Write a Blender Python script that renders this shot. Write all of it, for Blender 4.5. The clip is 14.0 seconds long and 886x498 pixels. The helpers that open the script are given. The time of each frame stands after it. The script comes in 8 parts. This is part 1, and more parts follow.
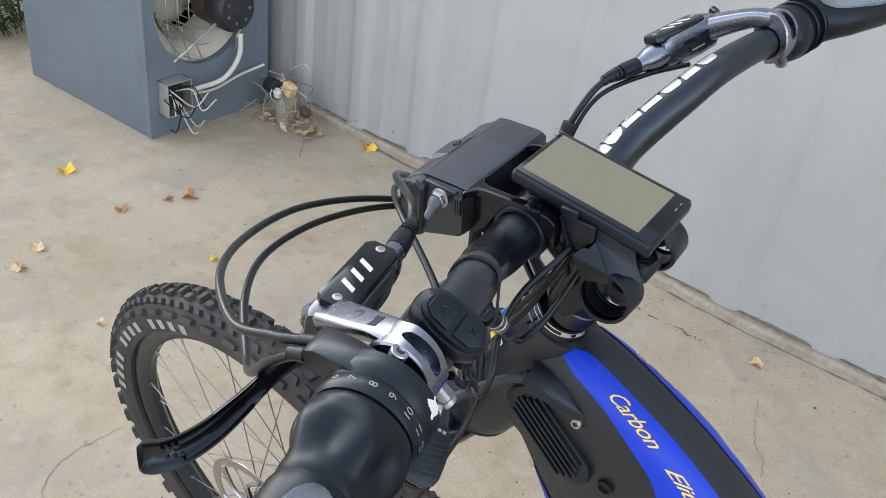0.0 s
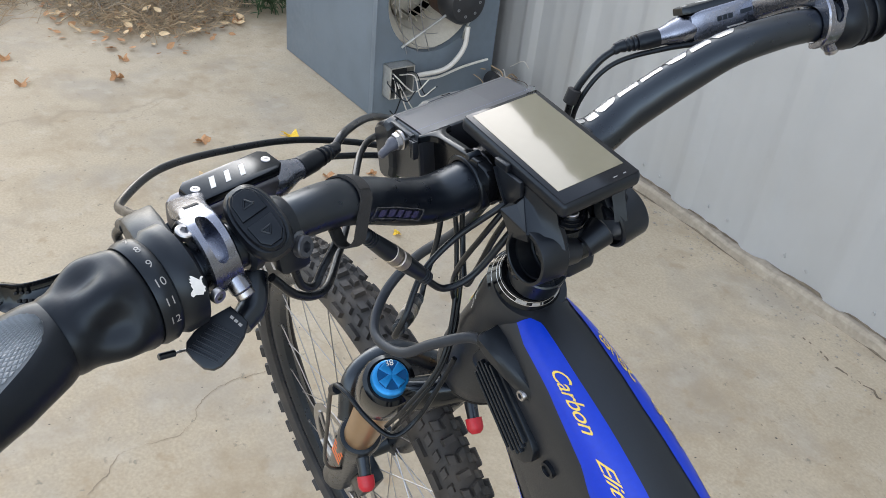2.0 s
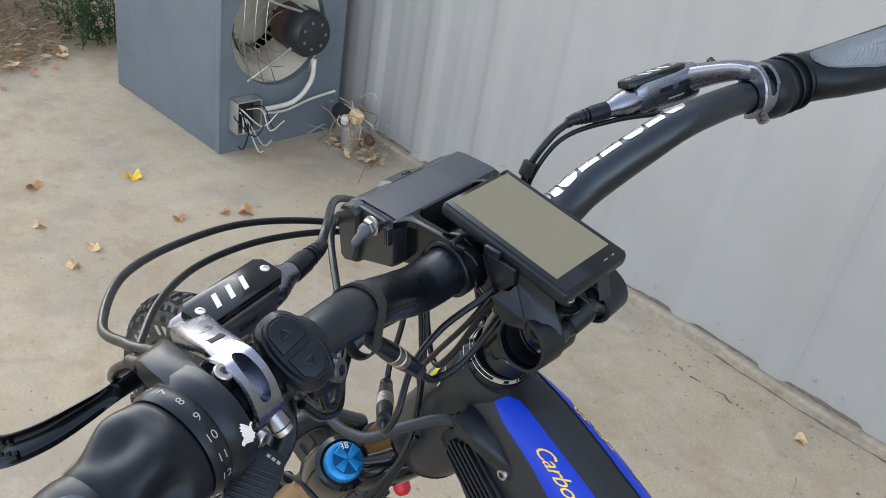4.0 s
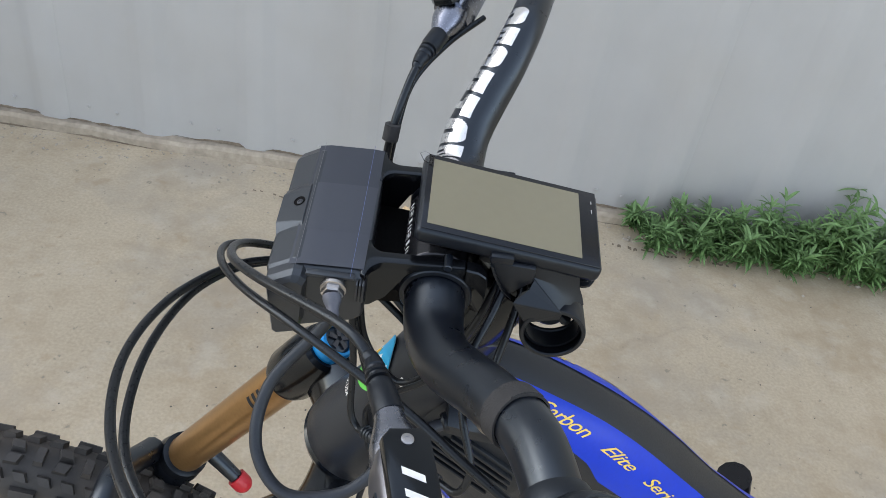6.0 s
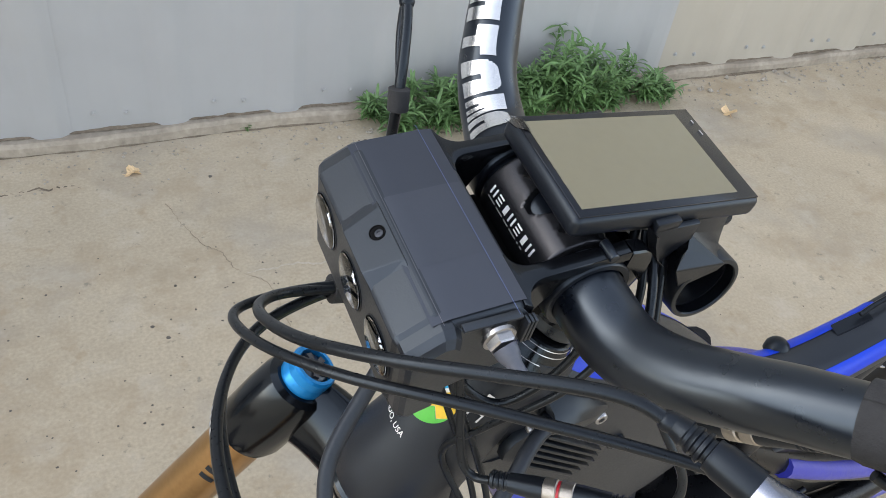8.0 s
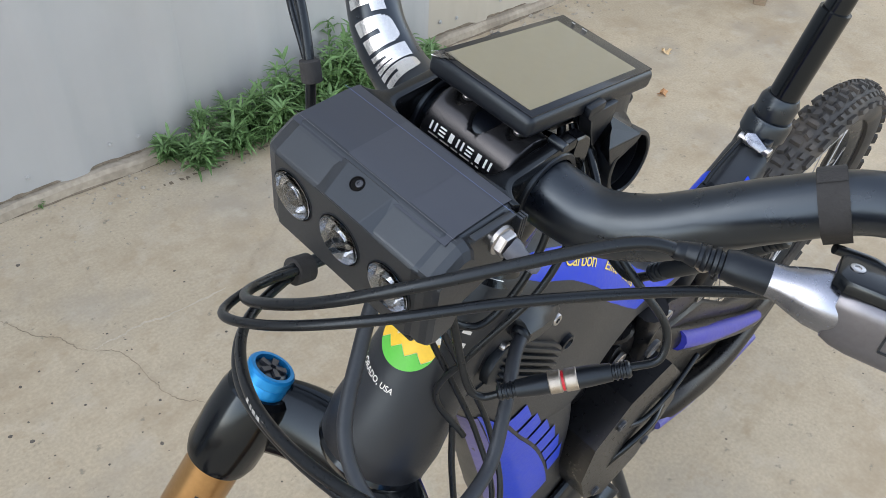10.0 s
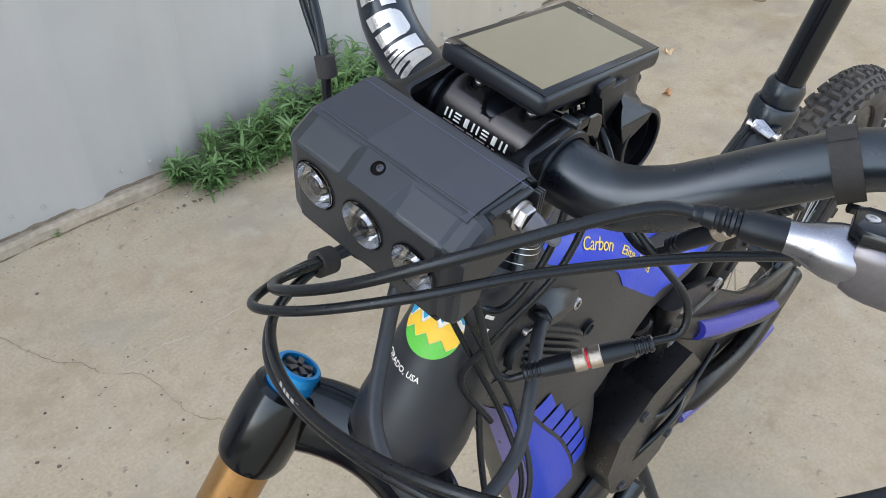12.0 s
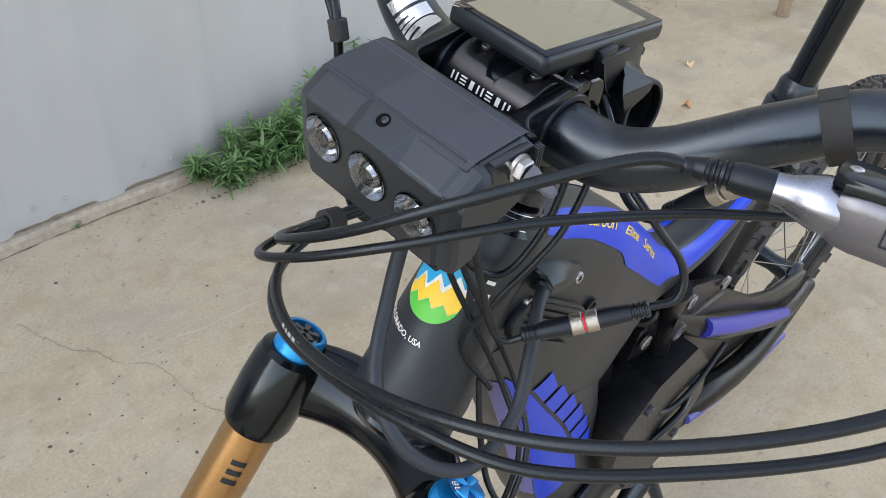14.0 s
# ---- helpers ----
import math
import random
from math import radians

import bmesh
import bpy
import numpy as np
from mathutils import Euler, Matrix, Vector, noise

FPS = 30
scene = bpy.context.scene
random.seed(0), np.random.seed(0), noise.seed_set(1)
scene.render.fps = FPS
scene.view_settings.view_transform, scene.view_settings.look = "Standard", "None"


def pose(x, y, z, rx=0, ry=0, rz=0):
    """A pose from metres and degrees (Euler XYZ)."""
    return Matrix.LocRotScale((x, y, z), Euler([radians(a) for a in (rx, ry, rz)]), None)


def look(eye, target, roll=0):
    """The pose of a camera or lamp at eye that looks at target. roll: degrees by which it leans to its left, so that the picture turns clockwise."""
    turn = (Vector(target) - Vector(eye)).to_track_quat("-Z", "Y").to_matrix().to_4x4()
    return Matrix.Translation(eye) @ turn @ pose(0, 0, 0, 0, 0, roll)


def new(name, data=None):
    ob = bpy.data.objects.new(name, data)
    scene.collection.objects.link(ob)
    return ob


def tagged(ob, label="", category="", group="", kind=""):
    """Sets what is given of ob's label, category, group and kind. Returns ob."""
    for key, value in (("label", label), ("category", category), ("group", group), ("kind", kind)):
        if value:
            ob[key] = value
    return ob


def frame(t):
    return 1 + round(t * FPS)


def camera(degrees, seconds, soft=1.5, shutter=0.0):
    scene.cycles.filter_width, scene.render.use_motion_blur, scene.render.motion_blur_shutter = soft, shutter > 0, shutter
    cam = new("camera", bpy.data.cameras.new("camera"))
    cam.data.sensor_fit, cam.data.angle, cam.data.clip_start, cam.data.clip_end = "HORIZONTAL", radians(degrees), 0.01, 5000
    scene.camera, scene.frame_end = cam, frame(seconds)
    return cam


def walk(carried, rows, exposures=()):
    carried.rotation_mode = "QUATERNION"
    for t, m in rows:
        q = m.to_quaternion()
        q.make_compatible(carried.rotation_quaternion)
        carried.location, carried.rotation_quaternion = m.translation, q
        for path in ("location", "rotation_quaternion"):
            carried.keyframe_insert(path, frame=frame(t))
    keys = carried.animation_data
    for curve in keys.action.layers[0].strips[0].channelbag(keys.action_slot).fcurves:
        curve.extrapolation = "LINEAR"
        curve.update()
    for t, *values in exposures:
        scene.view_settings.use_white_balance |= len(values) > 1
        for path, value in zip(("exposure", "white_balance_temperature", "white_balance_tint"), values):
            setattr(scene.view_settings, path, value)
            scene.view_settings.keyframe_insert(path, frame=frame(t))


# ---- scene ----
cam = camera(56.0, 14.0, soft=0.3)
PATH = [
    (0, (0.214, -0.423, 1.399), (-0.756, 0.959, 0.327), 8.0),
    (0.5, (0.201, -0.4, 1.394), (-0.693, 1.017, 0.302), 8.5),
    (1, (0.257, -0.376, 1.396), (-0.765, 0.929, 0.277), 11.8),
    (1.5, (0.315, -0.346, 1.375), (-0.971, 0.682, 0.238), 11.1),
    (2, (0.358, -0.298, 1.385), (-0.997, 0.667, 0.274), 6.5),
    (2.5, (0.349, -0.295, 1.386), (-1.032, 0.666, 0.305), 6.5),
    (3, (0.34, -0.3, 1.391), (-1.051, 0.653, 0.315), 7.2),
    (3.5, (0.329, -0.314, 1.392), (-1.045, 0.67, 0.322), 8.7),
    (4, (0.275, -0.352, 1.401), (-0.866, 0.936, 0.38), 10.1),
    (4.2, (0.248, -0.375, 1.4), (-0.736, 1.038, 0.384), 9.2),
    (6.3, (-0.06, -0.347, 1.418), (0.16, 1.193, 0.16), 9.6),
    (6.5, (-0.089, -0.343, 1.412), (0.276, 1.156, 0.139), 9.5),
    (7, (-0.127, -0.32, 1.4), (0.458, 1.099, 0.118), 12.4),
    (7.5, (-0.143, -0.241, 1.361), (0.48, 1.138, 0.053), 11.4),
    (8, (-0.18, -0.211, 1.358), (0.544, 1.101, 0.033), 9.7),
    (8.5, (-0.245, -0.2, 1.356), (0.733, 0.956, 0.05), 9.2),
    (8.7, (-0.253, -0.196, 1.346), (0.794, 0.905, 0.046), 10.1),
    (11, (-0.254, -0.211, 1.342), (0.829, 0.897, 0.077), -0.4),
    (11.5, (-0.258, -0.21, 1.335), (0.825, 0.901, 0.073), -0.6),
    (12, (-0.267, -0.213, 1.338), (0.819, 0.902, 0.082), -0.5),
    (12.5, (-0.272, -0.217, 1.341), (0.815, 0.905, 0.093), -0.2),
    (13, (-0.274, -0.226, 1.34), (0.809, 0.909, 0.1), -0.0),
    (13.5, (-0.273, -0.229, 1.341), (0.807, 0.918, 0.108), -0.0),
    (14, (-0.279, -0.236, 1.325), (0.79, 0.921, 0.092), 0.3),
]
# the camera's own exposure sinks a little while it looks at the pale yard
EXPOSURE = [(0.0, 2.10), (1.0, 2.08), (1.5, 2.06), (2.0, 2.02), (2.5, 1.95), (4.0, 1.97), (6.5, 1.95), (7.5, 2.01), (11.0, 2.06), (14.0, 2.06)]
walk(cam, [(t, look(e, g, r)) for t, e, g, r in PATH], EXPOSURE)

# ---- light: hazy bright sky; the low sun stands behind the building, so the yard lies in its shade ----
world = bpy.data.worlds.new("sky")
scene.world = world
world.use_nodes = True
wn = world.node_tree.nodes
bg = wn["Background"]
sky = wn.new("ShaderNodeTexSky")
sky.sky_type = "NISHITA"
sky.sun_disc = False
sky.sun_elevation = radians(30)
sky.sun_rotation = radians(300)
sky.air_density, sky.dust_density, sky.ozone_density = 1.0, 2.0, 1.0
hsv = wn.new("ShaderNodeHueSaturation")
hsv.inputs["Saturation"].default_value = 0.42
world.node_tree.links.new(sky.outputs[0], hsv.inputs["Color"])
world.node_tree.links.new(hsv.outputs[0], bg.inputs[0])
bg.inputs[1].default_value = 0.15
sun_data = bpy.data.lights.new("sun", "SUN")
sun_data.energy, sun_data.angle, sun_data.color = 0.8, radians(10), (1.0, 0.96, 0.90)
sun = new("sun", sun_data)
sun.matrix_world = look((-7.5, 4.33, 5.0), (0, 0, 0))

# ---- materials ----


def material(name, color, rough=0.5, metal=0.0, var=0.12, scale=40.0, bump=0.0, fine=None, coat=0.0, spec=0.5, dirt=None, seed=0.0):
    """A surface with variation at two scales, a fine relief and, where given, patches of dirt."""
    m = bpy.data.materials.new(name)
    m.use_nodes = True
    nt = m.node_tree
    b = nt.nodes["Principled BSDF"]
    tc = nt.nodes.new("ShaderNodeTexCoord")
    mp = nt.nodes.new("ShaderNodeMapping")
    mp.inputs["Location"].default_value = (seed, seed * 0.7, seed * 1.3)
    nt.links.new(tc.outputs["Object"], mp.inputs[0])
    big, small = nt.nodes.new("ShaderNodeTexNoise"), nt.nodes.new("ShaderNodeTexNoise")
    big.inputs["Scale"].default_value, small.inputs["Scale"].default_value = scale, (fine or scale * 9)
    big.inputs["Detail"].default_value, small.inputs["Detail"].default_value = 4, 3
    for n in (big, small):
        nt.links.new(mp.outputs[0], n.inputs["Vector"])
    mixf = nt.nodes.new("ShaderNodeMath")
    mixf.operation = "ADD"
    nt.links.new(big.outputs[0], mixf.inputs[0])
    nt.links.new(small.outputs[0], mixf.inputs[1])
    ramp = nt.nodes.new("ShaderNodeMapRange")
    ramp.inputs["From Min"].default_value, ramp.inputs["From Max"].default_value = 0.6, 1.4
    ramp.inputs["To Min"].default_value, ramp.inputs["To Max"].default_value = 1 - var, 1 + var
    nt.links.new(mixf.outputs[0], ramp.inputs["Value"])
    mul = nt.nodes.new("ShaderNodeVectorMath")
    mul.operation = "SCALE"
    mul.inputs[0].default_value = color
    nt.links.new(ramp.outputs[0], mul.inputs["Scale"])
    out = mul.outputs[0]
    if dirt:
        dcol, amount, dscale = dirt
        dn = nt.nodes.new("ShaderNodeTexNoise")
        dn.inputs["Scale"].default_value, dn.inputs["Detail"].default_value = dscale, 8
        nt.links.new(mp.outputs[0], dn.inputs["Vector"])
        dr = nt.nodes.new("ShaderNodeMapRange")
        dr.inputs["From Min"].default_value, dr.inputs["From Max"].default_value = 0.5, 0.75
        dr.inputs["To Max"].default_value = amount
        nt.links.new(dn.outputs[0], dr.inputs["Value"])
        mix = nt.nodes.new("ShaderNodeMix")
        mix.data_type = "RGBA"
        mix.inputs["B"].default_value = (*dcol, 1)
        mix.inputs[7].default_value = (*dcol, 1)
        nt.links.new(dr.outputs[0], mix.inputs[0])
        nt.links.new(out, mix.inputs[6])
        out = mix.outputs[2]
    nt.links.new(out, b.inputs["Base Color"])
    rr = nt.nodes.new("ShaderNodeMapRange")
    rr.inputs["From Min"].default_value, rr.inputs["From Max"].default_value = 0.3, 0.7
    rr.inputs["To Min"].default_value, rr.inputs["To Max"].default_value = max(0.02, rough - (0.006 if metal > 0.4 else min(0.06, rough * 0.12))), min(1, rough + (0.006 if metal > 0.4 else min(0.06, rough * 0.12)))
    nt.links.new(small.outputs[0], rr.inputs["Value"])
    nt.links.new(rr.outputs[0], b.inputs["Roughness"])
    b.inputs["Metallic"].default_value = metal
    b.inputs["Coat Weight"].default_value = coat
    b.inputs["Specular IOR Level"].default_value = spec
    if bump:
        bp = nt.nodes.new("ShaderNodeBump")
        bp.inputs["Strength"].default_value, bp.inputs["Distance"].default_value = 0.6, bump
        nt.links.new(small.outputs[0], bp.inputs["Height"])
        nt.links.new(bp.outputs[0], b.inputs["Normal"])
    return m


BLACK = material("satin_black_alloy", (0.0035, 0.0047, 0.0082), 0.30, 0.0, 0.10, 12, spec=0.74)
GLOSSBLACK = material("polished_black_alloy", (0.0035, 0.0038, 0.0048), 0.16, 0.0, 0.15, 40, spec=0.42)
PLASTIC = material("matte_black_plastic", (0.0060, 0.0070, 0.0098), 0.36, 0.0, 0.22, 50, 0.00004, 900, spec=0.44)
PRINTED = material("printed_black_plastic", (0.0165, 0.0175, 0.0210), 0.38, 0.0, 0.15, 30, 0.00005, 900, spec=0.66)
TAPE = material("dark_grey_film", (0.036, 0.038, 0.048), 0.34, 0.0, 0.06, 8, 0.00002, 500, spec=0.55)
TAPE_GLOSS = material("glossier_grey_film", (0.038, 0.040, 0.051), 0.32, 0.0, 0.06, 8, spec=0.55)
TAPE_DULL = material("duller_grey_film", (0.029, 0.031, 0.040), 0.37, 0.0, 0.06, 8, spec=0.5)
RUBBER = material("black_rubber", (0.0052, 0.0060, 0.0085), 0.36, 0.0, 0.2, 60, 0.00006, 500, spec=0.34)
TYRE = material("dusty_tyre_rubber", (0.030, 0.029, 0.029), 0.7, 0.0, 0.35, 30, 0.0002, 300, dirt=((0.13, 0.105, 0.08), 0.40, 14))
GREYRUBBER = material("blue_grey_rubber", (0.13, 0.15, 0.17), 0.6, 0.0, 0.15, 60, 0.0001, 600)
CABLE = material("black_cable_housing", (0.007, 0.0075, 0.009), 0.30, 0.0, 0.2, 60, spec=0.36)
GREYCABLE = material("grey_cable_sheath", (0.022, 0.024, 0.030), 0.45, 0.0, 0.2, 80, 0.00004, spec=0.35)
SILVER = material("polished_silver_alloy", (0.245, 0.265, 0.32), 0.27, 1.0, 0.06, 50)
STEEL = material("steel_bolt", (0.40, 0.40, 0.41), 0.33, 1.0, 0.15, 200)
BODYGREY = material("violet_grey_anodised_alloy", (0.155, 0.158, 0.180), 0.34, 0.85, 0.10, 60)
FRAMEBLACK = material("gloss_black_swingarm_paint", (0.0045, 0.0048, 0.006), 0.30, 0.0, 0.2, 20, spec=0.22)
GUNMETAL = material("grey_anodised_alloy", (0.055, 0.06, 0.072), 0.34, 0.5, 0.12, 60)
CARBON = material("matte_carbon_frame_paint", (0.0115, 0.0122, 0.0155), 0.42, 0.0, 0.2, 12, 0.00002, 700, spec=0.52, dirt=((0.030, 0.027, 0.025), 0.15, 16))
BLUE = material("blue_vinyl", (0.0012, 0.036, 0.50), 0.34, 0.0, 0.08, 20, 0.00001, 300, spec=0.32)
VIOLET = material("violet_underside_paint", (0.075, 0.072, 0.28), 0.4, 0.0, 0.12, 20)
YELLOW = material("yellow_lettering", (0.75, 0.56, 0.10), 0.5, 0.0, 0.1, 60)
WHITE = material("white_print", (0.75, 0.75, 0.74), 0.5, 0.0, 0.08, 60)
GREYPRINT = material("grey_print", (0.30, 0.30, 0.30), 0.5, 0.0, 0.08, 60)
GOLD = material("bronze_coated_tube", (0.36, 0.21, 0.085), 0.3, 0.75, 0.12, 30)
# darker copy of the cap's blue, for the shade in its grooves
CAPSHADE = material("shaded_blue_anodised_recess", (0.004, 0.09, 0.26), 0.35, 0.45, 0.1, 60)
CAPBLUE = material("blue_anodised_alloy", (0.01, 0.22, 0.55), 0.3, 0.45, 0.1, 60)
RED = material("red_plastic", (0.45, 0.012, 0.025), 0.4, 0.0, 0.12, 60)
ORANGE = material("orange_print", (0.75, 0.16, 0.04), 0.5, 0.0, 0.1, 60)
GREEN = material("green_print", (0.10, 0.50, 0.06), 0.45, 0.0, 0.08, 60)
SUNYELLOW = material("yellow_print", (0.85, 0.55, 0.04), 0.45, 0.0, 0.08, 60)
CYAN = material("light_blue_print", (0.01, 0.33, 0.62), 0.45, 0.0, 0.08, 60)
PANEL_GREY = material("grey_painted_sheet_metal", (0.393, 0.395, 0.392), 0.42, 0.0, 0.05, 1.6, 0.0004, 7, dirt=((0.36, 0.34, 0.30), 0.35, 2.2))
PANEL_CREAM = material("cream_painted_sheet_metal", (0.44, 0.40, 0.33), 0.5, 0.0, 0.05, 1.6, 0.0004, 7, dirt=((0.36, 0.32, 0.25), 0.4, 2.0))
FOOTING = material("stained_footing", (0.355, 0.308, 0.245), 0.9, 0.0, 0.3, 5, 0.002, 60, spec=0.2, dirt=((0.19, 0.158, 0.122), 0.7, 6))
SOIL = material("dark_soil", (0.19, 0.155, 0.115), 0.95, 0.0, 0.4, 20, 0.002, 120, spec=0.1)
COOLER = material("blue_grey_paint", (0.140, 0.172, 0.205), 0.5, 0.0, 0.1, 3, 0.0003, 40, dirt=((0.10, 0.12, 0.14), 0.5, 5))
GALV = material("galvanised_sheet", (0.50, 0.50, 0.48), 0.42, 0.7, 0.2, 14, dirt=((0.30, 0.26, 0.2), 0.5, 9))
# near-black that puts the shade inside openings and holes into colour
HOLESHADE = material("dark_hole_shade", (0.02, 0.022, 0.025), 0.8, 0.0, 0.2, 10)
RUST = material("rusty_motor_shell", (0.07, 0.04, 0.028), 0.7, 0.0, 0.4, 20, 0.0004, 150)
MOTORBLACK = material("black_motor_enamel", (0.02, 0.021, 0.024), 0.42, 0.0, 0.25, 30)
WIREWHITE = material("off_white_wire", (0.60, 0.57, 0.52), 0.5, 0.0, 0.12, 30)
FANCREAM = material("cream_enamel", (0.55, 0.51, 0.43), 0.45, 0.0, 0.12, 14, dirt=((0.30, 0.24, 0.17), 0.5, 9))
STRAW = material("dry_straw", (0.37, 0.265, 0.155), 0.9, 0.0, 0.35, 9)
LEAFGREEN = material("green_leaf", (0.125, 0.225, 0.075), 0.55, 0.0, 0.45, 11, coat=0.05)
LEAFDARK = material("dark_green_leaf", (0.045, 0.09, 0.032), 0.6, 0.0, 0.4, 14)
LEAFYELLOW = material("yellow_leaf", (0.80, 0.53, 0.05), 0.7, 0.0, 0.25, 40)
LEAFBROWN = material("brown_leaf", (0.46, 0.25, 0.12), 0.8, 0.0, 0.35, 40)
LEAFTAN = material("tan_leaf", (0.68, 0.50, 0.29), 0.8, 0.0, 0.3, 40)
WOOD = material("weathered_plank", (0.27, 0.205, 0.14), 0.8, 0.0, 0.3, 6, 0.0005, 60)
GRAVEL = material("gravel_stone", (0.36, 0.325, 0.27), 0.95, 0.0, 0.4, 30, 0.002, 200)


# colour that carries the shade of recesses and gaps
WELL = material("black_recess_shade", (0.003, 0.003, 0.0035), 0.7, 0.0, 0.1, 60, spec=0.1)


def screen_material():
    m = material("dark_display_glass", (0.172, 0.157, 0.104), 0.06, 0.0, 0.03, 20, coat=1.0, spec=0.6)
    m.node_tree.nodes["Principled BSDF"].inputs["Coat Roughness"].default_value = 0.03
    m.node_tree.nodes["Principled BSDF"].inputs["Coat IOR"].default_value = 1.45
    return m


SCREEN = screen_material()
BEZEL = material("glossy_black_bezel", (0.008, 0.008, 0.010), 0.16, 0.0, 0.1, 30, spec=0.35)


# black finishes: a bluish specular tint paints in the blue of the reflected sky
for m_ in (BLACK, GLOSSBLACK, PLASTIC, PRINTED, TAPE, TAPE_GLOSS, TAPE_DULL, RUBBER, CARBON, CABLE, GREYCABLE, BEZEL):
    m_.node_tree.nodes["Principled BSDF"].inputs["Specular Tint"].default_value = (0.74, 0.87, 1.0, 1)


def glass_material():
    m = bpy.data.materials.new("clear_lens")
    m.use_nodes = True
    b = m.node_tree.nodes["Principled BSDF"]
    b.inputs["Transmission Weight"].default_value = 1.0
    b.inputs["Roughness"].default_value = 0.02
    b.inputs["IOR"].default_value = 1.45
    b.inputs["Base Color"].default_value = (0.95, 0.97, 1.0, 1)
    return m


GLASS = glass_material()
CHROME = material("chromed_reflector", (0.40, 0.42, 0.45), 0.08, 1.0, 0.05, 200)


def concrete_material():
    m = material("weathered_concrete", (0.465, 0.392, 0.286), 0.88, 0.0, 0.20, 1.6, 0.00022, 130, spec=0.2, dirt=((0.49, 0.435, 0.35), 0.32, 0.8))
    nt = m.node_tree
    b = nt.nodes["Principled BSDF"]
    src = b.inputs["Base Color"].links[0].from_socket
    tc = [n for n in nt.nodes if n.type == "TEX_COORD"][0]
    # brown stains of their own shape
    st = nt.nodes.new("ShaderNodeTexNoise")
    st.inputs["Scale"].default_value, st.inputs["Detail"].default_value = 3.1, 9
    st.inputs["Roughness"].default_value = 0.68
    nt.links.new(tc.outputs["Object"], st.inputs["Vector"])
    sr = nt.nodes.new("ShaderNodeMapRange")
    sr.inputs["From Min"].default_value, sr.inputs["From Max"].default_value, sr.inputs["To Max"].default_value = 0.48, 0.67, 0.72
    nt.links.new(st.outputs[0], sr.inputs["Value"])
    m1 = nt.nodes.new("ShaderNodeMix")
    m1.data_type = "RGBA"
    m1.inputs[7].default_value = (0.34, 0.265, 0.175, 1)
    nt.links.new(sr.outputs[0], m1.inputs[0])
    nt.links.new(src, m1.inputs[6])
    # paler worn patches and dark pits
    for scale, lo, hi, amount, col in ((0.9, 0.48, 0.70, 0.25, (0.40, 0.33, 0.235, 1)), (2.2, 0.50, 0.66, 0.60, (0.34, 0.305, 0.255, 1)), (5.5, 0.54, 0.68, 0.32, (0.33, 0.27, 0.19, 1)), (13.0, 0.60, 0.70, 0.45, (0.345, 0.262, 0.165, 1)), (9.0, 0.54, 0.70, 0.35, (0.55, 0.50, 0.42, 1)), (34.0, 0.635, 0.70, 0.7, (0.22, 0.205, 0.165, 1)), (190.0, 0.635, 0.72, 0.45, (0.25, 0.23, 0.20, 1))):
        pn = nt.nodes.new("ShaderNodeTexNoise")
        pn.inputs["Scale"].default_value, pn.inputs["Detail"].default_value, pn.inputs["Roughness"].default_value = scale, 5, 0.62
        nt.links.new(tc.outputs["Object"], pn.inputs["Vector"])
        pr = nt.nodes.new("ShaderNodeMapRange")
        pr.inputs["From Min"].default_value, pr.inputs["From Max"].default_value, pr.inputs["To Max"].default_value = lo, hi, amount
        nt.links.new(pn.outputs[0], pr.inputs["Value"])
        mp_ = nt.nodes.new("ShaderNodeMix")
        mp_.data_type = "RGBA"
        mp_.inputs[7].default_value = col
        nt.links.new(pr.outputs[0], mp_.inputs[0])
        nt.links.new(m1.outputs[2], mp_.inputs[6])
        m1 = mp_
    # hairline cracks, bent by noise, only here and there
    wob = nt.nodes.new("ShaderNodeTexNoise")
    wob.inputs["Scale"].default_value, wob.inputs["Detail"].default_value = 5, 6
    nt.links.new(tc.outputs["Object"], wob.inputs["Vector"])
    add = nt.nodes.new("ShaderNodeVectorMath")
    add.operation = "MULTIPLY_ADD"
    add.inputs[1].default_value = (0.35, 0.35, 0)
    nt.links.new(wob.outputs["Color"], add.inputs[0])
    nt.links.new(tc.outputs["Object"], add.inputs[2])
    vor = nt.nodes.new("ShaderNodeTexVoronoi")
    vor.feature = "DISTANCE_TO_EDGE"
    vor.inputs["Scale"].default_value = 0.5
    nt.links.new(add.outputs[0], vor.inputs["Vector"])
    cr = nt.nodes.new("ShaderNodeMapRange")
    cr.inputs["From Min"].default_value, cr.inputs["From Max"].default_value = 0.0, 0.004
    cr.inputs["To Min"].default_value, cr.inputs["To Max"].default_value = 0.22, 0.0
    nt.links.new(vor.outputs[0], cr.inputs["Value"])
    # the cracks show only in some stretches
    cm = nt.nodes.new("ShaderNodeTexNoise")
    cm.inputs["Scale"].default_value, cm.inputs["Detail"].default_value = 0.9, 2
    nt.links.new(tc.outputs["Object"], cm.inputs["Vector"])
    cg = nt.nodes.new("ShaderNodeMapRange")
    cg.inputs["From Min"].default_value, cg.inputs["From Max"].default_value = 0.50, 0.62
    nt.links.new(cm.outputs[0], cg.inputs["Value"])
    cx = nt.nodes.new("ShaderNodeMath")
    cx.operation = "MULTIPLY"
    nt.links.new(cr.outputs[0], cx.inputs[0])
    nt.links.new(cg.outputs[0], cx.inputs[1])
    m2 = nt.nodes.new("ShaderNodeMix")
    m2.data_type = "RGBA"
    m2.inputs[7].default_value = (0.17, 0.14, 0.11, 1)
    nt.links.new(cx.outputs[0], m2.inputs[0])
    nt.links.new(m1.outputs[2], m2.inputs[6])
    nt.links.new(m2.outputs[2], b.inputs["Base Color"])
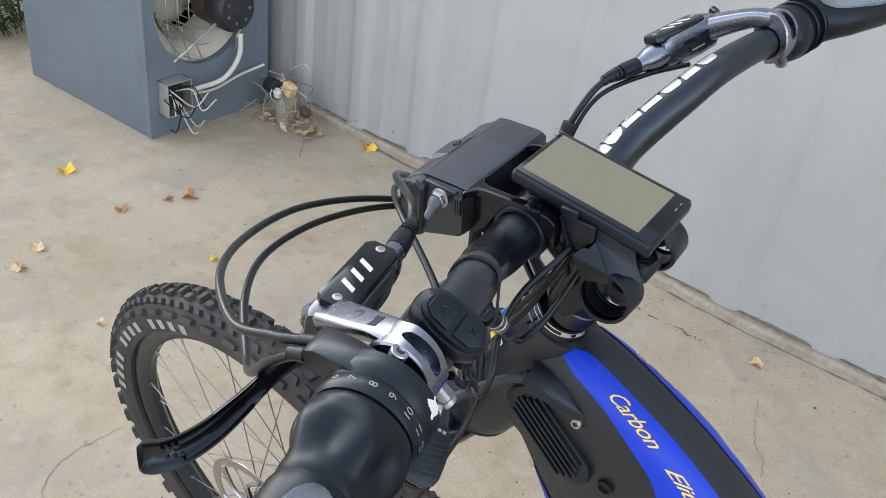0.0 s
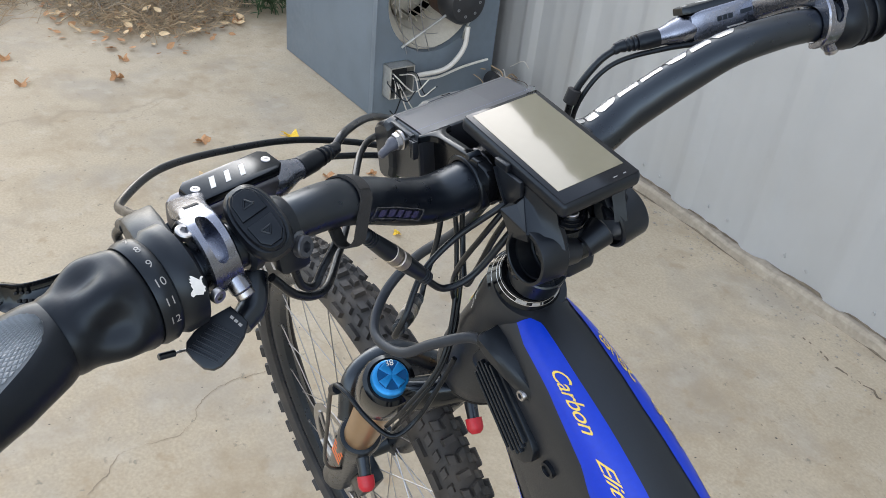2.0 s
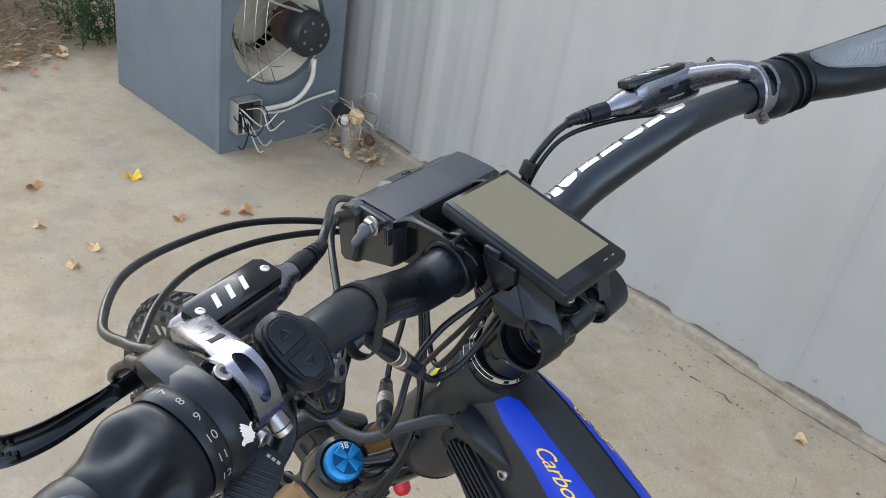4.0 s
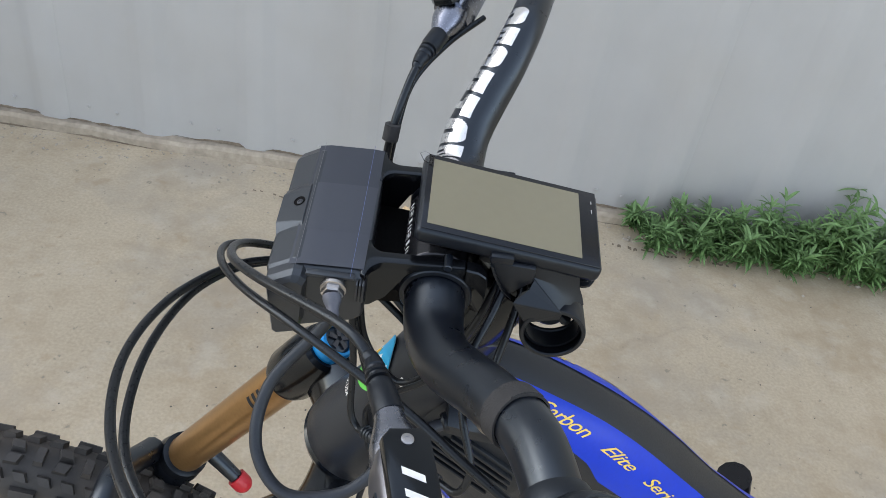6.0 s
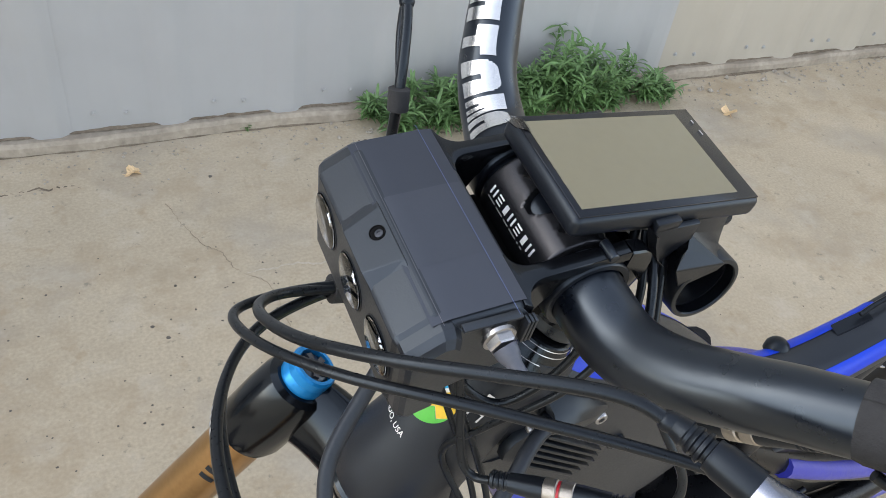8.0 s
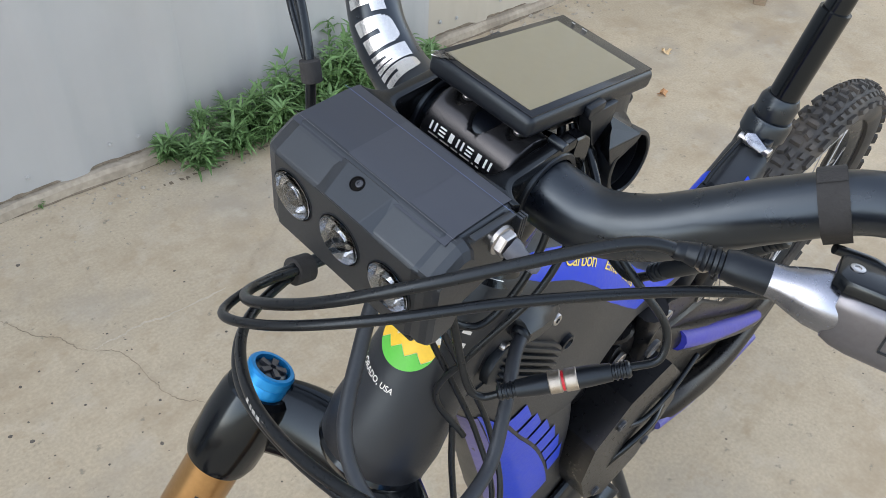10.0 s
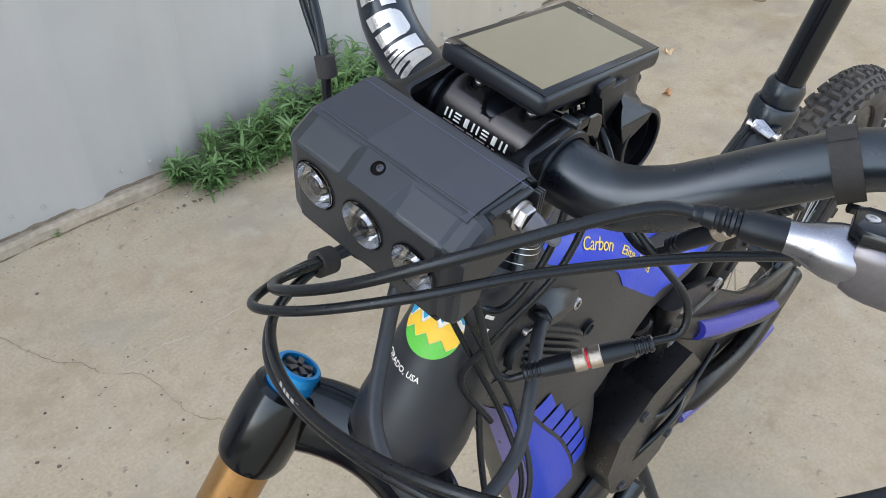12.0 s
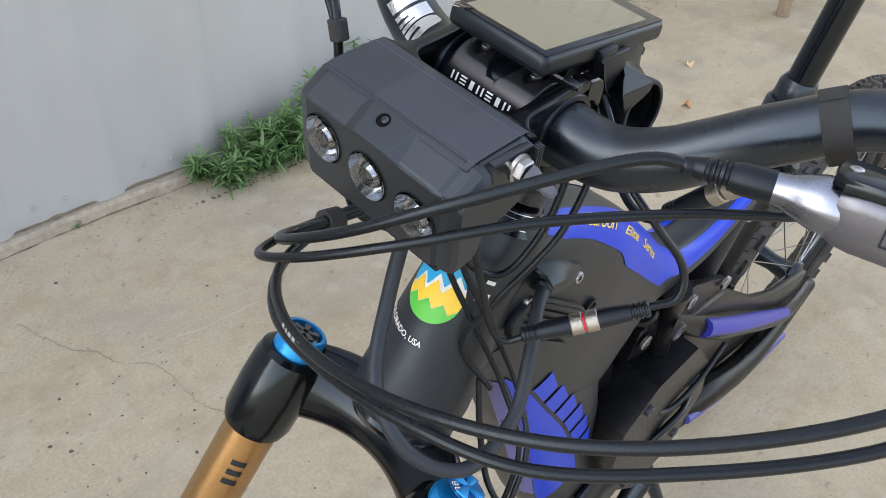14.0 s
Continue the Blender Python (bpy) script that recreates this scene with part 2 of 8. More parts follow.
    return m


CONCRETE = concrete_material()

# ---- mesh helpers ----


def V3(*p):
    return Vector(p)


def part(name, bm, mat, parent=None, label="", smooth=True, doubles=False):
    """Links a bmesh as one mesh object."""
    if doubles:
        bmesh.ops.remove_doubles(bm, verts=bm.verts, dist=1e-6)
    bmesh.ops.recalc_face_normals(bm, faces=bm.faces)
    me = bpy.data.meshes.new(name)
    bm.to_mesh(me)
    bm.free()
    if smooth:
        for p in me.polygons:
            p.use_smooth = True
        me.set_sharp_from_angle(angle=radians(38))
    me.materials.append(mat)
    ob = new(name, me)
    if parent:
        ob.parent = parent
    if label:
        tagged(ob, label)
    return ob


def thing(name, label, category, m=None, group="", kind=""):
    ob = new(name)
    ob.empty_display_size = 0.05
    if m is not None:
        ob.matrix_world = m
    return tagged(ob, label, category, group, kind)


def bm_join(*bms):
    out = bms[0]
    for b in bms[1:]:
        me = bpy.data.meshes.new("t")
        b.to_mesh(me)
        b.free()
        out.from_mesh(me)
        bpy.data.meshes.remove(me)
    return out


def box(center, size, bevel=0.0, m=None, seg=2):
    bm = bmesh.new()
    bmesh.ops.create_cube(bm, size=1)
    for v in bm.verts:
        v.co = Vector((v.co.x * size[0], v.co.y * size[1], v.co.z * size[2]))
    if bevel:
        bmesh.ops.bevel(bm, geom=bm.edges[:], offset=bevel, segments=seg, profile=0.5, affect="EDGES")
    mm = Matrix.Translation(center) @ (m or Matrix())
    bmesh.ops.transform(bm, matrix=mm, verts=bm.verts)
    return bm


def frame_of(a, b):
    """A turn whose z runs from a to b."""
    return (Vector(b) - Vector(a)).to_track_quat("Z", "Y").to_matrix().to_4x4()


def lathe(a, b, profile, seg=24, cap=True):
    """Rings of (distance along a-b in metres, radius)."""
    a, b = Vector(a), Vector(b)
    rot = frame_of(a, b)
    rings = [[a + rot @ Vector((math.cos(2 * math.pi * i / seg) * rad, math.sin(2 * math.pi * i / seg) * rad, s)) for i in range(seg)] for s, rad in profile]
    return loft(rings, cap)


def cyl(a, b, rad, rad2=None, seg=20, chamfer=0.0):
    n = (Vector(b) - Vector(a)).length
    r2 = rad if rad2 is None else rad2
    if chamfer:
        return lathe(a, b, [(0, rad - chamfer), (chamfer, rad), (n - chamfer, r2), (n, r2 - chamfer)], seg)
    return lathe(a, b, [(0, rad), (n, r2)], seg)


def loft(rings, cap=True, closed=False):
    bm = bmesh.new()
    vs = [[bm.verts.new(p) for p in ring] for ring in rings]
    n = len(vs[0])
    pairs = list(zip(vs, vs[1:])) + ([(vs[-1], vs[0])] if closed else [])
    for a, b in pairs:
        for i in range(n):
            bm.faces.new((a[i], a[(i + 1) % n], b[(i + 1) % n], b[i]))
    if cap and not closed:
        bm.faces.new(vs[0][::-1])
        bm.faces.new(vs[-1])
    return bm


def catmull(pts, steps=10):
    pts = [Vector(p) for p in pts]
    ext = [2 * pts[0] - pts[1]] + pts + [2 * pts[-1] - pts[-2]]
    out = []
    for i in range(len(pts) - 1):
        a, b, c, d = ext[i : i + 4]
        for k in range(steps):
            t = k / steps
            out.append(0.5 * (2 * b + (c - a) * t + (2 * a - 5 * b + 4 * c - d) * t * t + (3 * b - a - 3 * c + d) * t**3))
    out.append(pts[-1])
    return out


def sweep(pts, radius, seg=12, steps=10, cap=True):
    """A tube along a smooth curve. radius: a number or a list of (share of the way, radius)."""
    path = catmull(pts, steps)
    n = len(path)
    tan = [(path[min(i + 1, n - 1)] - path[max(i - 1, 0)]).normalized() for i in range(n)]
    side = tan[0].orthogonal().normalized()
    lens = [0.0]
    for p, q in zip(path, path[1:]):
        lens.append(lens[-1] + (q - p).length)
    rings = []
    for i in range(n):
        side = (side - tan[i] * side.dot(tan[i])).normalized()
        up = tan[i].cross(side)
        r_ = radius if isinstance(radius, (int, float)) else float(np.interp(lens[i] / lens[-1], [k[0] for k in radius], [k[1] for k in radius]))
        rings.append([path[i] + (side * math.cos(2 * math.pi * j / seg) + up * math.sin(2 * math.pi * j / seg)) * r_ for j in range(seg)])
    return loft(rings, cap)


def prism(outline, thick, m=None, bevel=0.0, seg=2):
    """A plate of the given outline (x, y) from z = 0 to thick."""
    bm = bmesh.new()
    lo = [bm.verts.new((x, y, 0)) for x, y in outline]
    f = bm.faces.new(lo)
    ext = bmesh.ops.extrude_face_region(bm, geom=[f])
    top = [v for v in ext["geom"] if isinstance(v, bmesh.types.BMVert)]
    for v in top:
        v.co.z = thick
    if bevel:
        edges = [e for e in bm.edges if all(v in top for v in e.verts)]
        bmesh.ops.bevel(bm, geom=edges, offset=bevel, segments=seg, profile=0.5, affect="EDGES")
    if m is not None:
        bmesh.ops.transform(bm, matrix=m, verts=bm.verts)
    return bm


def text_bm(words, size, shear=0.0, depth=0.0, spacing=1.0, bold=0.0):
    """Flat lettering with the built-in font, x along the line, y up, centred on its left end."""
    cu = bpy.data.curves.new("words", "FONT")
    cu.body, cu.size, cu.shear, cu.extrude, cu.space_character, cu.offset = words, size, shear, depth, spacing, bold
    cu.resolution_u = 3
    ob = bpy.data.objects.new("words", cu)
    scene.collection.objects.link(ob)
    bpy.context.view_layer.update()
    me = bpy.data.meshes.new_from_object(ob.evaluated_get(bpy.context.evaluated_depsgraph_get()))
    bm = bmesh.new()
    bm.from_mesh(me)
    bpy.data.objects.remove(ob)
    bpy.data.curves.remove(cu)
    bpy.data.meshes.remove(me)
    bmesh.ops.triangulate(bm, faces=bm.faces)
    return bm


def basis(o, x, y, z):
    return Matrix(((x[0], y[0], z[0], o[0]), (x[1], y[1], z[1], o[1]), (x[2], y[2], z[2], o[2]), (0, 0, 0, 1)))


def facing(o, x, z):
    """A pose at o with x along x and z along z, as near as it goes."""
    z = Vector(z).normalized()
    x = Vector(x)
    x = (x - z * x.dot(z)).normalized()
    return basis(Vector(o), x, z.cross(x), z)


def bolt(at, axis, rad=0.0045, mat=None, parent=None, length=0.004, name="bolt"):
    """A socket-head bolt: a head with a hexagonal recess."""
    at, axis = Vector(at), Vector(axis).normalized()
    rot = frame_of((0, 0, 0), axis)
    prof = [(0, rad), (length * 0.8, rad), (length, rad * 0.88)]
    rings = [[at + rot @ Vector((math.cos(math.pi * i / 9) * q, math.sin(math.pi * i / 9) * q, s)) for i in range(18)] for s, q in prof]
    for s, q in ((length, rad * 0.52), (length * 0.35, rad * 0.5)):
        hexa = []
        for i in range(18):
            a = math.pi * i / 9
            k = math.cos(math.pi / 6) / math.cos((a % (math.pi / 3)) - math.pi / 6)
            hexa.append(at + rot @ Vector((math.cos(a) * q * k, math.sin(a) * q * k, s)))
        rings.append(hexa)
    return part(name, loft(rings), mat or STEEL, parent)

# ---- the yard ----
WALL_Y = 1.76


def build_ground():
    bm = bmesh.new()
    # a finer field round the bicycle, then one ring of faces out to the horizon
    xs = [-400, -40, -10] + [-5 + 0.25 * i for i in range(41)] + [10, 40, 400]
    ys = [-400, -40, -10] + [-2 + 0.25 * i for i in range(16)] + [2.0, 10, 40, 400]
    grid = [[bm.verts.new((x, y, 0.0)) for y in ys] for x in xs]
    for a, b in zip(grid, grid[1:]):
        for i in range(len(ys) - 1):
            bm.faces.new((a[i], b[i], b[i + 1], a[i + 1]))
    ob = part("ground", bm, CONCRETE, smooth=False)
    tagged(ob, "pale beige weathered concrete yard with stains and hairline cracks", "ground", kind="structure")


build_ground()

CRACK = material("dirt_in_crack", (0.29, 0.24, 0.175), 0.95, 0.0, 0.4, 40, spec=0.1)
SCUFF = material("pale_scuffed_concrete", (0.48, 0.42, 0.33), 0.9, 0.0, 0.2, 20, spec=0.1)


def ground_ribbon(name, way, width, mat, label, seed, ragged=0.006, gaps=0.0):
    """A thin uneven line that runs over the concrete: a hairline crack or a scuff."""
    rnd = random.Random(seed)
    pts = catmull([Vector((x, y, 0)) for x, y in way], 14)
    bm = bmesh.new()
    prev = None
    for i in range(len(pts) - 1):
        d = (pts[i + 1] - pts[i]).normalized()
        side = Vector((-d.y, d.x, 0))
        c = pts[i] + side * (ragged * noise.noise(pts[i] * 38 + Vector((seed, 0, 0))) + 0.3 * ragged * rnd.uniform(-1, 1))
        w = width * max(0.10, 0.55 + 0.9 * noise.noise(pts[i] * 17 + Vector((0, seed, 0))))
        row = (bm.verts.new(c - side * w / 2 + Vector((0, 0, 0.0009))), bm.verts.new(c + side * w / 2 + Vector((0, 0, 0.0009))))
        if prev and rnd.random() > gaps:
            bm.faces.new((prev[0], prev[1], row[1], row[0]))
        prev = row
    bmesh.ops.delete(bm, geom=[v for v in bm.verts if not v.link_faces], context="VERTS")
    tagged(part(name, bm, mat, smooth=False), label, "crack" if mat is CRACK else "scuff", kind="structure")


ground_ribbon("trim_crack", ((-0.88, -0.21), (-0.919, -0.157), (-0.956, -0.124), (-0.956, -0.069), (-0.953, -0.007), (-0.981, 0.035), (-1.034, 0.072), (-1.063, 0.145), (-1.061, 0.209), (-1.056, 0.267)), 0.0026, CRACK, "dark hairline crack in the concrete yard", 3)
ground_ribbon("trim_crack", ((-0.045, 1.46), (-0.022, 1.382), (0.014, 1.293), (0.048, 1.245), (0.075, 1.181), (0.118, 1.138), (0.137, 1.077), (0.139, 1.003), (0.149, 0.939), (0.193, 0.887)), 0.0036, CRACK, "dark hairline crack in the concrete yard", 5)
ground_ribbon("trim_scuff", ((0.09, 1.175), (0.117, 1.173), (0.197, 1.172), (0.274, 1.16), (0.416, 1.155)), 0.0080, SCUFF, "pale scuff line on the concrete yard", 8)
ground_ribbon("trim_crack", ((0.50, 1.612), (0.574, 1.609), (0.661, 1.599), (0.747, 1.601), (0.86, 1.60)), 0.016, SOIL, "dark ragged dirt streak on the concrete before the wall", 12, 0.012, 0.3)
ground_ribbon("trim_crack", ((-0.55, 1.60), (-0.42, 1.575), (-0.33, 1.582), (-0.22, 1.57)), 0.010, SOIL, "dark ragged dirt streak on the concrete before the wall", 14, 0.012, 0.4)


def build_specks():
    """Dark pits and crumbs on the concrete, a few in known spots and the rest strewn."""
    rnd = random.Random(21)
    bm = bmesh.new()
    spots = [(-0.134, 1.062, 0.005), (-0.107, 1.022, 0.0055), (0.346, 1.287, 0.004), (0.078, 1.544, 0.006), (0.329, 1.032, 0.004), (-0.069, 1.171, 0.004), (0.074, 0.855, 0.005), (0.343, 1.237, 0.003)]
    spots += [(rnd.uniform(-0.45, 0.15), rnd.uniform(0.75, 1.25), rnd.uniform(0.0012, 0.0034)) for _ in range(60)]
    spots += [(rnd.uniform(-1.9, 1.6), rnd.uniform(-0.9, 1.66), rnd.uniform(0.001, 0.0028)) for _ in range(260)]
    for x, y, q in spots:
        ring = [bm.verts.new((x + q * rnd.uniform(0.6, 1.2) * math.cos(a * 1.0472), y + q * rnd.uniform(0.6, 1.2) * math.sin(a * 1.0472), 0.0006)) for a in range(6)]
        top = bm.verts.new((x, y, 0.0006 + q * 0.5))
        for a in range(6):
            bm.faces.new((ring[a], ring[(a + 1) % 6], top))
    tagged(part("concrete_crumbs", bm, GRAVEL_DARK, smooth=False), "small dark crumbs and pits strewn over the concrete", "crumbs", kind="stuff")


GRAVEL_DARK = material("dark_crumb", (0.13, 0.115, 0.10), 0.9, 0.0, 0.4, 40, spec=0.1)
build_specks()


def rib_profile(x0, x1, pitch=0.305, first=0.024):
    """(x, y) points of a ribbed sheet: trapezoid ribs that stand towards the yard, with two low swages between them."""
    pts = []
    k = math.floor((x0 - first) / pitch) - 1
    while True:
        c = first + k * pitch
        if c - 0.2 > x1:
            break
        for dx, dy in ((-0.062, 0), (-0.050, -0.001), (-0.028, -0.0135), (-0.018, -0.015), (0.018, -0.015), (0.028, -0.0135), (0.050, -0.001), (0.062, 0), (0.108, 0), (0.118, -0.0015), (0.134, -0.0015), (0.144, 0), (0.164, 0), (0.174, -0.0015), (0.190, -0.0015), (0.200, 0)):
            if x0 <= c + dx <= x1:
                pts.append((c + dx, dy))
        k += 1
    return [(x0, 0)] + pts + [(x1, 0)]


def wall_panel(x0, x1, y, z0, z1, mat, parent):
    prof = rib_profile(x0, x1)
    bm = bmesh.new()
    zs = (z0, z1)
    rows = [[bm.verts.new((x, y + dy, z)) for x, dy in prof] for z in zs]
    back = [[bm.verts.new((x, y + dy + 0.0012, z)) for x, dy in prof] for z in zs]
    n = len(prof)
    for i in range(n - 1):
        bm.faces.new((rows[0][i], rows[0][i + 1], rows[1][i + 1], rows[1][i]))
        bm.faces.new((back[0][i + 1], back[0][i], back[1][i], back[1][i + 1]))
        bm.faces.new((rows[0][i + 1], rows[0][i], back[0][i], back[0][i + 1]))
    for i in (0, n - 1):
        bm.faces.new((rows[0][i], rows[1][i], back[1][i], back[0][i]))
    return part("panel", bm, mat, parent)


def build_wall():
    wall = thing("wall_north", "tall ribbed sheet-metal building wall painted pale grey and cream", "wall", kind="structure")
    x = -7.559
    k = 0
    while x < 9:
        x1 = x + 0.915
        mat = PANEL_GREY if x1 < 1.7 else PANEL_CREAM
        wall_panel(x, x1 + 0.012, WALL_Y - 0.0016 * (k % 2), 0.027, 4.18, mat, wall)
        x, k = x1, k + 1
    part("core", box((0.9, WALL_Y + 0.1, 2.09), (16.6, 0.16, 4.18)), FOOTING, wall, smooth=False)
    # screws with washers along the foot of the sheets
    screw = None
    for i in range(-16, 14):
        for dx, z in ((-0.115, 0.078), (0.11, 0.085)):
            c = Vector((0.024 + 0.305 * i + dx, WALL_Y - 0.002, z))
            if screw is None:
                screw = part("screw", lathe(c, c + Vector((0, -0.006, 0)), [(0, 0.008), (0.0015, 0.008), (0.002, 0.0045), (0.006, 0.004)], 8), PANEL_GREY, wall)
                base = c
            else:
                s = new("screw", screw.data)
                s.parent = wall
                s.location = c - base
    rnd = random.Random(4)
    xs = [-7.2 + 0.06 * i for i in range(275)]
    rings = []
    for xx in xs:
        d = 0.012 * noise.noise(Vector((xx * 3, 0, 0))) + rnd.uniform(-0.003, 0.003)
        h = 0.034 + 0.008 * noise.noise(Vector((xx * 2.6, 3, 0))) + 0.004 * noise.noise(Vector((xx * 11, 5, 0)))
        rings.append([Vector((xx, WALL_Y + 0.06, h)), Vector((xx, WALL_Y - 0.026 + d, h)), Vector((xx, WALL_Y - 0.034 + d, h * 0.7)), Vector((xx, WALL_Y - 0.037 + d, -0.01)), Vector((xx, WALL_Y + 0.06, -0.01))])
    f = part("baseboard", loft(rings), FOOTING, smooth=False)
    tagged(f, "cracked brown-stained concrete footing under the metal wall", "footing", kind="structure")
    bm = bmesh.new()
    prev = None
    for i in range(900):
        xx = -5.0 + 0.009 * i
        d = 0.012 * noise.noise(Vector((xx * 3, 0, 0)))
        y1 = WALL_Y - 0.030 + d
        wd = max(-0.004, 0.003 + 0.016 * noise.noise(Vector((xx * 2.3, 7, 0))) + 0.006 * noise.noise(Vector((xx * 19, 2, 0))))
        row = (bm.verts.new((xx, y1, 0.006)), bm.verts.new((xx, y1 - 0.006 - wd, 0.0012)))
        if prev:
            bm.faces.new((prev[0], prev[1], row[1], row[0]))
        prev = row
    tagged(part("trim_soil", bm, SOIL, smooth=False), "dark soil in the crack along the footing", "soil", kind="structure")
    # dirt packed against the foot of the sheets
    bm = bmesh.new()
    prev = None
    for i in range(1300):
        xx = -5.0 + 0.006 * i
        h = 0.034 + 0.008 * noise.noise(Vector((xx * 2.6, 3, 0))) + 0.004 * noise.noise(Vector((xx * 11, 5, 0)))
        wd = max(0.0, 0.004 + 0.009 * noise.noise(Vector((xx * 4.1, 11, 0))) + 0.005 * noise.noise(Vector((xx * 31, 4, 0))))
        row = (bm.verts.new((xx, WALL_Y + 0.004, h + 0.004 + wd * 0.5)), bm.verts.new((xx, WALL_Y - 0.003 - wd * 1.5, h + 0.0022)))
        if prev:
            bm.faces.new((prev[0], prev[1], row[1], row[0]))
        prev = row
    tagged(part("trim_soil", bm, SOIL, smooth=False), "dark dirt packed against the foot of the metal sheets", "soil", kind="structure")


build_wall()


def build_gravel():
    """Loose grit along the footing where weeds grow."""
    rnd = random.Random(9)
    bm = bmesh.new()
    for i in range(760):
        x = rnd.uniform(0.35, 3.2) if i < 480 else rnd.uniform(-1.5, 0.35)
        y = WALL_Y - 0.045 - abs(rnd.gauss(0, 0.075))
        s = rnd.uniform(0.002, 0.008 if i < 480 else 0.005) * (1.6 if rnd.random() < 0.06 else 1)
        c = Vector((x, y, s * 0.35))
        vs = []
        for d in ((1, 0, 0), (-1, 0, 0), (0, 1, 0), (0, -1, 0), (0, 0, 0.7), (0, 0, -0.5)):
            vs.append(bm.verts.new(c + Vector(d) * s * rnd.uniform(0.6, 1.2)))
        for a, b in ((0, 2), (2, 1), (1, 3), (3, 0)):
            bm.faces.new((vs[a], vs[b], vs[4]))
            bm.faces.new((vs[b], vs[a], vs[5]))
    ob = part("gravel", bm, GRAVEL, smooth=False)
    tagged(ob, "scattered grey-brown grit and gravel along the wall foot", "gravel", kind="stuff")


build_gravel()


def leaf_blade(bm, base, direction, length, width, droop, rnd):
    """One folded, tapering leaf with a midrib crease."""
    d = Vector(direction).normalized()
    side = d.cross(Vector((0, 0, 1)))
    side = side.normalized() if side.length > 0.1 else Vector((1, 0, 0))
    side = (side + Vector((rnd.uniform(-0.4, 0.4), rnd.uniform(-0.4, 0.4), rnd.uniform(-0.3, 0.3)))).normalized()
    prev = None
    for k in range(5):
        t = k / 4
        c = Vector(base) + d * length * t + Vector((0, 0, -droop * t * t))
        w = width * (0.25 + 1.5 * t) * (1 - t) * 1.6 + 0.0004
        row = [bm.verts.new(c - side * w + Vector((0, 0, w * 0.4))), bm.verts.new(c), bm.verts.new(c + side * w + Vector((0, 0, w * 0.4)))]
        if prev:
            for j in (0, 1):
                bm.faces.new((prev[j], prev[j + 1], row[j + 1], row[j]))
        prev = row


def build_weed(name, stems, x0, x1, y0, y1, hmax, seed, label, mat, leaf=0.05):
    rnd = random.Random(seed)
    root = thing(name, label, "weed", pose((x0 + x1) / 2, (y0 + y1) / 2, 0))
    o = root.matrix_world.translation
    stem, leaves = bmesh.new(), bmesh.new()
    for i in range(stems):
        t = rnd.random()
        x = x0 + (x1 - x0) * t
        y = rnd.uniform(y0, y1)
        env = 0.4 + 0.6 * math.sin(math.pi * min(1, max(0, t))) ** 0.8
        h = hmax * env * rnd.uniform(0.45, 1.0)
        lean = Vector((rnd.uniform(-0.45, 0.45), rnd.uniform(-0.5, 0.15), 1)).normalized()
        p0 = Vector((x, y, 0)) - o
        p1 = p0 + lean * h * 0.6
        p2 = p1 + (lean + Vector((rnd.uniform(-0.4, 0.4), rnd.uniform(-0.4, 0.2), -0.1))).normalized() * h * 0.5
        stem = bm_join(stem, sweep([p0, p1, p2], [(0, 0.0022), (1, 0.0008)], 5, 3))
        path = catmull([p0, p1, p2], 5)
        for k, q in enumerate(path[1:], 1):
            for j in range(rnd.choice((3, 4, 5))):
                a = rnd.uniform(0, 2 * math.pi)
                d = Vector((math.cos(a), math.sin(a), rnd.uniform(0.2, 1.3)))
                n = leaf * rnd.uniform(0.6, 1.3)
                leaf_blade(leaves, q, d, n, n * 0.092, n * rnd.uniform(0.1, 0.6), rnd)
    part("stem", stem, mat, root)
    part("foliage", leaves, mat, root)
    return root


for i, (xa, xb, h, n) in enumerate(((0.56, 0.86, 0.14, 20), (0.74, 1.10, 0.20, 50), (0.98, 1.32, 0.25, 60), (1.22, 1.54, 0.16, 36))):
    build_weed("weed_clump", n, xa, xb, 1.60, 1.715, h, 30 + i, "bright green leafy weeds growing from the crack at the wall foot", LEAFGREEN, 0.052)
build_weed("weed_tuft", 1, 0.198, 0.256, 1.728, 1.745, 0.030, 51, "small green weed tuft in the footing crack", LEAFGREEN, 0.018)


def fallen_leaf(at, size, turn, mat, seed, label):
    rnd = random.Random(seed)
    bm = bmesh.new()
    size *= 0.72
    n = 22
    c = bm.verts.new((0, 0, size * 0.10))
    rim = []
    for i in range(n):
        a = 2 * math.pi * i / n
        lobes = 0.55 + 0.45 * abs(math.cos(2.5 * a + seed))
        q = size * 0.5 * lobes * rnd.uniform(0.8, 1.12) * (1.12 if abs(math.cos(a)) > 0.7 else 0.95)
        rim.append(bm.verts.new((q * math.cos(a), q * math.sin(a), max(0.0006, size * (0.12 + 0.26 * math.sin(2 * a + seed) + rnd.uniform(0, 0.16))))))
    for i in range(n):
        bm.faces.new((c, rim[i], rim[(i + 1) % n]))
    stalk = sweep([(0, 0, size * 0.1), (-size * 0.38, 0.01 * size, size * 0.08), (-size * 0.60, size * 0.1, size * 0.12)], size * 0.018, 5, 3)
    root = thing("fallen_leaf", label, "leaf", pose(at[0], at[1], 0.0005, 0, 0, turn), group="leaves on the concrete")
    part("blade", bm, mat, root)
    part("stalk", stalk, mat, root)


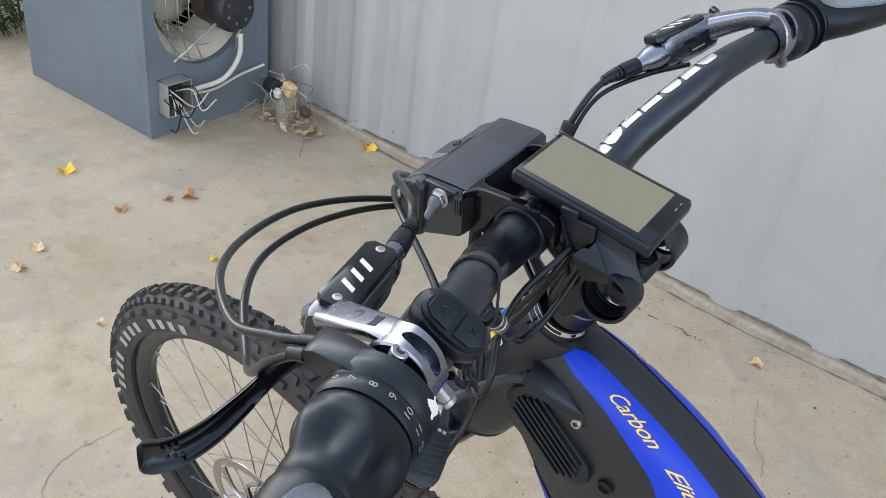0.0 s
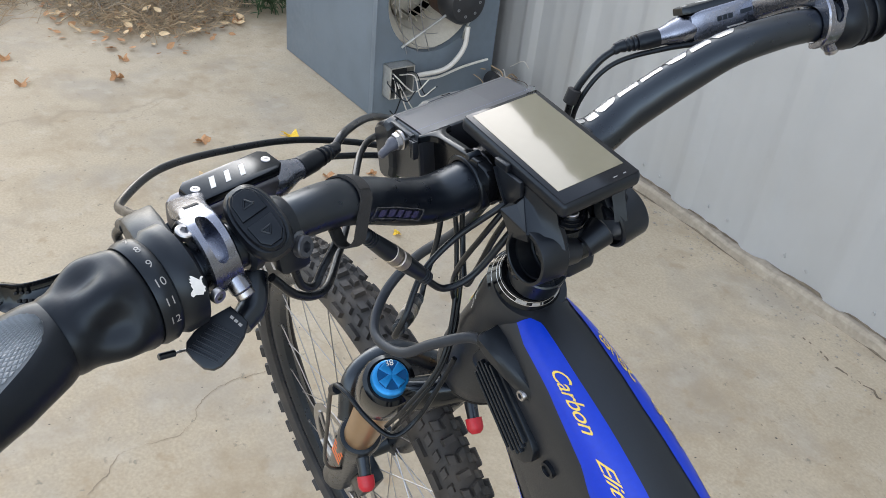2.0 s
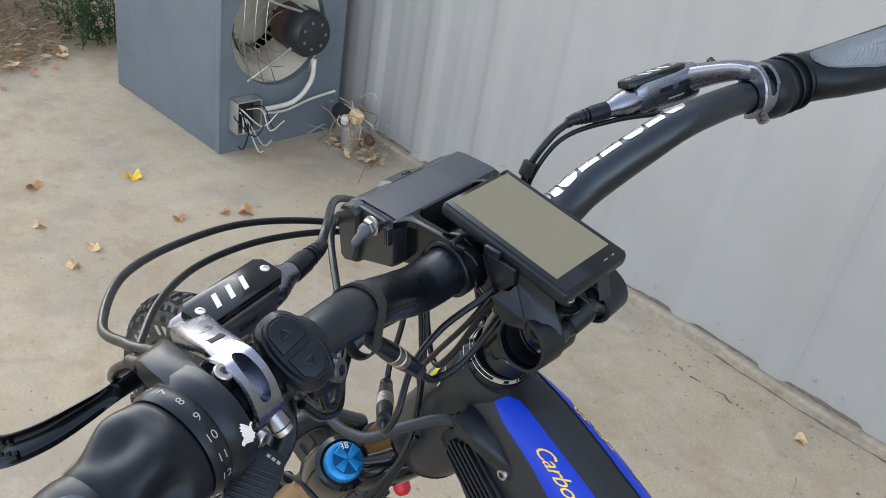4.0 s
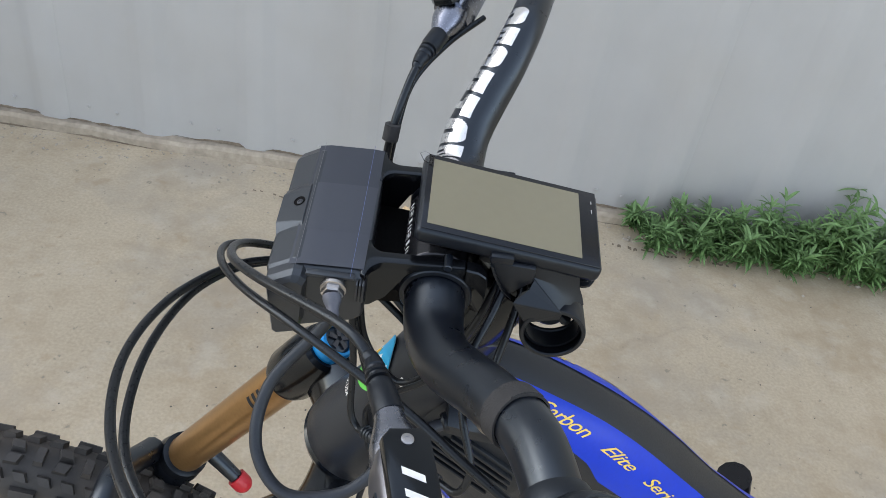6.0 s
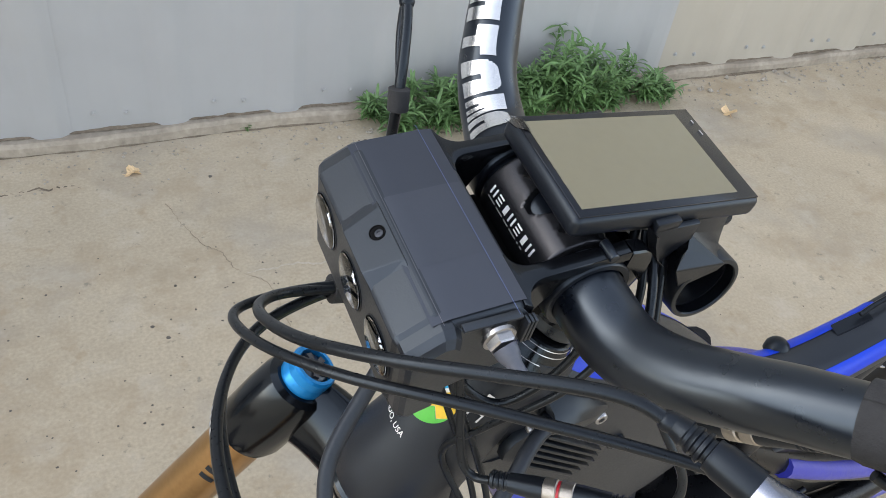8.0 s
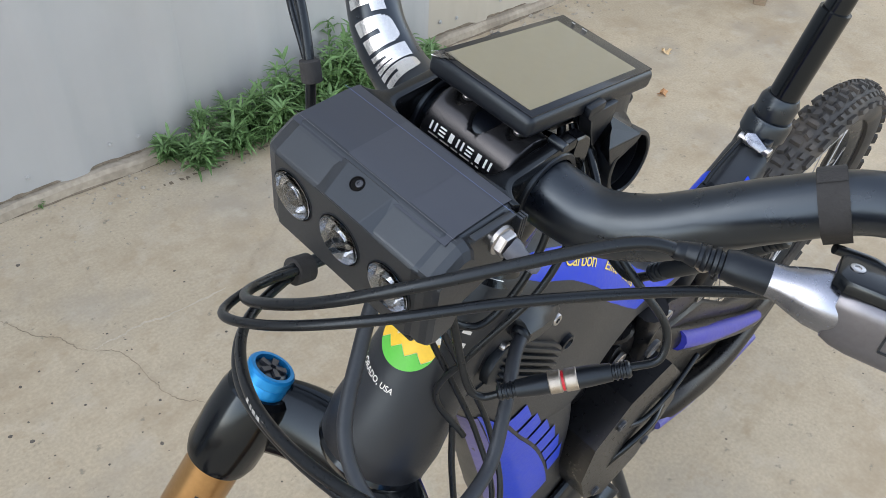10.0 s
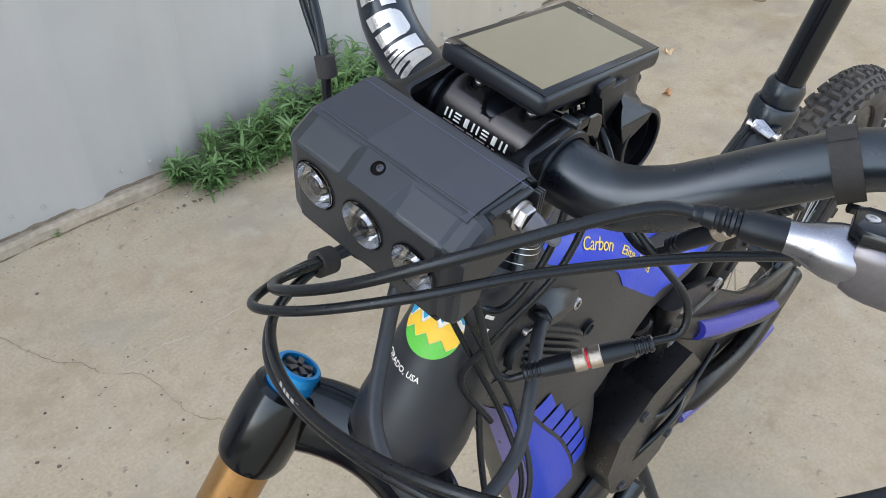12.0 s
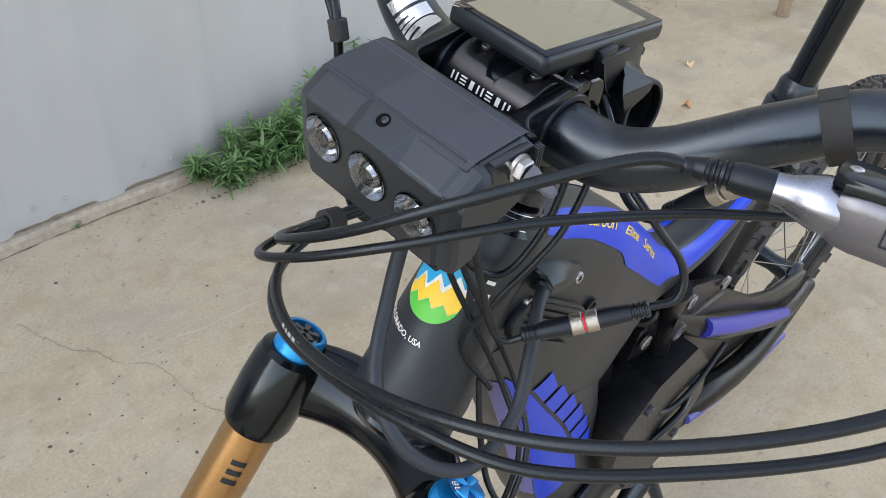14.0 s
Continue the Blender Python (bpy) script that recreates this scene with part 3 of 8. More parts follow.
YL, BL, TL = "bright yellow fallen leaf curled on the concrete", "brown dry fallen leaf curled on the concrete", "pale tan dry fallen leaf on the concrete"
for i, (x, y, s, a, mat, lab) in enumerate((
    (-1.68, 1.70, 0.085, 20, LEAFYELLOW, YL), (-2.17, 0.775, 0.085, 70, LEAFYELLOW, YL), (-1.455, 0.816, 0.04, 10, LEAFYELLOW, YL),
    (-1.852, 0.775, 0.06, 140, LEAFBROWN, BL), (-1.789, 0.978, 0.075, 200, LEAFBROWN, BL), (-1.816, 0.92, 0.045, 60, LEAFBROWN, BL),
    (-1.815, 0.483, 0.07, 10, LEAFTAN, BL), (-2.24, 0.478, 0.075, 100, LEAFBROWN, BL), (-2.87, 0.348, 0.085, 30, LEAFBROWN, BL),
    (-2.923, 0.016, 0.08, 300, LEAFBROWN, BL), (-1.405, 0.427, 0.04, 0, LEAFTAN, TL), (-0.104, 1.595, 0.058, 15, LEAFTAN, "pale yellow-tan fallen leaf lying near the wall"),
    (1.28, 1.022, 0.075, 160, LEAFTAN, TL), (1.73, 1.51, 0.075, 80, LEAFTAN, TL), (1.984, 1.03, 0.05, 10, LEAFBROWN, BL),
    (-2.0, 0.40, 0.05, 30, LEAFTAN, TL), (-1.75, 0.40, 0.06, 250, LEAFTAN, TL), (-3.05, 0.42, 0.07, 10, LEAFBROWN, BL), (-3.2, 0.0, 0.08, 10, LEAFBROWN, BL), (2.25, 1.2, 0.05, 100, LEAFTAN, TL))):
    fallen_leaf((x, y), s, a, mat, i, lab)


def build_straw(name, cx, cy, rx, ry, h, n, seed, label, mats):
    """A heap of dry stalks, bent every way."""
    rnd = random.Random(seed)
    bm = bmesh.new()
    for i in range(n):
        a, q = rnd.uniform(0, 2 * math.pi), math.sqrt(rnd.random())
        x, y = cx + rx * q * math.cos(a), cy + ry * q * math.sin(a)
        z = h * (1 - q * q) * rnd.random() + 0.003
        b = rnd.uniform(0, 2 * math.pi)
        n_ = rnd.uniform(0.03, 0.07) if rnd.random() < 0.55 else rnd.uniform(0.07, 0.20)
        d = Vector((math.cos(b), math.sin(b), rnd.uniform(-0.15, 0.6)))
        p0 = Vector((x, y, z))
        p1 = p0 + d * n_ * 0.5 + Vector((0, 0, rnd.uniform(0, 0.03)))
        p2 = p1 + Vector((math.cos(b + rnd.uniform(-1.6, 1.6)), math.sin(b + rnd.uniform(-1.6, 1.6)), rnd.uniform(-0.7, 0.5))) * n_ * 0.5
        p2.z = max(0.002, p2.z)
        w = rnd.uniform(0.0007, 0.0022)
        s = d.cross(Vector((0, 0, 1))).normalized() * w
        rows = [(bm.verts.new(p - s), bm.verts.new(p + s), bm.verts.new(p + Vector((0, 0, w)))) for p in (p0, p1, p2)]
        for u_, v_ in zip(rows, rows[1:]):
            for j in range(3):
                bm.faces.new((u_[j], u_[(j + 1) % 3], v_[(j + 1) % 3], v_[j]))
    ob = part(name, bm, mats, smooth=False)
    tagged(ob, label, "dry weeds", kind="stuff")


def build_litter(name, cx, cy, rx, ry, h, n, size, seed, label, mat):
    """Crumpled dry leaves strewn thickly in and round a heap."""
    rnd = random.Random(seed)
    bm = bmesh.new()
    for i in range(n):
        a, q = rnd.uniform(0, 2 * math.pi), math.sqrt(rnd.random())
        o = Vector((cx + rx * q * math.cos(a), cy + ry * q * math.sin(a), 0.004 + h * (1 - q * q) * rnd.random()))
        b, n_ = rnd.uniform(0, 2 * math.pi), size * rnd.uniform(0.5, 1.3)
        d = Vector((math.cos(b), math.sin(b), rnd.uniform(-0.1, 0.6))).normalized()
        w = d.cross(Vector((rnd.uniform(-0.5, 0.5), rnd.uniform(-0.5, 0.5), 1))).normalized()
        curl = Vector((0, 0, n_ * rnd.uniform(0.1, 0.4)))
        rows = []
        for t, g in ((0, 0.06), (0.3, 0.30), (0.65, 0.26), (1, 0.03)):
            c = o + d * n_ * t + curl * (t - 0.5) ** 2
            rows.append((bm.verts.new(c - w * n_ * g + curl * g), bm.verts.new(c), bm.verts.new(c + w * n_ * g + curl * g * rnd.uniform(0, 1.4))))
        for u_, v_ in zip(rows, rows[1:]):
            for j in (0, 1):
                bm.faces.new((u_[j], u_[j + 1], v_[j + 1], v_[j]))
    tagged(part(name, bm, mat, smooth=False), label, "dry leaves", kind="stuff")


build_litter("leaf_litter", -3.75, 0.70, 0.62, 0.46, 0.16, 200, 0.042, 91, "crumpled tan and brown dry leaves caught in the weed heap", LEAFTAN)
build_litter("leaf_litter", -3.55, 0.60, 0.55, 0.42, 0.012, 130, 0.034, 92, "brown leaf crumbs on the concrete round the heap", LEAFBROWN)
build_litter("leaf_litter", -2.02, 1.60, 0.17, 0.07, 0.03, 50, 0.035, 93, "tan dry leaves gathered at the wall beside the cooler", LEAFTAN)
GREYSTRAW = material("grey_dry_stalk", (0.25, 0.205, 0.15), 0.9, 0.0, 0.4, 9)
build_straw("dry_weeds", -4.1, 0.75, 0.75, 0.55, 0.42, 4200, 3, "heap of grey-brown dried tumbleweed stalks on the concrete", GREYSTRAW)
build_straw("dry_weeds", -3.75, 0.72, 0.52, 0.42, 0.10, 2000, 4, "flattened straw and dry stalks round the heap", STRAW)
build_straw("dry_weeds", -4.3, -0.35, 1.0, 0.55, 0.10, 3600, 5, "straw-coloured dead grass at the edge of the concrete", STRAW)
build_straw("dry_weeds", -4.8, 0.1, 1.1, 1.0, 0.25, 2200, 6, "straw-coloured dead grass at the edge of the concrete", GREYSTRAW)
for i, (x, y) in enumerate(((-3.95, 0.25), (-3.7, -0.05), (-3.55, 0.5), (-3.9, -0.4), (-3.45, 0.75), (-4.05, 0.45), (-3.6, 0.98), (-3.35, 1.02))):
    fallen_leaf((x, y), 0.09, 47 * i, LEAFBROWN, 80 + i, BL)
build_weed("bush", 46, -3.75, -3.35, 1.12, 1.45, 0.5, 77, "dark green low bush behind the blue-grey cooler", LEAFDARK, 0.05)


# ---- the old evaporative cooler by the wall ----
def build_cooler():
    x1, y0, y1, zt = -2.215, 1.113, 1.665, 1.02
    x0 = -2.975
    root = thing("evaporative_cooler", "old blue-grey sheet-metal cooler cabinet with an open fan port", "cooler", pose((x0 + x1) / 2, (y0 + y1) / 2, 0, 0, 0, 2.2))
    o = root.matrix_world.translation
    w, d = x1 - x0, y1 - y0

    def at(x, y, z):
        return Vector((x - o.x, y - o.y, z))

    # the face with the round port: a plate with a hole
    cy, cz, rad = 1.36, 0.44, 0.205
    bm = bmesh.new()
    n = 48
    ring = [Vector((x1 - o.x, cy - o.y + rad * math.cos(2 * math.pi * i / n), cz + rad * math.sin(2 * math.pi * i / n))) for i in range(n)]
    outer = []
    for i in range(n):
        c, s = math.cos(2 * math.pi * i / n), math.sin(2 * math.pi * i / n)
        ty = ((y1 - cy) if c > 0 else (cy - y0)) / max(1e-6, abs(c))
        tz = ((zt - cz) if s > 0 else cz) / max(1e-6, abs(s))
        k = min(ty, tz)
        outer.append(Vector((x1 - o.x, cy - o.y + k * c, cz + k * s)))
    inner = [v + Vector((-0.035, 0, 0)) for v in ring]
    rows = [[bm.verts.new(v) for v in r_] for r_ in (outer, ring, inner)]
    for a, b in zip(rows, rows[1:]):
        for i in range(n):
            bm.faces.new((a[i], a[(i + 1) % n], b[(i + 1) % n], b[i]))
    for cyy, czz in ((y0, 0), (y1, 0), (y0, zt), (y1, zt)):
        near = sorted(range(n), key=lambda i: (outer[i] - at(x1, cyy, czz)).length)[:2]
        if (outer[near[0]] - at(x1, cyy, czz)).length > 1e-4:
            v = bm.verts.new(at(x1, cyy, czz))
            bm.faces.new((rows[0][near[0]], v, rows[0][near[1]]))
    part("port_panel", bm, COOLER, root, smooth=False)
    part("side_panel", box(at((x0 + x1) / 2 - 0.002, y0 + 0.006, zt / 2), (w - 0.004, 0.012, zt - 0.002), 0.004), COOLER, root)
    part("side_panel", box(at((x0 + x1) / 2 - 0.002, y1 - 0.006, zt / 2), (w - 0.004, 0.012, zt - 0.002), 0.004), COOLER, root)
    part("side_panel", box(at(x0 + 0.006, (y0 + y1) / 2, zt / 2), (0.012, d - 0.03, zt - 0.002), 0.004), COOLER, root)
    part("top_panel", box(at((x0 + x1) / 2, (y0 + y1) / 2, zt + 0.006), (w + 0.012, d + 0.012, 0.014), 0.005), COOLER, root)
    part("corner_flange", box(at(x1 - 0.012, y0 - 0.002, zt / 2), (0.028, 0.006, zt - 0.01), 0.002), COOLER, root)
    # added dark plate: its colour is the shade inside the cabinet
    part("inner_shade_plate", box(at(x1 - 0.36, (y0 + y1) / 2, zt / 2), (0.01, d - 0.04, zt - 0.03)), HOLESHADE, root)
    # scroll ring, motor on its brackets
    part("fan_ring", lathe(at(x1 - 0.03, cy, cz), at(x1 - 0.2, cy, cz), [(0, 0.205), (0.0, 0.196), (0.03, 0.185), (0.16, 0.178), (0.17, 0.182), (0.02, 0.2)], 40, False), FANCREAM, root, "cream fan shroud ring")
    part("inlet_bell", lathe(at(x1 - 0.024, cy, cz), at(x1 - 0.2, cy, cz), [(0, 0.200), (0.012, 0.190), (0.030, 0.172), (0.060, 0.150), (0.100, 0.138), (0.150, 0.134), (0.151, 0.130), (0.100, 0.132), (0.058, 0.145)], 48, False), FANCREAM, root, "cream enamelled inlet bell")
    for k in range(22):
        a = 2 * math.pi * k / 22
        m = Matrix.Translation(at(x1 - 0.20, cy, cz)) @ Matrix.Rotation(a, 4, "X") @ Matrix.Translation((0, 0, 0.118)) @ Matrix.Rotation(0.6, 4, "X")
        part("blade", box((0, 0, 0), (0.15, 0.003, 0.022), 0, None), FANCREAM, root).matrix_local = m
    part("fan_backplate", lathe(at(x1 - 0.235, cy, cz), at(x1 - 0.225, cy, cz), [(0, 0.132), (0.006, 0.132), (0.010, 0.120), (0.004, 0.060), (0.010, 0.040)], 40), FANCREAM, root, "cream fan wheel backplate")
    for k in range(3):
        q_ = 0.075 + 0.055 * k
        part("guard_ring", sweep([at(x1 + 0.012, cy + q_ * math.cos(a_), cz + q_ * math.sin(a_)) for a_ in [radians(95 + 15 * j) for j in range(13)]], 0.0016, 6, 3), STEEL, root)
    my, mz = 1.475, 0.425
    part("motor", lathe(at(x1 - 0.12, my, mz), at(x1 + 0.045, my, mz), [(0, 0.05), (0.01, 0.082), (0.075, 0.085), (0.078, 0.088), (0.09, 0.088)], 32), RUST, root, "rusty brown motor shell")
    part("motor_cap", lathe(at(x1 - 0.03, my, mz), at(x1 + 0.06, my, mz), [(0, 0.088), (0.06, 0.088), (0.082, 0.074), (0.086, 0.03), (0.09, 0.02)], 32), MOTORBLACK, root, "black motor end cap")
    for k in range(7):
        a = 2 * math.pi * k / 7
        bolt(at(x1 + 0.05, my + 0.05 * math.cos(a), mz + 0.05 * math.sin(a)), (1, 0, 0), 0.006, STEEL, root, 0.006)
    for k, (p, q) in enumerate((((my, mz + 0.08), (1.30, 0.64)), ((my - 0.07, mz - 0.05), (1.22, 0.27)), ((my + 0.06, mz - 0.06), (1.50, 0.27)), ((my - 0.03, mz + 0.08), (1.22, 0.60)))):
        part("bracket", sweep([at(x1 + 0.01, *p), at(x1 + 0.02, (p[0] + q[0]) / 2 - 0.02, (p[1] + q[1]) / 2), at(x1 + 0.005, *q)], 0.005, 8, 6), GALV, root)
    for k in range(3):
        part("guard_wire", sweep([at(x1 + 0.012, 1.20 + 0.05 * k, 0.62), at(x1 + 0.03, 1.185 + 0.045 * k, 0.42), at(x1 + 0.012, 1.24 + 0.05 * k, 0.245)], 0.0019, 6, 6), STEEL, root)
    # open junction box
    jx, jy, jz = x1, 1.2, 0.155
    jb = box(at(jx + 0.004, jy, jz), (0.008, 0.105, 0.125), 0.002)
    for c, s in (((0.03, -0.05, 0), (0.055, 0.005, 0.125)), ((0.03, 0.05, 0), (0.055, 0.005, 0.125)), ((0.03, 0, 0.06), (0.055, 0.105, 0.005)), ((0.03, 0, -0.06), (0.055, 0.105, 0.005))):
        jb = bm_join(jb, box(at(jx + c[0], jy + c[1], jz + c[2]), s, 0.001))
    part("junction_box", jb, GALV, root, "open galvanised wiring box", smooth=False)
    # dark sheet on the box's back that paints in its inner shade
    part("box_shade_plate", box(at(jx + 0.0095, jy, jz), (0.002, 0.094, 0.114)), HOLESHADE, root)
    rnd = random.Random(5)
    for k in range(9):
        s = at(jx + 0.02, jy + rnd.uniform(-0.04, 0.04), jz + rnd.uniform(-0.03, 0.03))
        e = s + Vector((rnd.uniform(0.03, 0.10), rnd.uniform(-0.05, 0.12), rnd.uniform(-0.12, 0.0)))
        part("wire", sweep([s, s + Vector((0.05, rnd.uniform(-0.04, 0.04), 0.01)), (s + e) / 2 + Vector((0.03, 0, -0.05)), e], 0.0026, 6, 6), (WIREWHITE, GREYCABLE, WIREWHITE, CABLE)[k % 4], root)
    part("conduit", sweep([at(x1 + 0.05, 1.485, 0.335), at(x1 + 0.055, 1.47, 0.25), at(x1 + 0.05, 1.40, 0.18), at(x1 + 0.04, 1.27, 0.165)], 0.0095, 10, 10), WIREWHITE, root, "off-white flexible conduit")
    part("wire", sweep([at(x1 + 0.04, 1.27, 0.15), at(x1 + 0.03, 1.38, 0.14), at(x1 + 0.02, 1.5, 0.16), at(x1 + 0.05, 1.60, 0.19)], 0.005, 8, 8), WIREWHITE, root)


build_cooler()


def build_float_valve():
    """A small pump and tangled wires by the corner of the cooler and the wall."""
    base = Vector((-2.03, 1.60, 0))
    root = thing("water_pump", "small grey pump with tangled wires and straw beside the cooler", "pump", pose(*base))
    part("body", lathe((0, 0, 0), (0, 0, 0.12), [(0, 0.035), (0.05, 0.04), (0.06, 0.045), (0.1, 0.045), (0.115, 0.02), (0.12, 0.015)], 20), GALV, root)
    part("float", box((0.03, -0.01, 0.155), (0.05, 0.04, 0.045), 0.008, Matrix.Rotation(0.4, 4, "Y")), LEAFTAN, root, "tan plastic float")
    part("white_collar", lathe((-0.01, -0.03, 0.118), (-0.005, -0.035, 0.150), [(0, 0.016), (0.02, 0.018), (0.03, 0.010)], 14), WIREWHITE, root)
    part("rusty_nut", lathe((0.085, 0.0, 0.09), (0.125, 0.01, 0.075), [(0, 0.012), (0.01, 0.02), (0.03, 0.02), (0.04, 0.012)], 10), RUST, root)
    part("cap", lathe((-0.12, 0.02, 0.12), (-0.06, 0.02, 0.12), [(0, 0.03), (0.05, 0.034), (0.06, 0.02)], 18), MOTORBLACK, root)
    rnd = random.Random(8)
    for k in range(22):
        p = Vector((rnd.uniform(-0.10, 0.04), rnd.uniform(-0.06, 0.06), rnd.uniform(0.05, 0.2)))
        q = p + Vector((rnd.uniform(-0.05, 0.16), rnd.uniform(-0.09, 0.05), rnd.uniform(-0.16, 0.08)))
        q.z = max(0.006, q.z)
        mid_ = (p + q) / 2 + Vector((rnd.uniform(-0.04, 0.04), rnd.uniform(-0.04, 0.04), rnd.uniform(0, 0.05)))
        part("wire", sweep([p, mid_, q], rnd.choice((0.0012, 0.0018, 0.0026)), 5, 5), (WIREWHITE, STRAW, RUST, STRAW, GREYSTRAW)[k % 5], root)


build_float_valve()
build_straw("dry_weeds", -1.98, 1.62, 0.13, 0.07, 0.05, 70, 12, "dry twigs and straw caught behind the pump", GREYSTRAW)


def build_plank():
    """A weathered board that leans out of the far end of the yard."""
    root = thing("wooden_post", "weathered brown wooden post standing on the concrete", "post", pose(2.93, 1.22, 0, 0, 0, 25))
    bm = box((0, 0, 0.55), (0.16, 0.05, 1.1), 0.006)
    for v in bm.verts:
        k = v.co.z / 1.1
        v.co.x = v.co.x * (0.45 + 0.9 * k) + 0.16 * k
    part("post_body", bm, WOOD, root)


build_plank()

# ---- the bicycle: x to its right, y ahead, z up; it leans to its left ----
_r = Vector((-0.04, 0.988, 0.15)).normalized()
_f = Vector((-0.999, -0.0404, 0))
_f = (_f - _r * _r.dot(_f)).normalized()
_u = _r.cross(_f)
BM = basis(Vector((0, 0, 1.13)) + _r * 0.0125, _r, _f, _u)

AXLE = V3(0.055, 0.432, -0.775)
REAR = V3(0.060, -0.980, -0.782)
BB = V3(0.045, -0.43, -0.80)
HEAD_TOP, HEAD_LOW = V3(0, -0.012, -0.083), V3(0.002, 0.050, -0.215)

bike = thing("bicycle", "black carbon electric mountain bike with blue stripes, leaning on its stand", "bicycle", BM)

# main frame: stations of (y, x, top, bottom, half width)
TOP = [(0.02, 0, -0.095, -0.203, 0.0245), (-0.012, 0, -0.087, -0.226, 0.0305), (-0.045, 0, -0.092, -0.280, 0.0335), (-0.08, 0.001, -0.107, -0.335, 0.0355),
       (-0.12, 0.003, -0.131, -0.385, 0.037), (-0.16, 0.006, -0.163, -0.420, 0.036), (-0.20, 0.009, -0.200, -0.425, 0.034), (-0.25, 0.012, -0.248, -0.345, 0.031),
       (-0.31, 0.015, -0.294, -0.350, 0.028), (-0.38, 0.018, -0.304, -0.355, 0.027), (-0.45, 0.021, -0.285, -0.340, 0.026), (-0.50, 0.023, -0.252, -0.317, 0.025)]


def body_at(s, a, off=0.0, n=2.7):
    """A point on the main frame: s runs 0 to 1 from head to seat, a is the angle round it (90 is the top, 180 its left flank)."""
    k = s * (len(TOP) - 1)
    ys = [p[0] for p in TOP]
    idx = list(range(len(TOP)))

    def smooth(j):
        i = min(int(k), len(TOP) - 2)
        t = k - i
        p = [TOP[min(max(i + d, 0), len(TOP) - 1)][j] for d in (-1, 0, 1, 2)]
        return 0.5 * (2 * p[1] + (p[2] - p[0]) * t + (2 * p[0] - 5 * p[1] + 4 * p[2] - p[3]) * t * t + (3 * p[1] - p[0] - 3 * p[2] + p[3]) * t**3)

    y, x, zt, zb, hw = (smooth(j) for j in range(5))
    c, s_ = math.cos(radians(a)), math.sin(radians(a))
    h = (zt - zb) / 2
    px = math.copysign(abs(c) ** (2 / n), c)
    pz = math.copysign(abs(s_) ** (2 / n), s_)
    # the top is shallow and the flanks fall steeply, so the crown keeps its own curve
    hz = min(h, 0.055) if pz > 0 else h * 2 - min(h, 0.055)
    zc = zt - min(h, 0.055)
    return V3(x + px * (hw + off), y, zc + pz * (hz + off))


rings = [[body_at(i / 66, 360 * j / 40) for j in range(40)] for i in range(67)]
part("main_frame", loft(rings), CARBON, bike, "matte black carbon main frame")


def frame_patch(name, edge, mat, label="", off=0.0006, steps=60, across=8):
    """A film on the main frame between two angles that run along it. edge: (s, angle, angle)."""
    bm = bmesh.new()
    rows = []
    s0, s1 = edge[0][0], edge[-1][0]
    for i in range(steps + 1):
        s = s0 + (s1 - s0) * i / steps
        a0, a1 = (float(np.interp(s, [e[0] for e in edge], [e[k] for e in edge])) for k in (1, 2))
        rows.append([bm.verts.new(body_at(s, a0 + (a1 - a0) * j / across, off)) for j in range(across + 1)])
    for a, b in zip(rows, rows[1:]):
        for j in range(across):
            bm.faces.new((a[j], a[j + 1], b[j + 1], b[j]))
    return part(name, bm, mat, bike, label)


LEFT_STRIPE = [(0.115, 119.5, 121), (0.17, 103.5, 136), (0.25, 106, 143), (0.275, 106.5, 147), (0.345, 107, 158), (0.37, 107.5, 170), (0.42, 109, 173), (0.50, 113, 175), (0.555, 115, 175), (0.665, 117, 172), (0.8, 118, 168), (0.95, 119, 160)]
RIGHT_STRIPE = [(0.115, 56, 54), (0.17, 66, 44), (0.25, 71, 37), (0.345, 75, 20), (0.42, 73, 0), (0.50, 68, -2), (0.555, 67, -4), (0.665, 67, -4), (0.8, 66, -4), (0.93, 62, -2)]
frame_patch("stripe", LEFT_STRIPE, BLUE, "glossy blue stripe on the left shoulder", steps=110, across=14)
frame_patch("stripe", RIGHT_STRIPE, BLUE, "glossy blue stripe on the right shoulder", steps=110, across=14)


def frame_words(words, s0, s1, a_low, mat, flip=False):
    """Lettering laid round the shoulder of the main frame."""
    bm = text_bm(words, 1.0, 0.8, spacing=0.92, bold=0.004)
    xs = [v.co.x for v in bm.verts]
    ys = [v.co.y for v in bm.verts]
    w, lo, hi = max(xs), min(ys), max(ys)
    for v in bm.verts:
        t = v.co.x / w
        k = (v.co.y - lo) / (hi - lo)
        s = s0 + (s1 - s0) * t + (0.006 * k - 0.003 if s1 > s0 else 0.003 - 0.006 * k)
        low = float(np.interp(s, [0.24, 0.34, 0.44, 0.56], [128, 136, 146, 156])) + a_low
        a = low - (low - float(np.interp(s, [0.24, 0.34, 0.44, 0.56], [112, 119, 125, 134])) - a_low) * (k if not flip else 1 - k) * float(np.interp(s, [0.33, 0.37], [1.0, 0.72]))
        v.co = body_at(s, 180 - a if flip else a, 0.0011)
    return part("lettering", bm, mat, bike, "yellow slanted lettering")


for word, s0_, s1_ in (("Carbon", 0.236, 0.338), ("Elite", 0.358, 0.430), ("Series", 0.450, 0.545)):
    frame_words(word, s0_, s1_, 0, YELLOW)
for word, s0_, s1_ in (("Series", 0.315, 0.222), ("Elite", 0.408, 0.338), ("Carbon", 0.525, 0.430)):
    frame_words(word, s0_, s1_, 0, YELLOW, True)

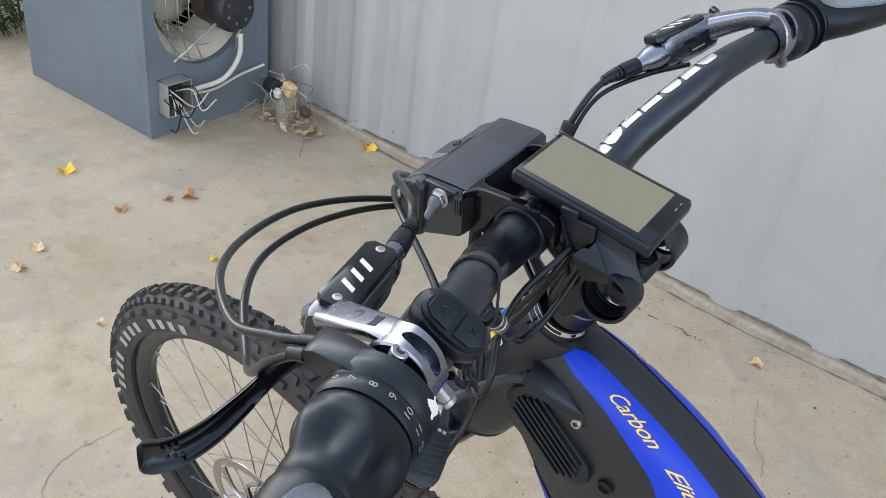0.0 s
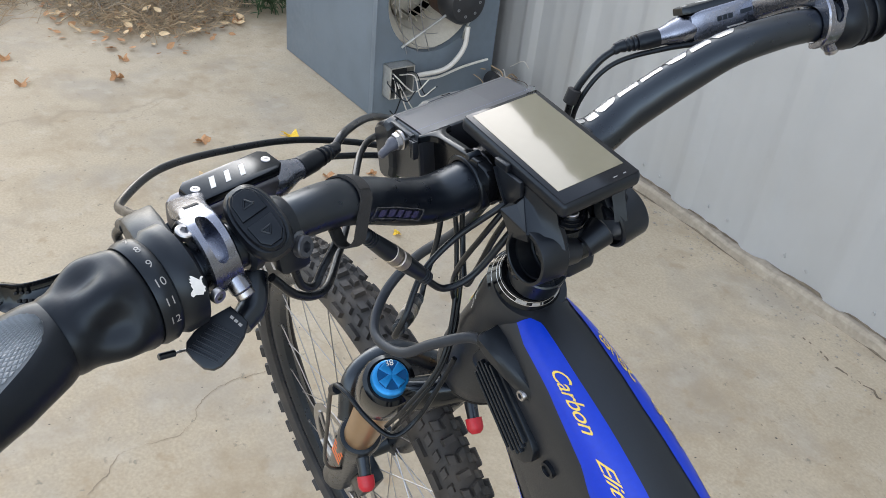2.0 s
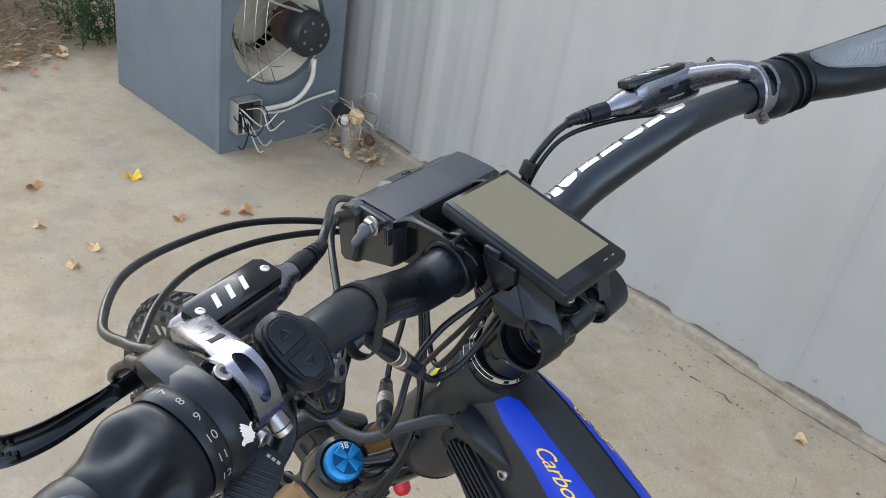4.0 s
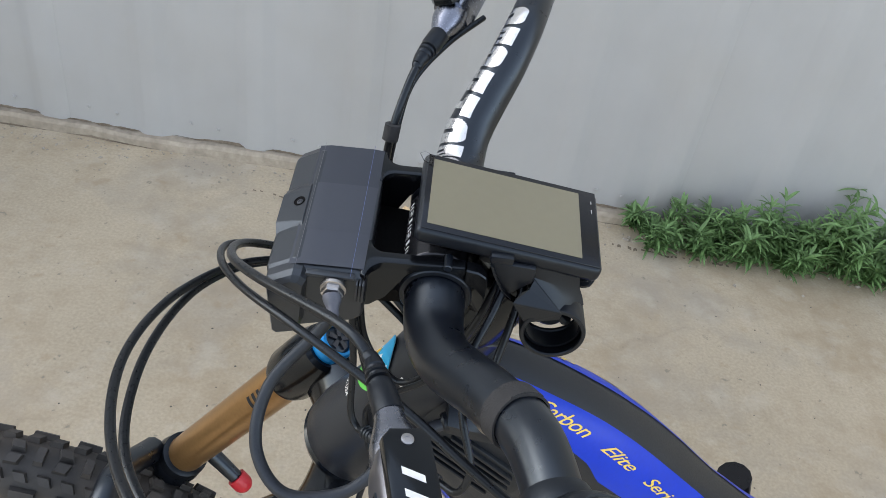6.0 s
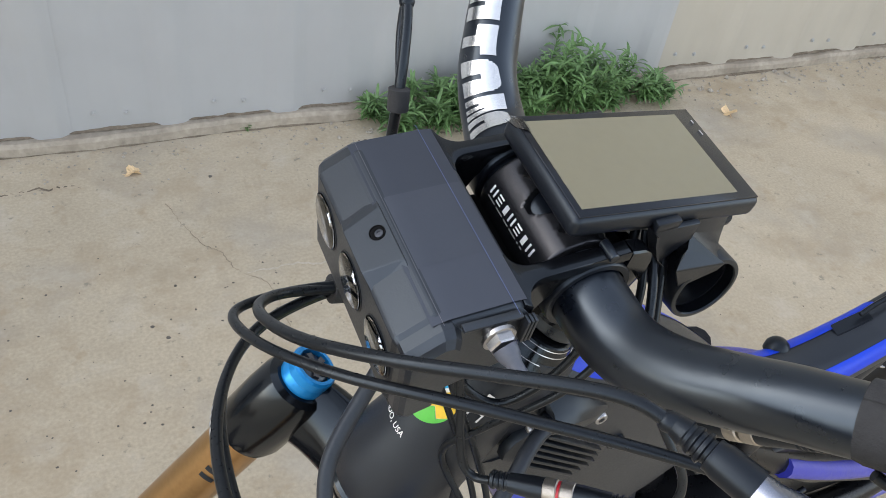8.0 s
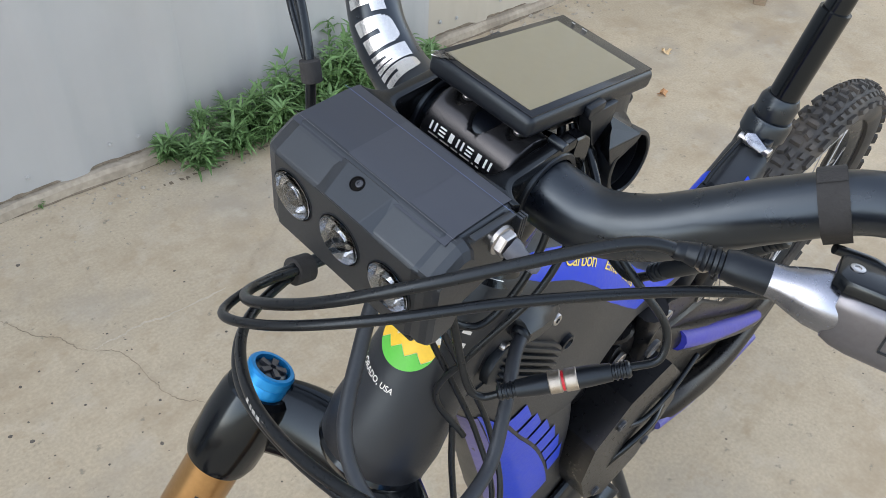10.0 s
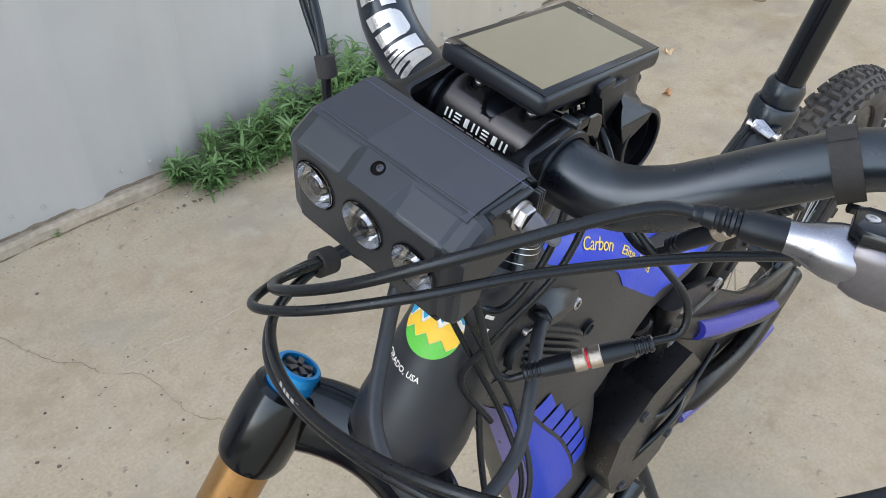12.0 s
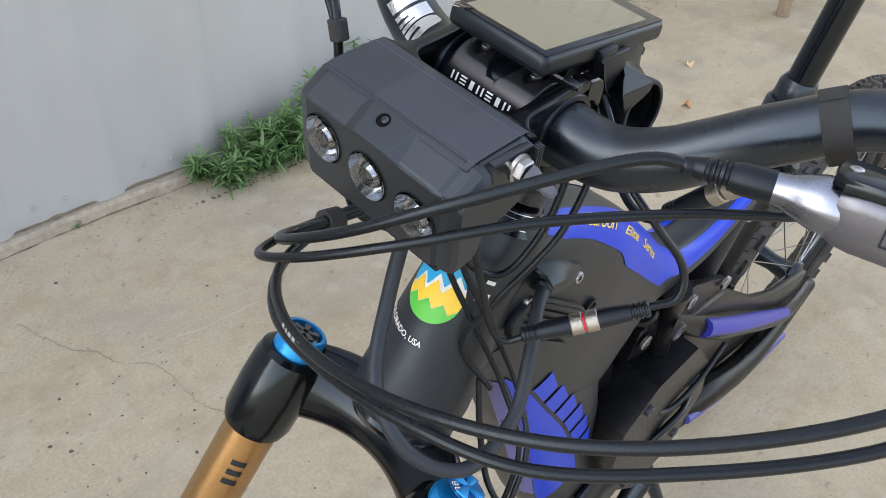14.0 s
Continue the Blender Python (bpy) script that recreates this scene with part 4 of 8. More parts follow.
# head tube with its rings and badge
part("head_tube", lathe(HEAD_TOP, HEAD_LOW, [(-0.002, 0.0265), (0.004, 0.0290), (0.05, 0.0295), (0.10, 0.034), (0.128, 0.037), (0.145, 0.036), (0.150, 0.033)], 40), CARBON, bike)
AX = (HEAD_LOW - HEAD_TOP).normalized()


def on_ring(ang):
    """The way out from the steering axis; 0 ahead, 90 to the left, 180 to the rider."""
    side = V3(-1, 0, 0)
    fwd = side.cross(AX)
    fwd = fwd if fwd.y > 0 else -fwd
    return fwd * math.cos(radians(ang)) + side * math.sin(radians(ang))


HSET = HEAD_TOP + V3(0, 0.004, 0)
part("headset_cup", lathe(HSET - AX * 0.0120, HSET + AX * 0.001, [(0, 0.0180), (0.0006, 0.0206), (0.004, 0.0226), (0.0090, 0.0250), (0.0130, 0.0275)], 48), GLOSSBLACK, bike)
for d, q in ((0.0106, 0.0214), (0.0078, 0.0228), (0.0030, 0.0252)):
    part("headset_ring", lathe(HSET - AX * d, HSET - AX * (d - 0.0004), [(0, q), (0.0004, q + 0.0003)], 48, False), STEEL, bike)
for k_, (a_, b_) in enumerate(((196, 222), (150, 165), (168, 171), (120, 140))):
    bm = bmesh.new()
    rows_ = [[bm.verts.new(HSET - AX * (0.0102 - 0.0020 * j) + (on_ring(a_ + (b_ - a_) * i / 6)) * (0.0219 + 0.0011 * j)) for j in (0, 1)] for i in range(7)]
    for p_, q_ in zip(rows_, rows_[1:]):
        bm.faces.new((p_[0], p_[1], q_[1], q_[0]))
    part("printed_mark", bm, GREYPRINT, bike)
part("spacer", lathe(HEAD_TOP - AX * 0.03, HEAD_TOP - AX * 0.012, [(0, 0.0175), (0.001, 0.0185), (0.017, 0.0185), (0.018, 0.0175)], 32), BLACK, bike)


def on_tube(a, b, dist, ang, rad):
    """A point on a round tube; ang 0 looks ahead, 90 to the left of the bicycle."""
    a, b = Vector(a), Vector(b)
    d = (b - a).normalized()
    side = V3(-1, 0, 0)
    side = (side - d * side.dot(d)).normalized()
    fwd = side.cross(d)
    if fwd.y < 0:
        fwd = -fwd
    return a + d * dist + (fwd * math.cos(radians(ang)) + side * math.sin(radians(ang))) * rad


def head_rad(d):
    return float(np.interp(d, [-0.002, 0.004, 0.05, 0.10, 0.128], [0.0295, 0.0305, 0.0295, 0.034, 0.037]))


def badge_zone(lower, upper, mat, lift):
    """A piece of the round badge between two zigzag lines."""
    bm = bmesh.new()
    cols = 48
    rows = []
    for i in range(cols + 1):
        t = -1 + 2 * i / cols
        half = math.sqrt(max(0.0, 1 - t * t))
        lo_, hi_ = max(-half, lower(t)), min(half * 1.0 + 0.35 * (1 - abs(t)), upper(t))
        if hi_ < lo_:
            hi_ = lo_
        row = []
        for k in range(5):
            v = lo_ + (hi_ - lo_) * k / 4
            d = 0.0525 - v * 0.0205
            row.append(bm.verts.new(on_tube(HEAD_TOP, HEAD_LOW, d, -3 - t * 37, head_rad(d) + lift)))
        rows.append(row)
    for a, b in zip(rows, rows[1:]):
        for k in range(4):
            bm.faces.new((a[k], b[k], b[k + 1], a[k + 1]))
    return bm


def zig(base, amp, n, slope=0.0, ph=0.0):
    return lambda t: base + slope * t + amp * (abs(((t * n + ph) % 2) - 1) * 2 - 1)


badge = part("badge", badge_zone(lambda t: -9, lambda t: 9, WHITE, 0.0007), WHITE, bike, "round head badge with green, yellow and blue zigzags")
part("green_field", badge_zone(lambda t: -9, zig(-0.45, 0.13, 4.0, -0.15), GREEN, 0.0011), GREEN, badge)
part("yellow_field", badge_zone(zig(-0.43, 0.13, 4.0, -0.15), zig(0.10, 0.2, 3.5, -0.35), SUNYELLOW, 0.0011), SUNYELLOW, badge)
part("blue_field", badge_zone(zig(0.30, 0.22, 3.5, -0.45), lambda t: 9, CYAN, 0.0011), CYAN, badge)
# white bars in place of the maker's letters on the flank of the head tube
for d0_, d1_, a0_, a1_ in ((0.0270, 0.0295, 43, 50), (0.0315, 0.0340, 45, 55), (0.0400, 0.0422, 46, 56), (0.0400, 0.0480, 54, 56), (0.0445, 0.0465, 41, 43)):
    bm = bmesh.new()
    rows_ = [[bm.verts.new(on_tube(HEAD_TOP, HEAD_LOW, d0_ + (d1_ - d0_) * j, a0_ + (a1_ - a0_) * i / 4, head_rad(d0_ + (d1_ - d0_) * j) + 0.0006)) for j in (0, 1)] for i in range(5)]
    for p_, q_ in zip(rows_, rows_[1:]):
        bm.faces.new((p_[0], p_[1], q_[1], q_[0]))
    part("printed_mark", bm, WHITE, bike)
bm = text_bm("COLORADO, USA", 1.0, bold=0.01)
w = max(v.co.x for v in bm.verts)
for v in bm.verts:
    ang = -52 + (v.co.x / w) * 67
    arc = 0.0370 - v.co.y * 0.0052
    d = 0.0515 + math.sqrt(max(0.0, arc * arc - (0.024 * radians(ang + 3)) ** 2))
    v.co = on_tube(HEAD_TOP, HEAD_LOW, d, ang, head_rad(d) + 0.0009)
part("lettering", bm, WHITE, bike, "white lettering under the badge")

# down tube with the battery, seat tube, motor
DT = [V3(0.001, -0.010, -0.160), V3(0.003, -0.055, -0.220), V3(0.007, -0.10, -0.30), V3(0.012, -0.145, -0.385), V3(0.017, -0.185, -0.48), V3(0.024, -0.235, -0.60), V3(0.036, -0.33, -0.75), V3(0.045, -0.42, -0.84)]


def dt_half(t):
    """Half depth and half width of the down tube along its way."""
    return float(np.interp(t, [0, 0.14, 0.29, 0.43, 0.57, 0.72, 0.86, 1], [0.034, 0.044, 0.055, 0.062, 0.064, 0.062, 0.060, 0.055])), float(np.interp(t, [0, 0.2, 0.6, 1], [0.031, 0.035, 0.038, 0.04]))



rings = []
path = catmull(DT, 8)
for i, c in enumerate(path):
    t = i / (len(path) - 1)
    d = (path[min(i + 1, len(path) - 1)] - path[max(i - 1, 0)]).normalized()
    side = V3(1, 0, 0)
    nrm = d.cross(side).normalized()
    th, hw = dt_half(t)
    ring = []
    for j in range(32):
        a = 2 * math.pi * j / 32
        ca, sa = math.cos(a), math.sin(a)
        ring.append(c + side * hw * math.copysign(abs(ca) ** 0.72, ca) + nrm * th * math.copysign(abs(sa) ** 0.72, sa))
    rings.append(ring)
part("down_tube", loft(rings), CARBON, bike, "thick matte black battery down tube")


def dt_point(t, v, x):
    """A point on the left flank of the down tube: t along it, v across (-1 front, 1 rear)."""
    i = min(int(t * (len(path) - 1)), len(path) - 2)
    k = t * (len(path) - 1) - i
    c = path[i].lerp(path[i + 1], k)
    d = (path[i + 1] - path[i]).normalized()
    nrm = d.cross(V3(1, 0, 0)).normalized()
    if nrm.y < 0:
        nrm = -nrm
    th, hw = dt_half(t)
    q = min(0.98, abs(v))
    return c + V3(-1, 0, 0) * hw * (1 - q ** (1 / 0.36)) ** 0.36 * 1.0 + V3(-x, 0, 0) - nrm * th * v


def dt_patch(name, t0, t1, v0, v1, mat, slant=0.0, lift=0.0012):
    bm = bmesh.new()
    rows = []
    for i in range(9):
        t = t0 + (t1 - t0) * i / 8
        rows.append([bm.verts.new(dt_point(t + slant * (k / 6), v0 + (v1 - v0) * k / 6, lift)) for k in range(7)])
    for a, b in zip(rows, rows[1:]):
        for k in range(6):
            bm.faces.new((a[k], a[k + 1], b[k + 1], b[k]))
    return part(name, bm, mat, bike)


dt_patch("violet_band", 0.12, 0.95, -0.985, -0.80, VIOLET)


def dt_edge(t):
    """The stepped rear edge of the blue field."""
    return float(np.interp(t, [0.10, 0.22, 0.66], [-0.78, -0.50, 0.10]))


def dt_field(name, t0, t1, low, high, mat):
    bm = bmesh.new()
    rows = []
    for i in range(13):
        t = t0 + (t1 - t0) * i / 12
        rows.append([bm.verts.new(dt_point(t, low(t) + (high(t) - low(t)) * k / 6, 0.0012)) for k in range(7)])
    for a, b in zip(rows, rows[1:]):
        for k in range(6):
            bm.faces.new((a[k], a[k + 1], b[k + 1], b[k]))
    return part(name, bm, mat, bike)


dt_field("blue_field", 0.11, 0.70, lambda t: -0.79, lambda t: dt_edge(t), BLUE)
for i in range(6):
    dt_field("blue_block", 0.200 + 0.076 * i, 0.262 + 0.076 * i, lambda t: dt_edge(t) + 0.06, lambda t, i=i: dt_edge(0.230 + 0.076 * i) + 0.42, BLUE)
ST_LOW, ST_TOP = V3(0.042, -0.46, -0.78), V3(0.026, -0.520, -0.235)
part("seat_tube", cyl(ST_LOW, ST_TOP, 0.024, 0.0215, 24, 0.002), CARBON, bike)
part("seat_collar", lathe(ST_TOP - (ST_TOP - ST_LOW).normalized() * 0.012, ST_TOP + (ST_TOP - ST_LOW).normalized() * 0.01, [(0, 0.0235), (0.001, 0.0245), (0.018, 0.0245), (0.022, 0.022)], 28), BLACK, bike)
SPD = (ST_TOP - ST_LOW).normalized()
# seat clamp: slotted ears, barrel nut and a short bright lever
for x_ in (0.010, 0.031):
    part("clamp_ear", box((x_, -0.4985, -0.247), (0.008, 0.013, 0.018), 0.0025), BLACK, bike)
part("clamp_barrel", cyl((0.002, -0.4955, -0.248), (0.039, -0.4955, -0.248), 0.0052, None, 18, 0.0008), STEEL, bike)
part("clamp_lever", prism([(-0.013, -0.004), (0.006, -0.0065), (0.012, -0.002), (0.012, 0.003), (0.004, 0.0065), (-0.012, 0.0045)], 0.004, facing((0.0205, -0.4920, -0.2435), (1, 0.1, 0.35), (-0.25, 0.83, 0.5)), 0.0012), SILVER, bike, "bright alloy seat clamp lever")
part("seatpost", cyl(ST_TOP, ST_TOP + SPD * 0.13, 0.0155, None, 24), GLOSSBLACK, bike, "glossy black dropper seatpost")
part("seatpost_collar", lathe(ST_TOP + SPD * 0.008, ST_TOP + SPD * 0.035, [(0, 0.019), (0.004, 0.0205), (0.02, 0.0205), (0.027, 0.017)], 24), BLACK, bike)
part("seatpost_shaft", cyl(ST_TOP + SPD * 0.03, ST_TOP + SPD * 0.33, 0.0128, None, 20), GLOSSBLACK, bike)
# saddle on top
sad = []
for i in range(13):
    t = i / 12
    c = ST_TOP + SPD * 0.36 + V3(0, 0.14 - 0.27 * t, 0.01 * math.cos(3 * t))
    hw = float(np.interp(t, [0, 0.1, 0.5, 0.85, 1], [0.006, 0.02, 0.028, 0.07, 0.05]))
    sad.append([c + V3(hw * math.cos(2 * math.pi * j / 16), 0, 0.018 * math.sin(2 * math.pi * j / 16)) for j in range(16)])
part("saddle", loft(sad), RUBBER, bike, "black saddle")
part("motor", lathe(BB + V3(-0.055, 0, 0), BB + V3(0.055, 0, 0), [(0, 0.06), (0.006, 0.085), (0.02, 0.098), (0.09, 0.098), (0.104, 0.085), (0.11, 0.06)], 36), PLASTIC, bike, "black mid-drive motor housing")
for sx in (-1, 1):
    c = BB + V3(0.085 * sx, 0, 0)
    e = c + V3(0.012 * sx, -0.12 * sx, 0.12 * sx)
    part("crank_arm", sweep([c, c.lerp(e, 0.5), e], [(0, 0.017), (0.5, 0.011), (1, 0.013)], 10, 6), BLACK, bike)
    part("pedal", box(e + V3(0.05 * sx, 0, 0), (0.09, 0.09, 0.018), 0.005), BLACK, bike)
part("chainring", lathe(BB + V3(0.06, 0, 0), BB + V3(0.064, 0, 0), [(0, 0.045), (0, 0.078), (0.004, 0.078), (0.004, 0.045)], 40, False), BLACK, bike)
# rear triangle
STAYBLUE = material("blue_violet_paint", (0.03, 0.035, 0.33), 0.38, 0.0, 0.12, 20)
for sx in (-1, 1):
    drop = REAR + V3(0.068 * sx, 0, 0)
    mx = 0.048 + 0.078 * sx
    part("chainstay", sweep([BB + V3(0.030 * sx, 0.03, 0.06), V3(mx - 0.004 * sx, -0.56, -0.722), V3(mx, -0.72, -0.762), drop], [(0, 0.034), (0.35, 0.022), (1, 0.017)], 14, 8), FRAMEBLACK, bike)
    part("chainstay_stripe", sweep([V3(mx + 0.010 * sx, -0.50, -0.715), V3(mx + 0.013 * sx, -0.60, -0.740), V3(mx + 0.011 * sx, -0.72, -0.772), V3(mx + 0.009 * sx, -0.84, -0.790)], [(0, 0.007), (0.5, 0.0085), (1, 0.007)], 10, 8), VIOLET, bike)
    part("swingarm_plate", prism([(0, 0), (0.12, 0.03), (0.36, -0.005), (0.42, 0.025), (0.30, 0.10), (0.16, 0.22), (0.06, 0.30), (-0.03, 0.15)], 0.016, facing((0.045 + 0.040 * sx + 0.008, -0.40, -0.76), (0, -1, 0), (-1, 0, 0)), 0.004), FRAMEBLACK, bike)
    part("seatstay", sweep([V3(0.035 + 0.040 * sx, -0.35, -0.425), V3(0.046 + 0.066 * sx, -0.46, -0.500), V3(0.046 + 0.068 * sx, -0.527, -0.545), V3(0.048 + 0.072 * sx, -0.81, -0.728), drop], [(0, 0.012), (0.25, 0.019), (0.5, 0.017), (1, 0.014)], 12, 8), FRAMEBLACK, bike)
    stripe = sweep([V3(0.045 + 0.070 * sx, -0.42, -0.470), V3(0.046 + 0.078 * sx, -0.527, -0.536), V3(0.048 + 0.080 * sx, -0.70, -0.648), V3(0.048 + 0.078 * sx, -0.81, -0.719)], [(0, 0.012), (0.5, 0.0115), (1, 0.009)], 10, 8)
    part("stay_stripe", stripe, STAYBLUE, bike)
    rk = prism([(0, -0.02), (0.10, -0.035), (0.20, 0.0), (0.21, 0.02), (0.11, 0.045), (0.0, 0.022)], 0.009, facing((0.024 + 0.030 * sx - (0.0045), -0.27, -0.40), (0, -1, -0.15), (1, 0, 0)), 0.002)
    part("rocker_link", rk, FRAMEBLACK, bike)
    for p in ((-0.285, -0.402), (-0.37, -0.40), (-0.46, -0.43)):
        bolt((0.024 + 0.037 * sx, p[0], p[1]), (sx, 0, 0), 0.009, STEEL, bike, 0.004)
part("yoke", prism([(0.0, 0.0), (0.09, 0.06), (0.22, 0.16), (0.24, 0.22), (0.14, 0.24), (0.02, 0.23), (-0.04, 0.19)], 0.075, facing((0.008, -0.40, -0.475), (0, -1, 0), (1, 0, 0)), 0.01), FRAMEBLACK, bike, "dark swingarm yoke")
SH0, SH1 = V3(0.016, -0.20, -0.355), V3(0.034, -0.36, -0.62)
SD = (SH1 - SH0).normalized()
part("shock_body", cyl(SH0, SH0 + SD * 0.15, 0.024, None, 24, 0.003), FRAMEBLACK, bike)
part("shock_shaft", cyl(SH0 + SD * 0.14, SH1, 0.010, None, 16), GOLD, bike)
part("shock_reservoir", cyl(SH0 + V3(-0.012, -0.085, -0.01), SH0 + V3(-0.012, -0.085, -0.01) + SD * 0.10, 0.019, None, 20, 0.003), FRAMEBLACK, bike)
part("shock_dial", lathe(V3(-0.008, -0.304, -0.357), V3(-0.022, -0.304, -0.355), [(0, 0.0036), (0.001, 0.0042), (0.010, 0.0036)], 16), RED, bike, "red damping dial")
part("sensor_plug", lathe(V3(-0.028, -0.378, -0.679), V3(-0.044, -0.372, -0.672), [(0, 0.0045), (0.010, 0.005), (0.014, 0.0035)], 14), RED, bike, "red rubber plug")
# forged strut, second link and hose loop between the shock and the swingarm
for sx in (-1, 1):
    x_ = 0.030 + 0.046 * sx
    part("link_strut", sweep([V3(x_, -0.300, -0.330), V3(x_ - 0.004 * sx, -0.325, -0.400), V3(x_, -0.335, -0.470), V3(x_ + 0.006 * sx, -0.380, -0.560)], [(0, 0.016), (0.35, 0.011), (0.7, 0.014), (1, 0.018)], 12, 8), FRAMEBLACK, bike, "black forged strut of the rear linkage")
    web_ = prism([(0.0, 0.0), (0.10, -0.02), (0.24, -0.13), (0.36, -0.20), (0.50, -0.245), (0.50, -0.275), (0.34, -0.30), (0.20, -0.27), (0.05, -0.16)], 0.010, facing((0.046 + 0.052 * sx, -0.385, -0.440), (0, -1, 0), (-1, 0, 0)), 0.003)
    part("swingarm_web", web_, FRAMEBLACK, bike, "black web plate of the swingarm")
    part("link_bolt", lathe(V3(x_ + 0.012 * sx, -0.318, -0.395), V3(x_ + 0.018 * sx, -0.318, -0.395), [(0, 0.011), (0.004, 0.011), (0.005, 0.008), (0.003, 0.006)], 20), GUNMETAL, bike)
shell = prism([(-0.25, -0.50), (-0.29, -0.45), (-0.36, -0.44), (-0.43, -0.52), (-0.475, -0.62), (-0.45, -0.735), (-0.38, -0.755), (-0.31, -0.68), (-0.26, -0.58)], 0.060, basis(V3(-0.046, 0, 0), V3(0, 1, 0), V3(0, 0, 1), V3(1, 0, 0)), 0.006)
part("lower_shell", shell, FRAMEBLACK, bike, "black lower shell behind the shock")
for p_ in ((-0.29, -0.49), (-0.41, -0.545), (-0.44, -0.68), (-0.335, -0.69)):
    bolt((-0.046, p_[0], p_[1]), (-1, 0, 0), 0.007, GUNMETAL, bike, 0.004)
part("hose_loop", sweep([V3(-0.030, -0.300, -0.52), V3(-0.048, -0.350, -0.545), V3(-0.050, -0.410, -0.540), V3(-0.044, -0.470, -0.520)], 0.0032, 10, 8), CABLE, bike)
part("cage_bar", sweep([V3(-0.040, -0.330, -0.640), V3(-0.050, -0.360, -0.600), V3(-0.052, -0.400, -0.590), V3(-0.044, -0.440, -0.600)], 0.0045, 10, 8), GLOSSBLACK, bike)
part("motor_cover", box(BB + V3(-0.058, 0.05, 0.03), (0.012, 0.17, 0.13), 0.006, Matrix.Rotation(0.9, 4, "X")), PLASTIC, bike)

# black guard ahead of the rear tyre, bolted at its upper end
guard = []
for i in range(17):
    th = radians(2 + 43 * i / 16)
    rr_ = 0.425 + 0.070 * i / 16
    c = REAR + V3(-0.004 - 0.012 * i / 16, rr_ * math.cos(th), rr_ * math.sin(th))
    out_ = V3(0, math.cos(th), math.sin(th))
    hw_ = 0.034 * (1 - 0.35 * (i / 16) ** 4)
    guard.append([c + V3(hw_ * math.sin(math.pi * (j / 8 - 0.5)), 0, 0) + out_ * 0.022 * math.cos(math.pi * (j / 8 - 0.5)) for j in range(9)] + [c + V3(hw_ * 0.9 * math.sin(math.pi * (0.5 - j / 8)), 0, 0) + out_ * (0.019 * math.cos(math.pi * (0.5 - j / 8)) - 0.001) for j in range(9)])
part("tyre_guard", loft(guard), FRAMEBLACK, bike, "smooth black guard ahead of the rear tyre")
part("guard_stay", sweep([V3(0.044, -0.505, -0.40), V3(0.040, -0.56, -0.425), V3(0.040, -0.605, -0.448)], [(0, 0.012), (1, 0.009)], 12, 6), FRAMEBLACK, bike)
bolt((0.036, -0.606, -0.446), (-0.3, 0.4, 1), 0.008, STEEL, bike, 0.005)

# ribbed vent cover, cable port and bolts on the left flank
VO = facing((-0.0348, -0.0330, -0.1640), (0, -0.777, -0.63), (-1, 0.0, 0.12))
vent = prism([(-0.038, -0.0150), (0.030, -0.0150), (0.040, -0.0120), (0.044, -0.004), (0.044, 0.006), (0.038, 0.0140), (0.030, 0.0160), (-0.030, 0.0160), (-0.040, 0.010), (-0.043, 0.000), (-0.042, -0.010)], 0.0065, VO @ Matrix.Translation((0, 0, -0.003)), 0.0015)
vent_ob = part("vent_cover", vent, PLASTIC, bike, "black ribbed vent cover")
for k in range(6):
    yv = -0.0118 + 0.0048 * k
    part("rib", box((0, 0, 0), (0.074 - 0.006 * abs(k - 2.5), 0.0024, 0.0048), 0.0009, VO @ Matrix.Translation((0.0, yv, 0.0047))), PLASTIC, vent_ob)
secs_ = []
for y, z, out_, hh_ in ((-0.0105, -0.1150, 0.0040, 0.0070), (-0.0120, -0.1155, 0.0120, 0.0090), (-0.0240, -0.1185, 0.0120, 0.0102), (-0.0400, -0.1260, 0.0090, 0.0098), (-0.0540, -0.1340, 0.0045, 0.0082), (-0.0595, -0.1368, 0.0020, 0.0055)):
    secs_.append([V3(-0.027, y, z + hh_), V3(-0.0312 - out_ * 0.55, y, z + hh_ * 0.92), V3(-0.0312 - out_, y, z + hh_ * 0.45), V3(-0.0312 - out_, y, z - hh_ * 0.45), V3(-0.0312 - out_ * 0.55, y, z - hh_ * 0.92), V3(-0.027, y, z - hh_)])
port = loft(secs_)
bmesh.ops.bevel(port, geom=[e for e in port.edges if e.calc_face_angle(0) > radians(28)], offset=0.0012, segments=2, affect="EDGES")
part("cable_port", port, PLASTIC, bike, "black moulded cable port")
part("port_grommet", lathe((-0.0375, -0.0125, -0.1155), (-0.0385, -0.0085, -0.1160), [(0, 0.0062), (0.003, 0.0060), (0.0045, 0.0046)], 20), RUBBER, bike)
bolt((-0.0345, -0.0525, -0.1362), (-1, 0, 0.1), 0.0042, STEEL, bike, 0.0036)
bolt((-0.0300, -0.0097, -0.1328), (-1, 0, 0.1), 0.0036, STEEL, bike, 0.0035)
part("blind_plug", lathe((-0.034, -0.0835, -0.185), (-0.0385, -0.0835, -0.185), [(0, 0.0065), (0.0035, 0.0065), (0.004, 0.0045), (0.002, 0.004)], 18), RUBBER, bike)
# rubber guide on the top tube with a thin line
part("line_guide", prism([(-0.020, 0.0), (-0.004, 0.011), (0.004, 0.008), (0.016, 0.004), (0.018, 0.0)], 0.012, facing((0.026, -0.434, -0.290), (0, -1, 0.35), (1, 0, 0)), 0.0015), RUBBER, bike)
part("guide_line", sweep([(0.032, -0.436, -0.280), (0.034, -0.455, -0.270), (0.034, -0.49, -0.250), (0.03, -0.52, -0.228)], 0.0024, 8, 6), CABLE, bike)
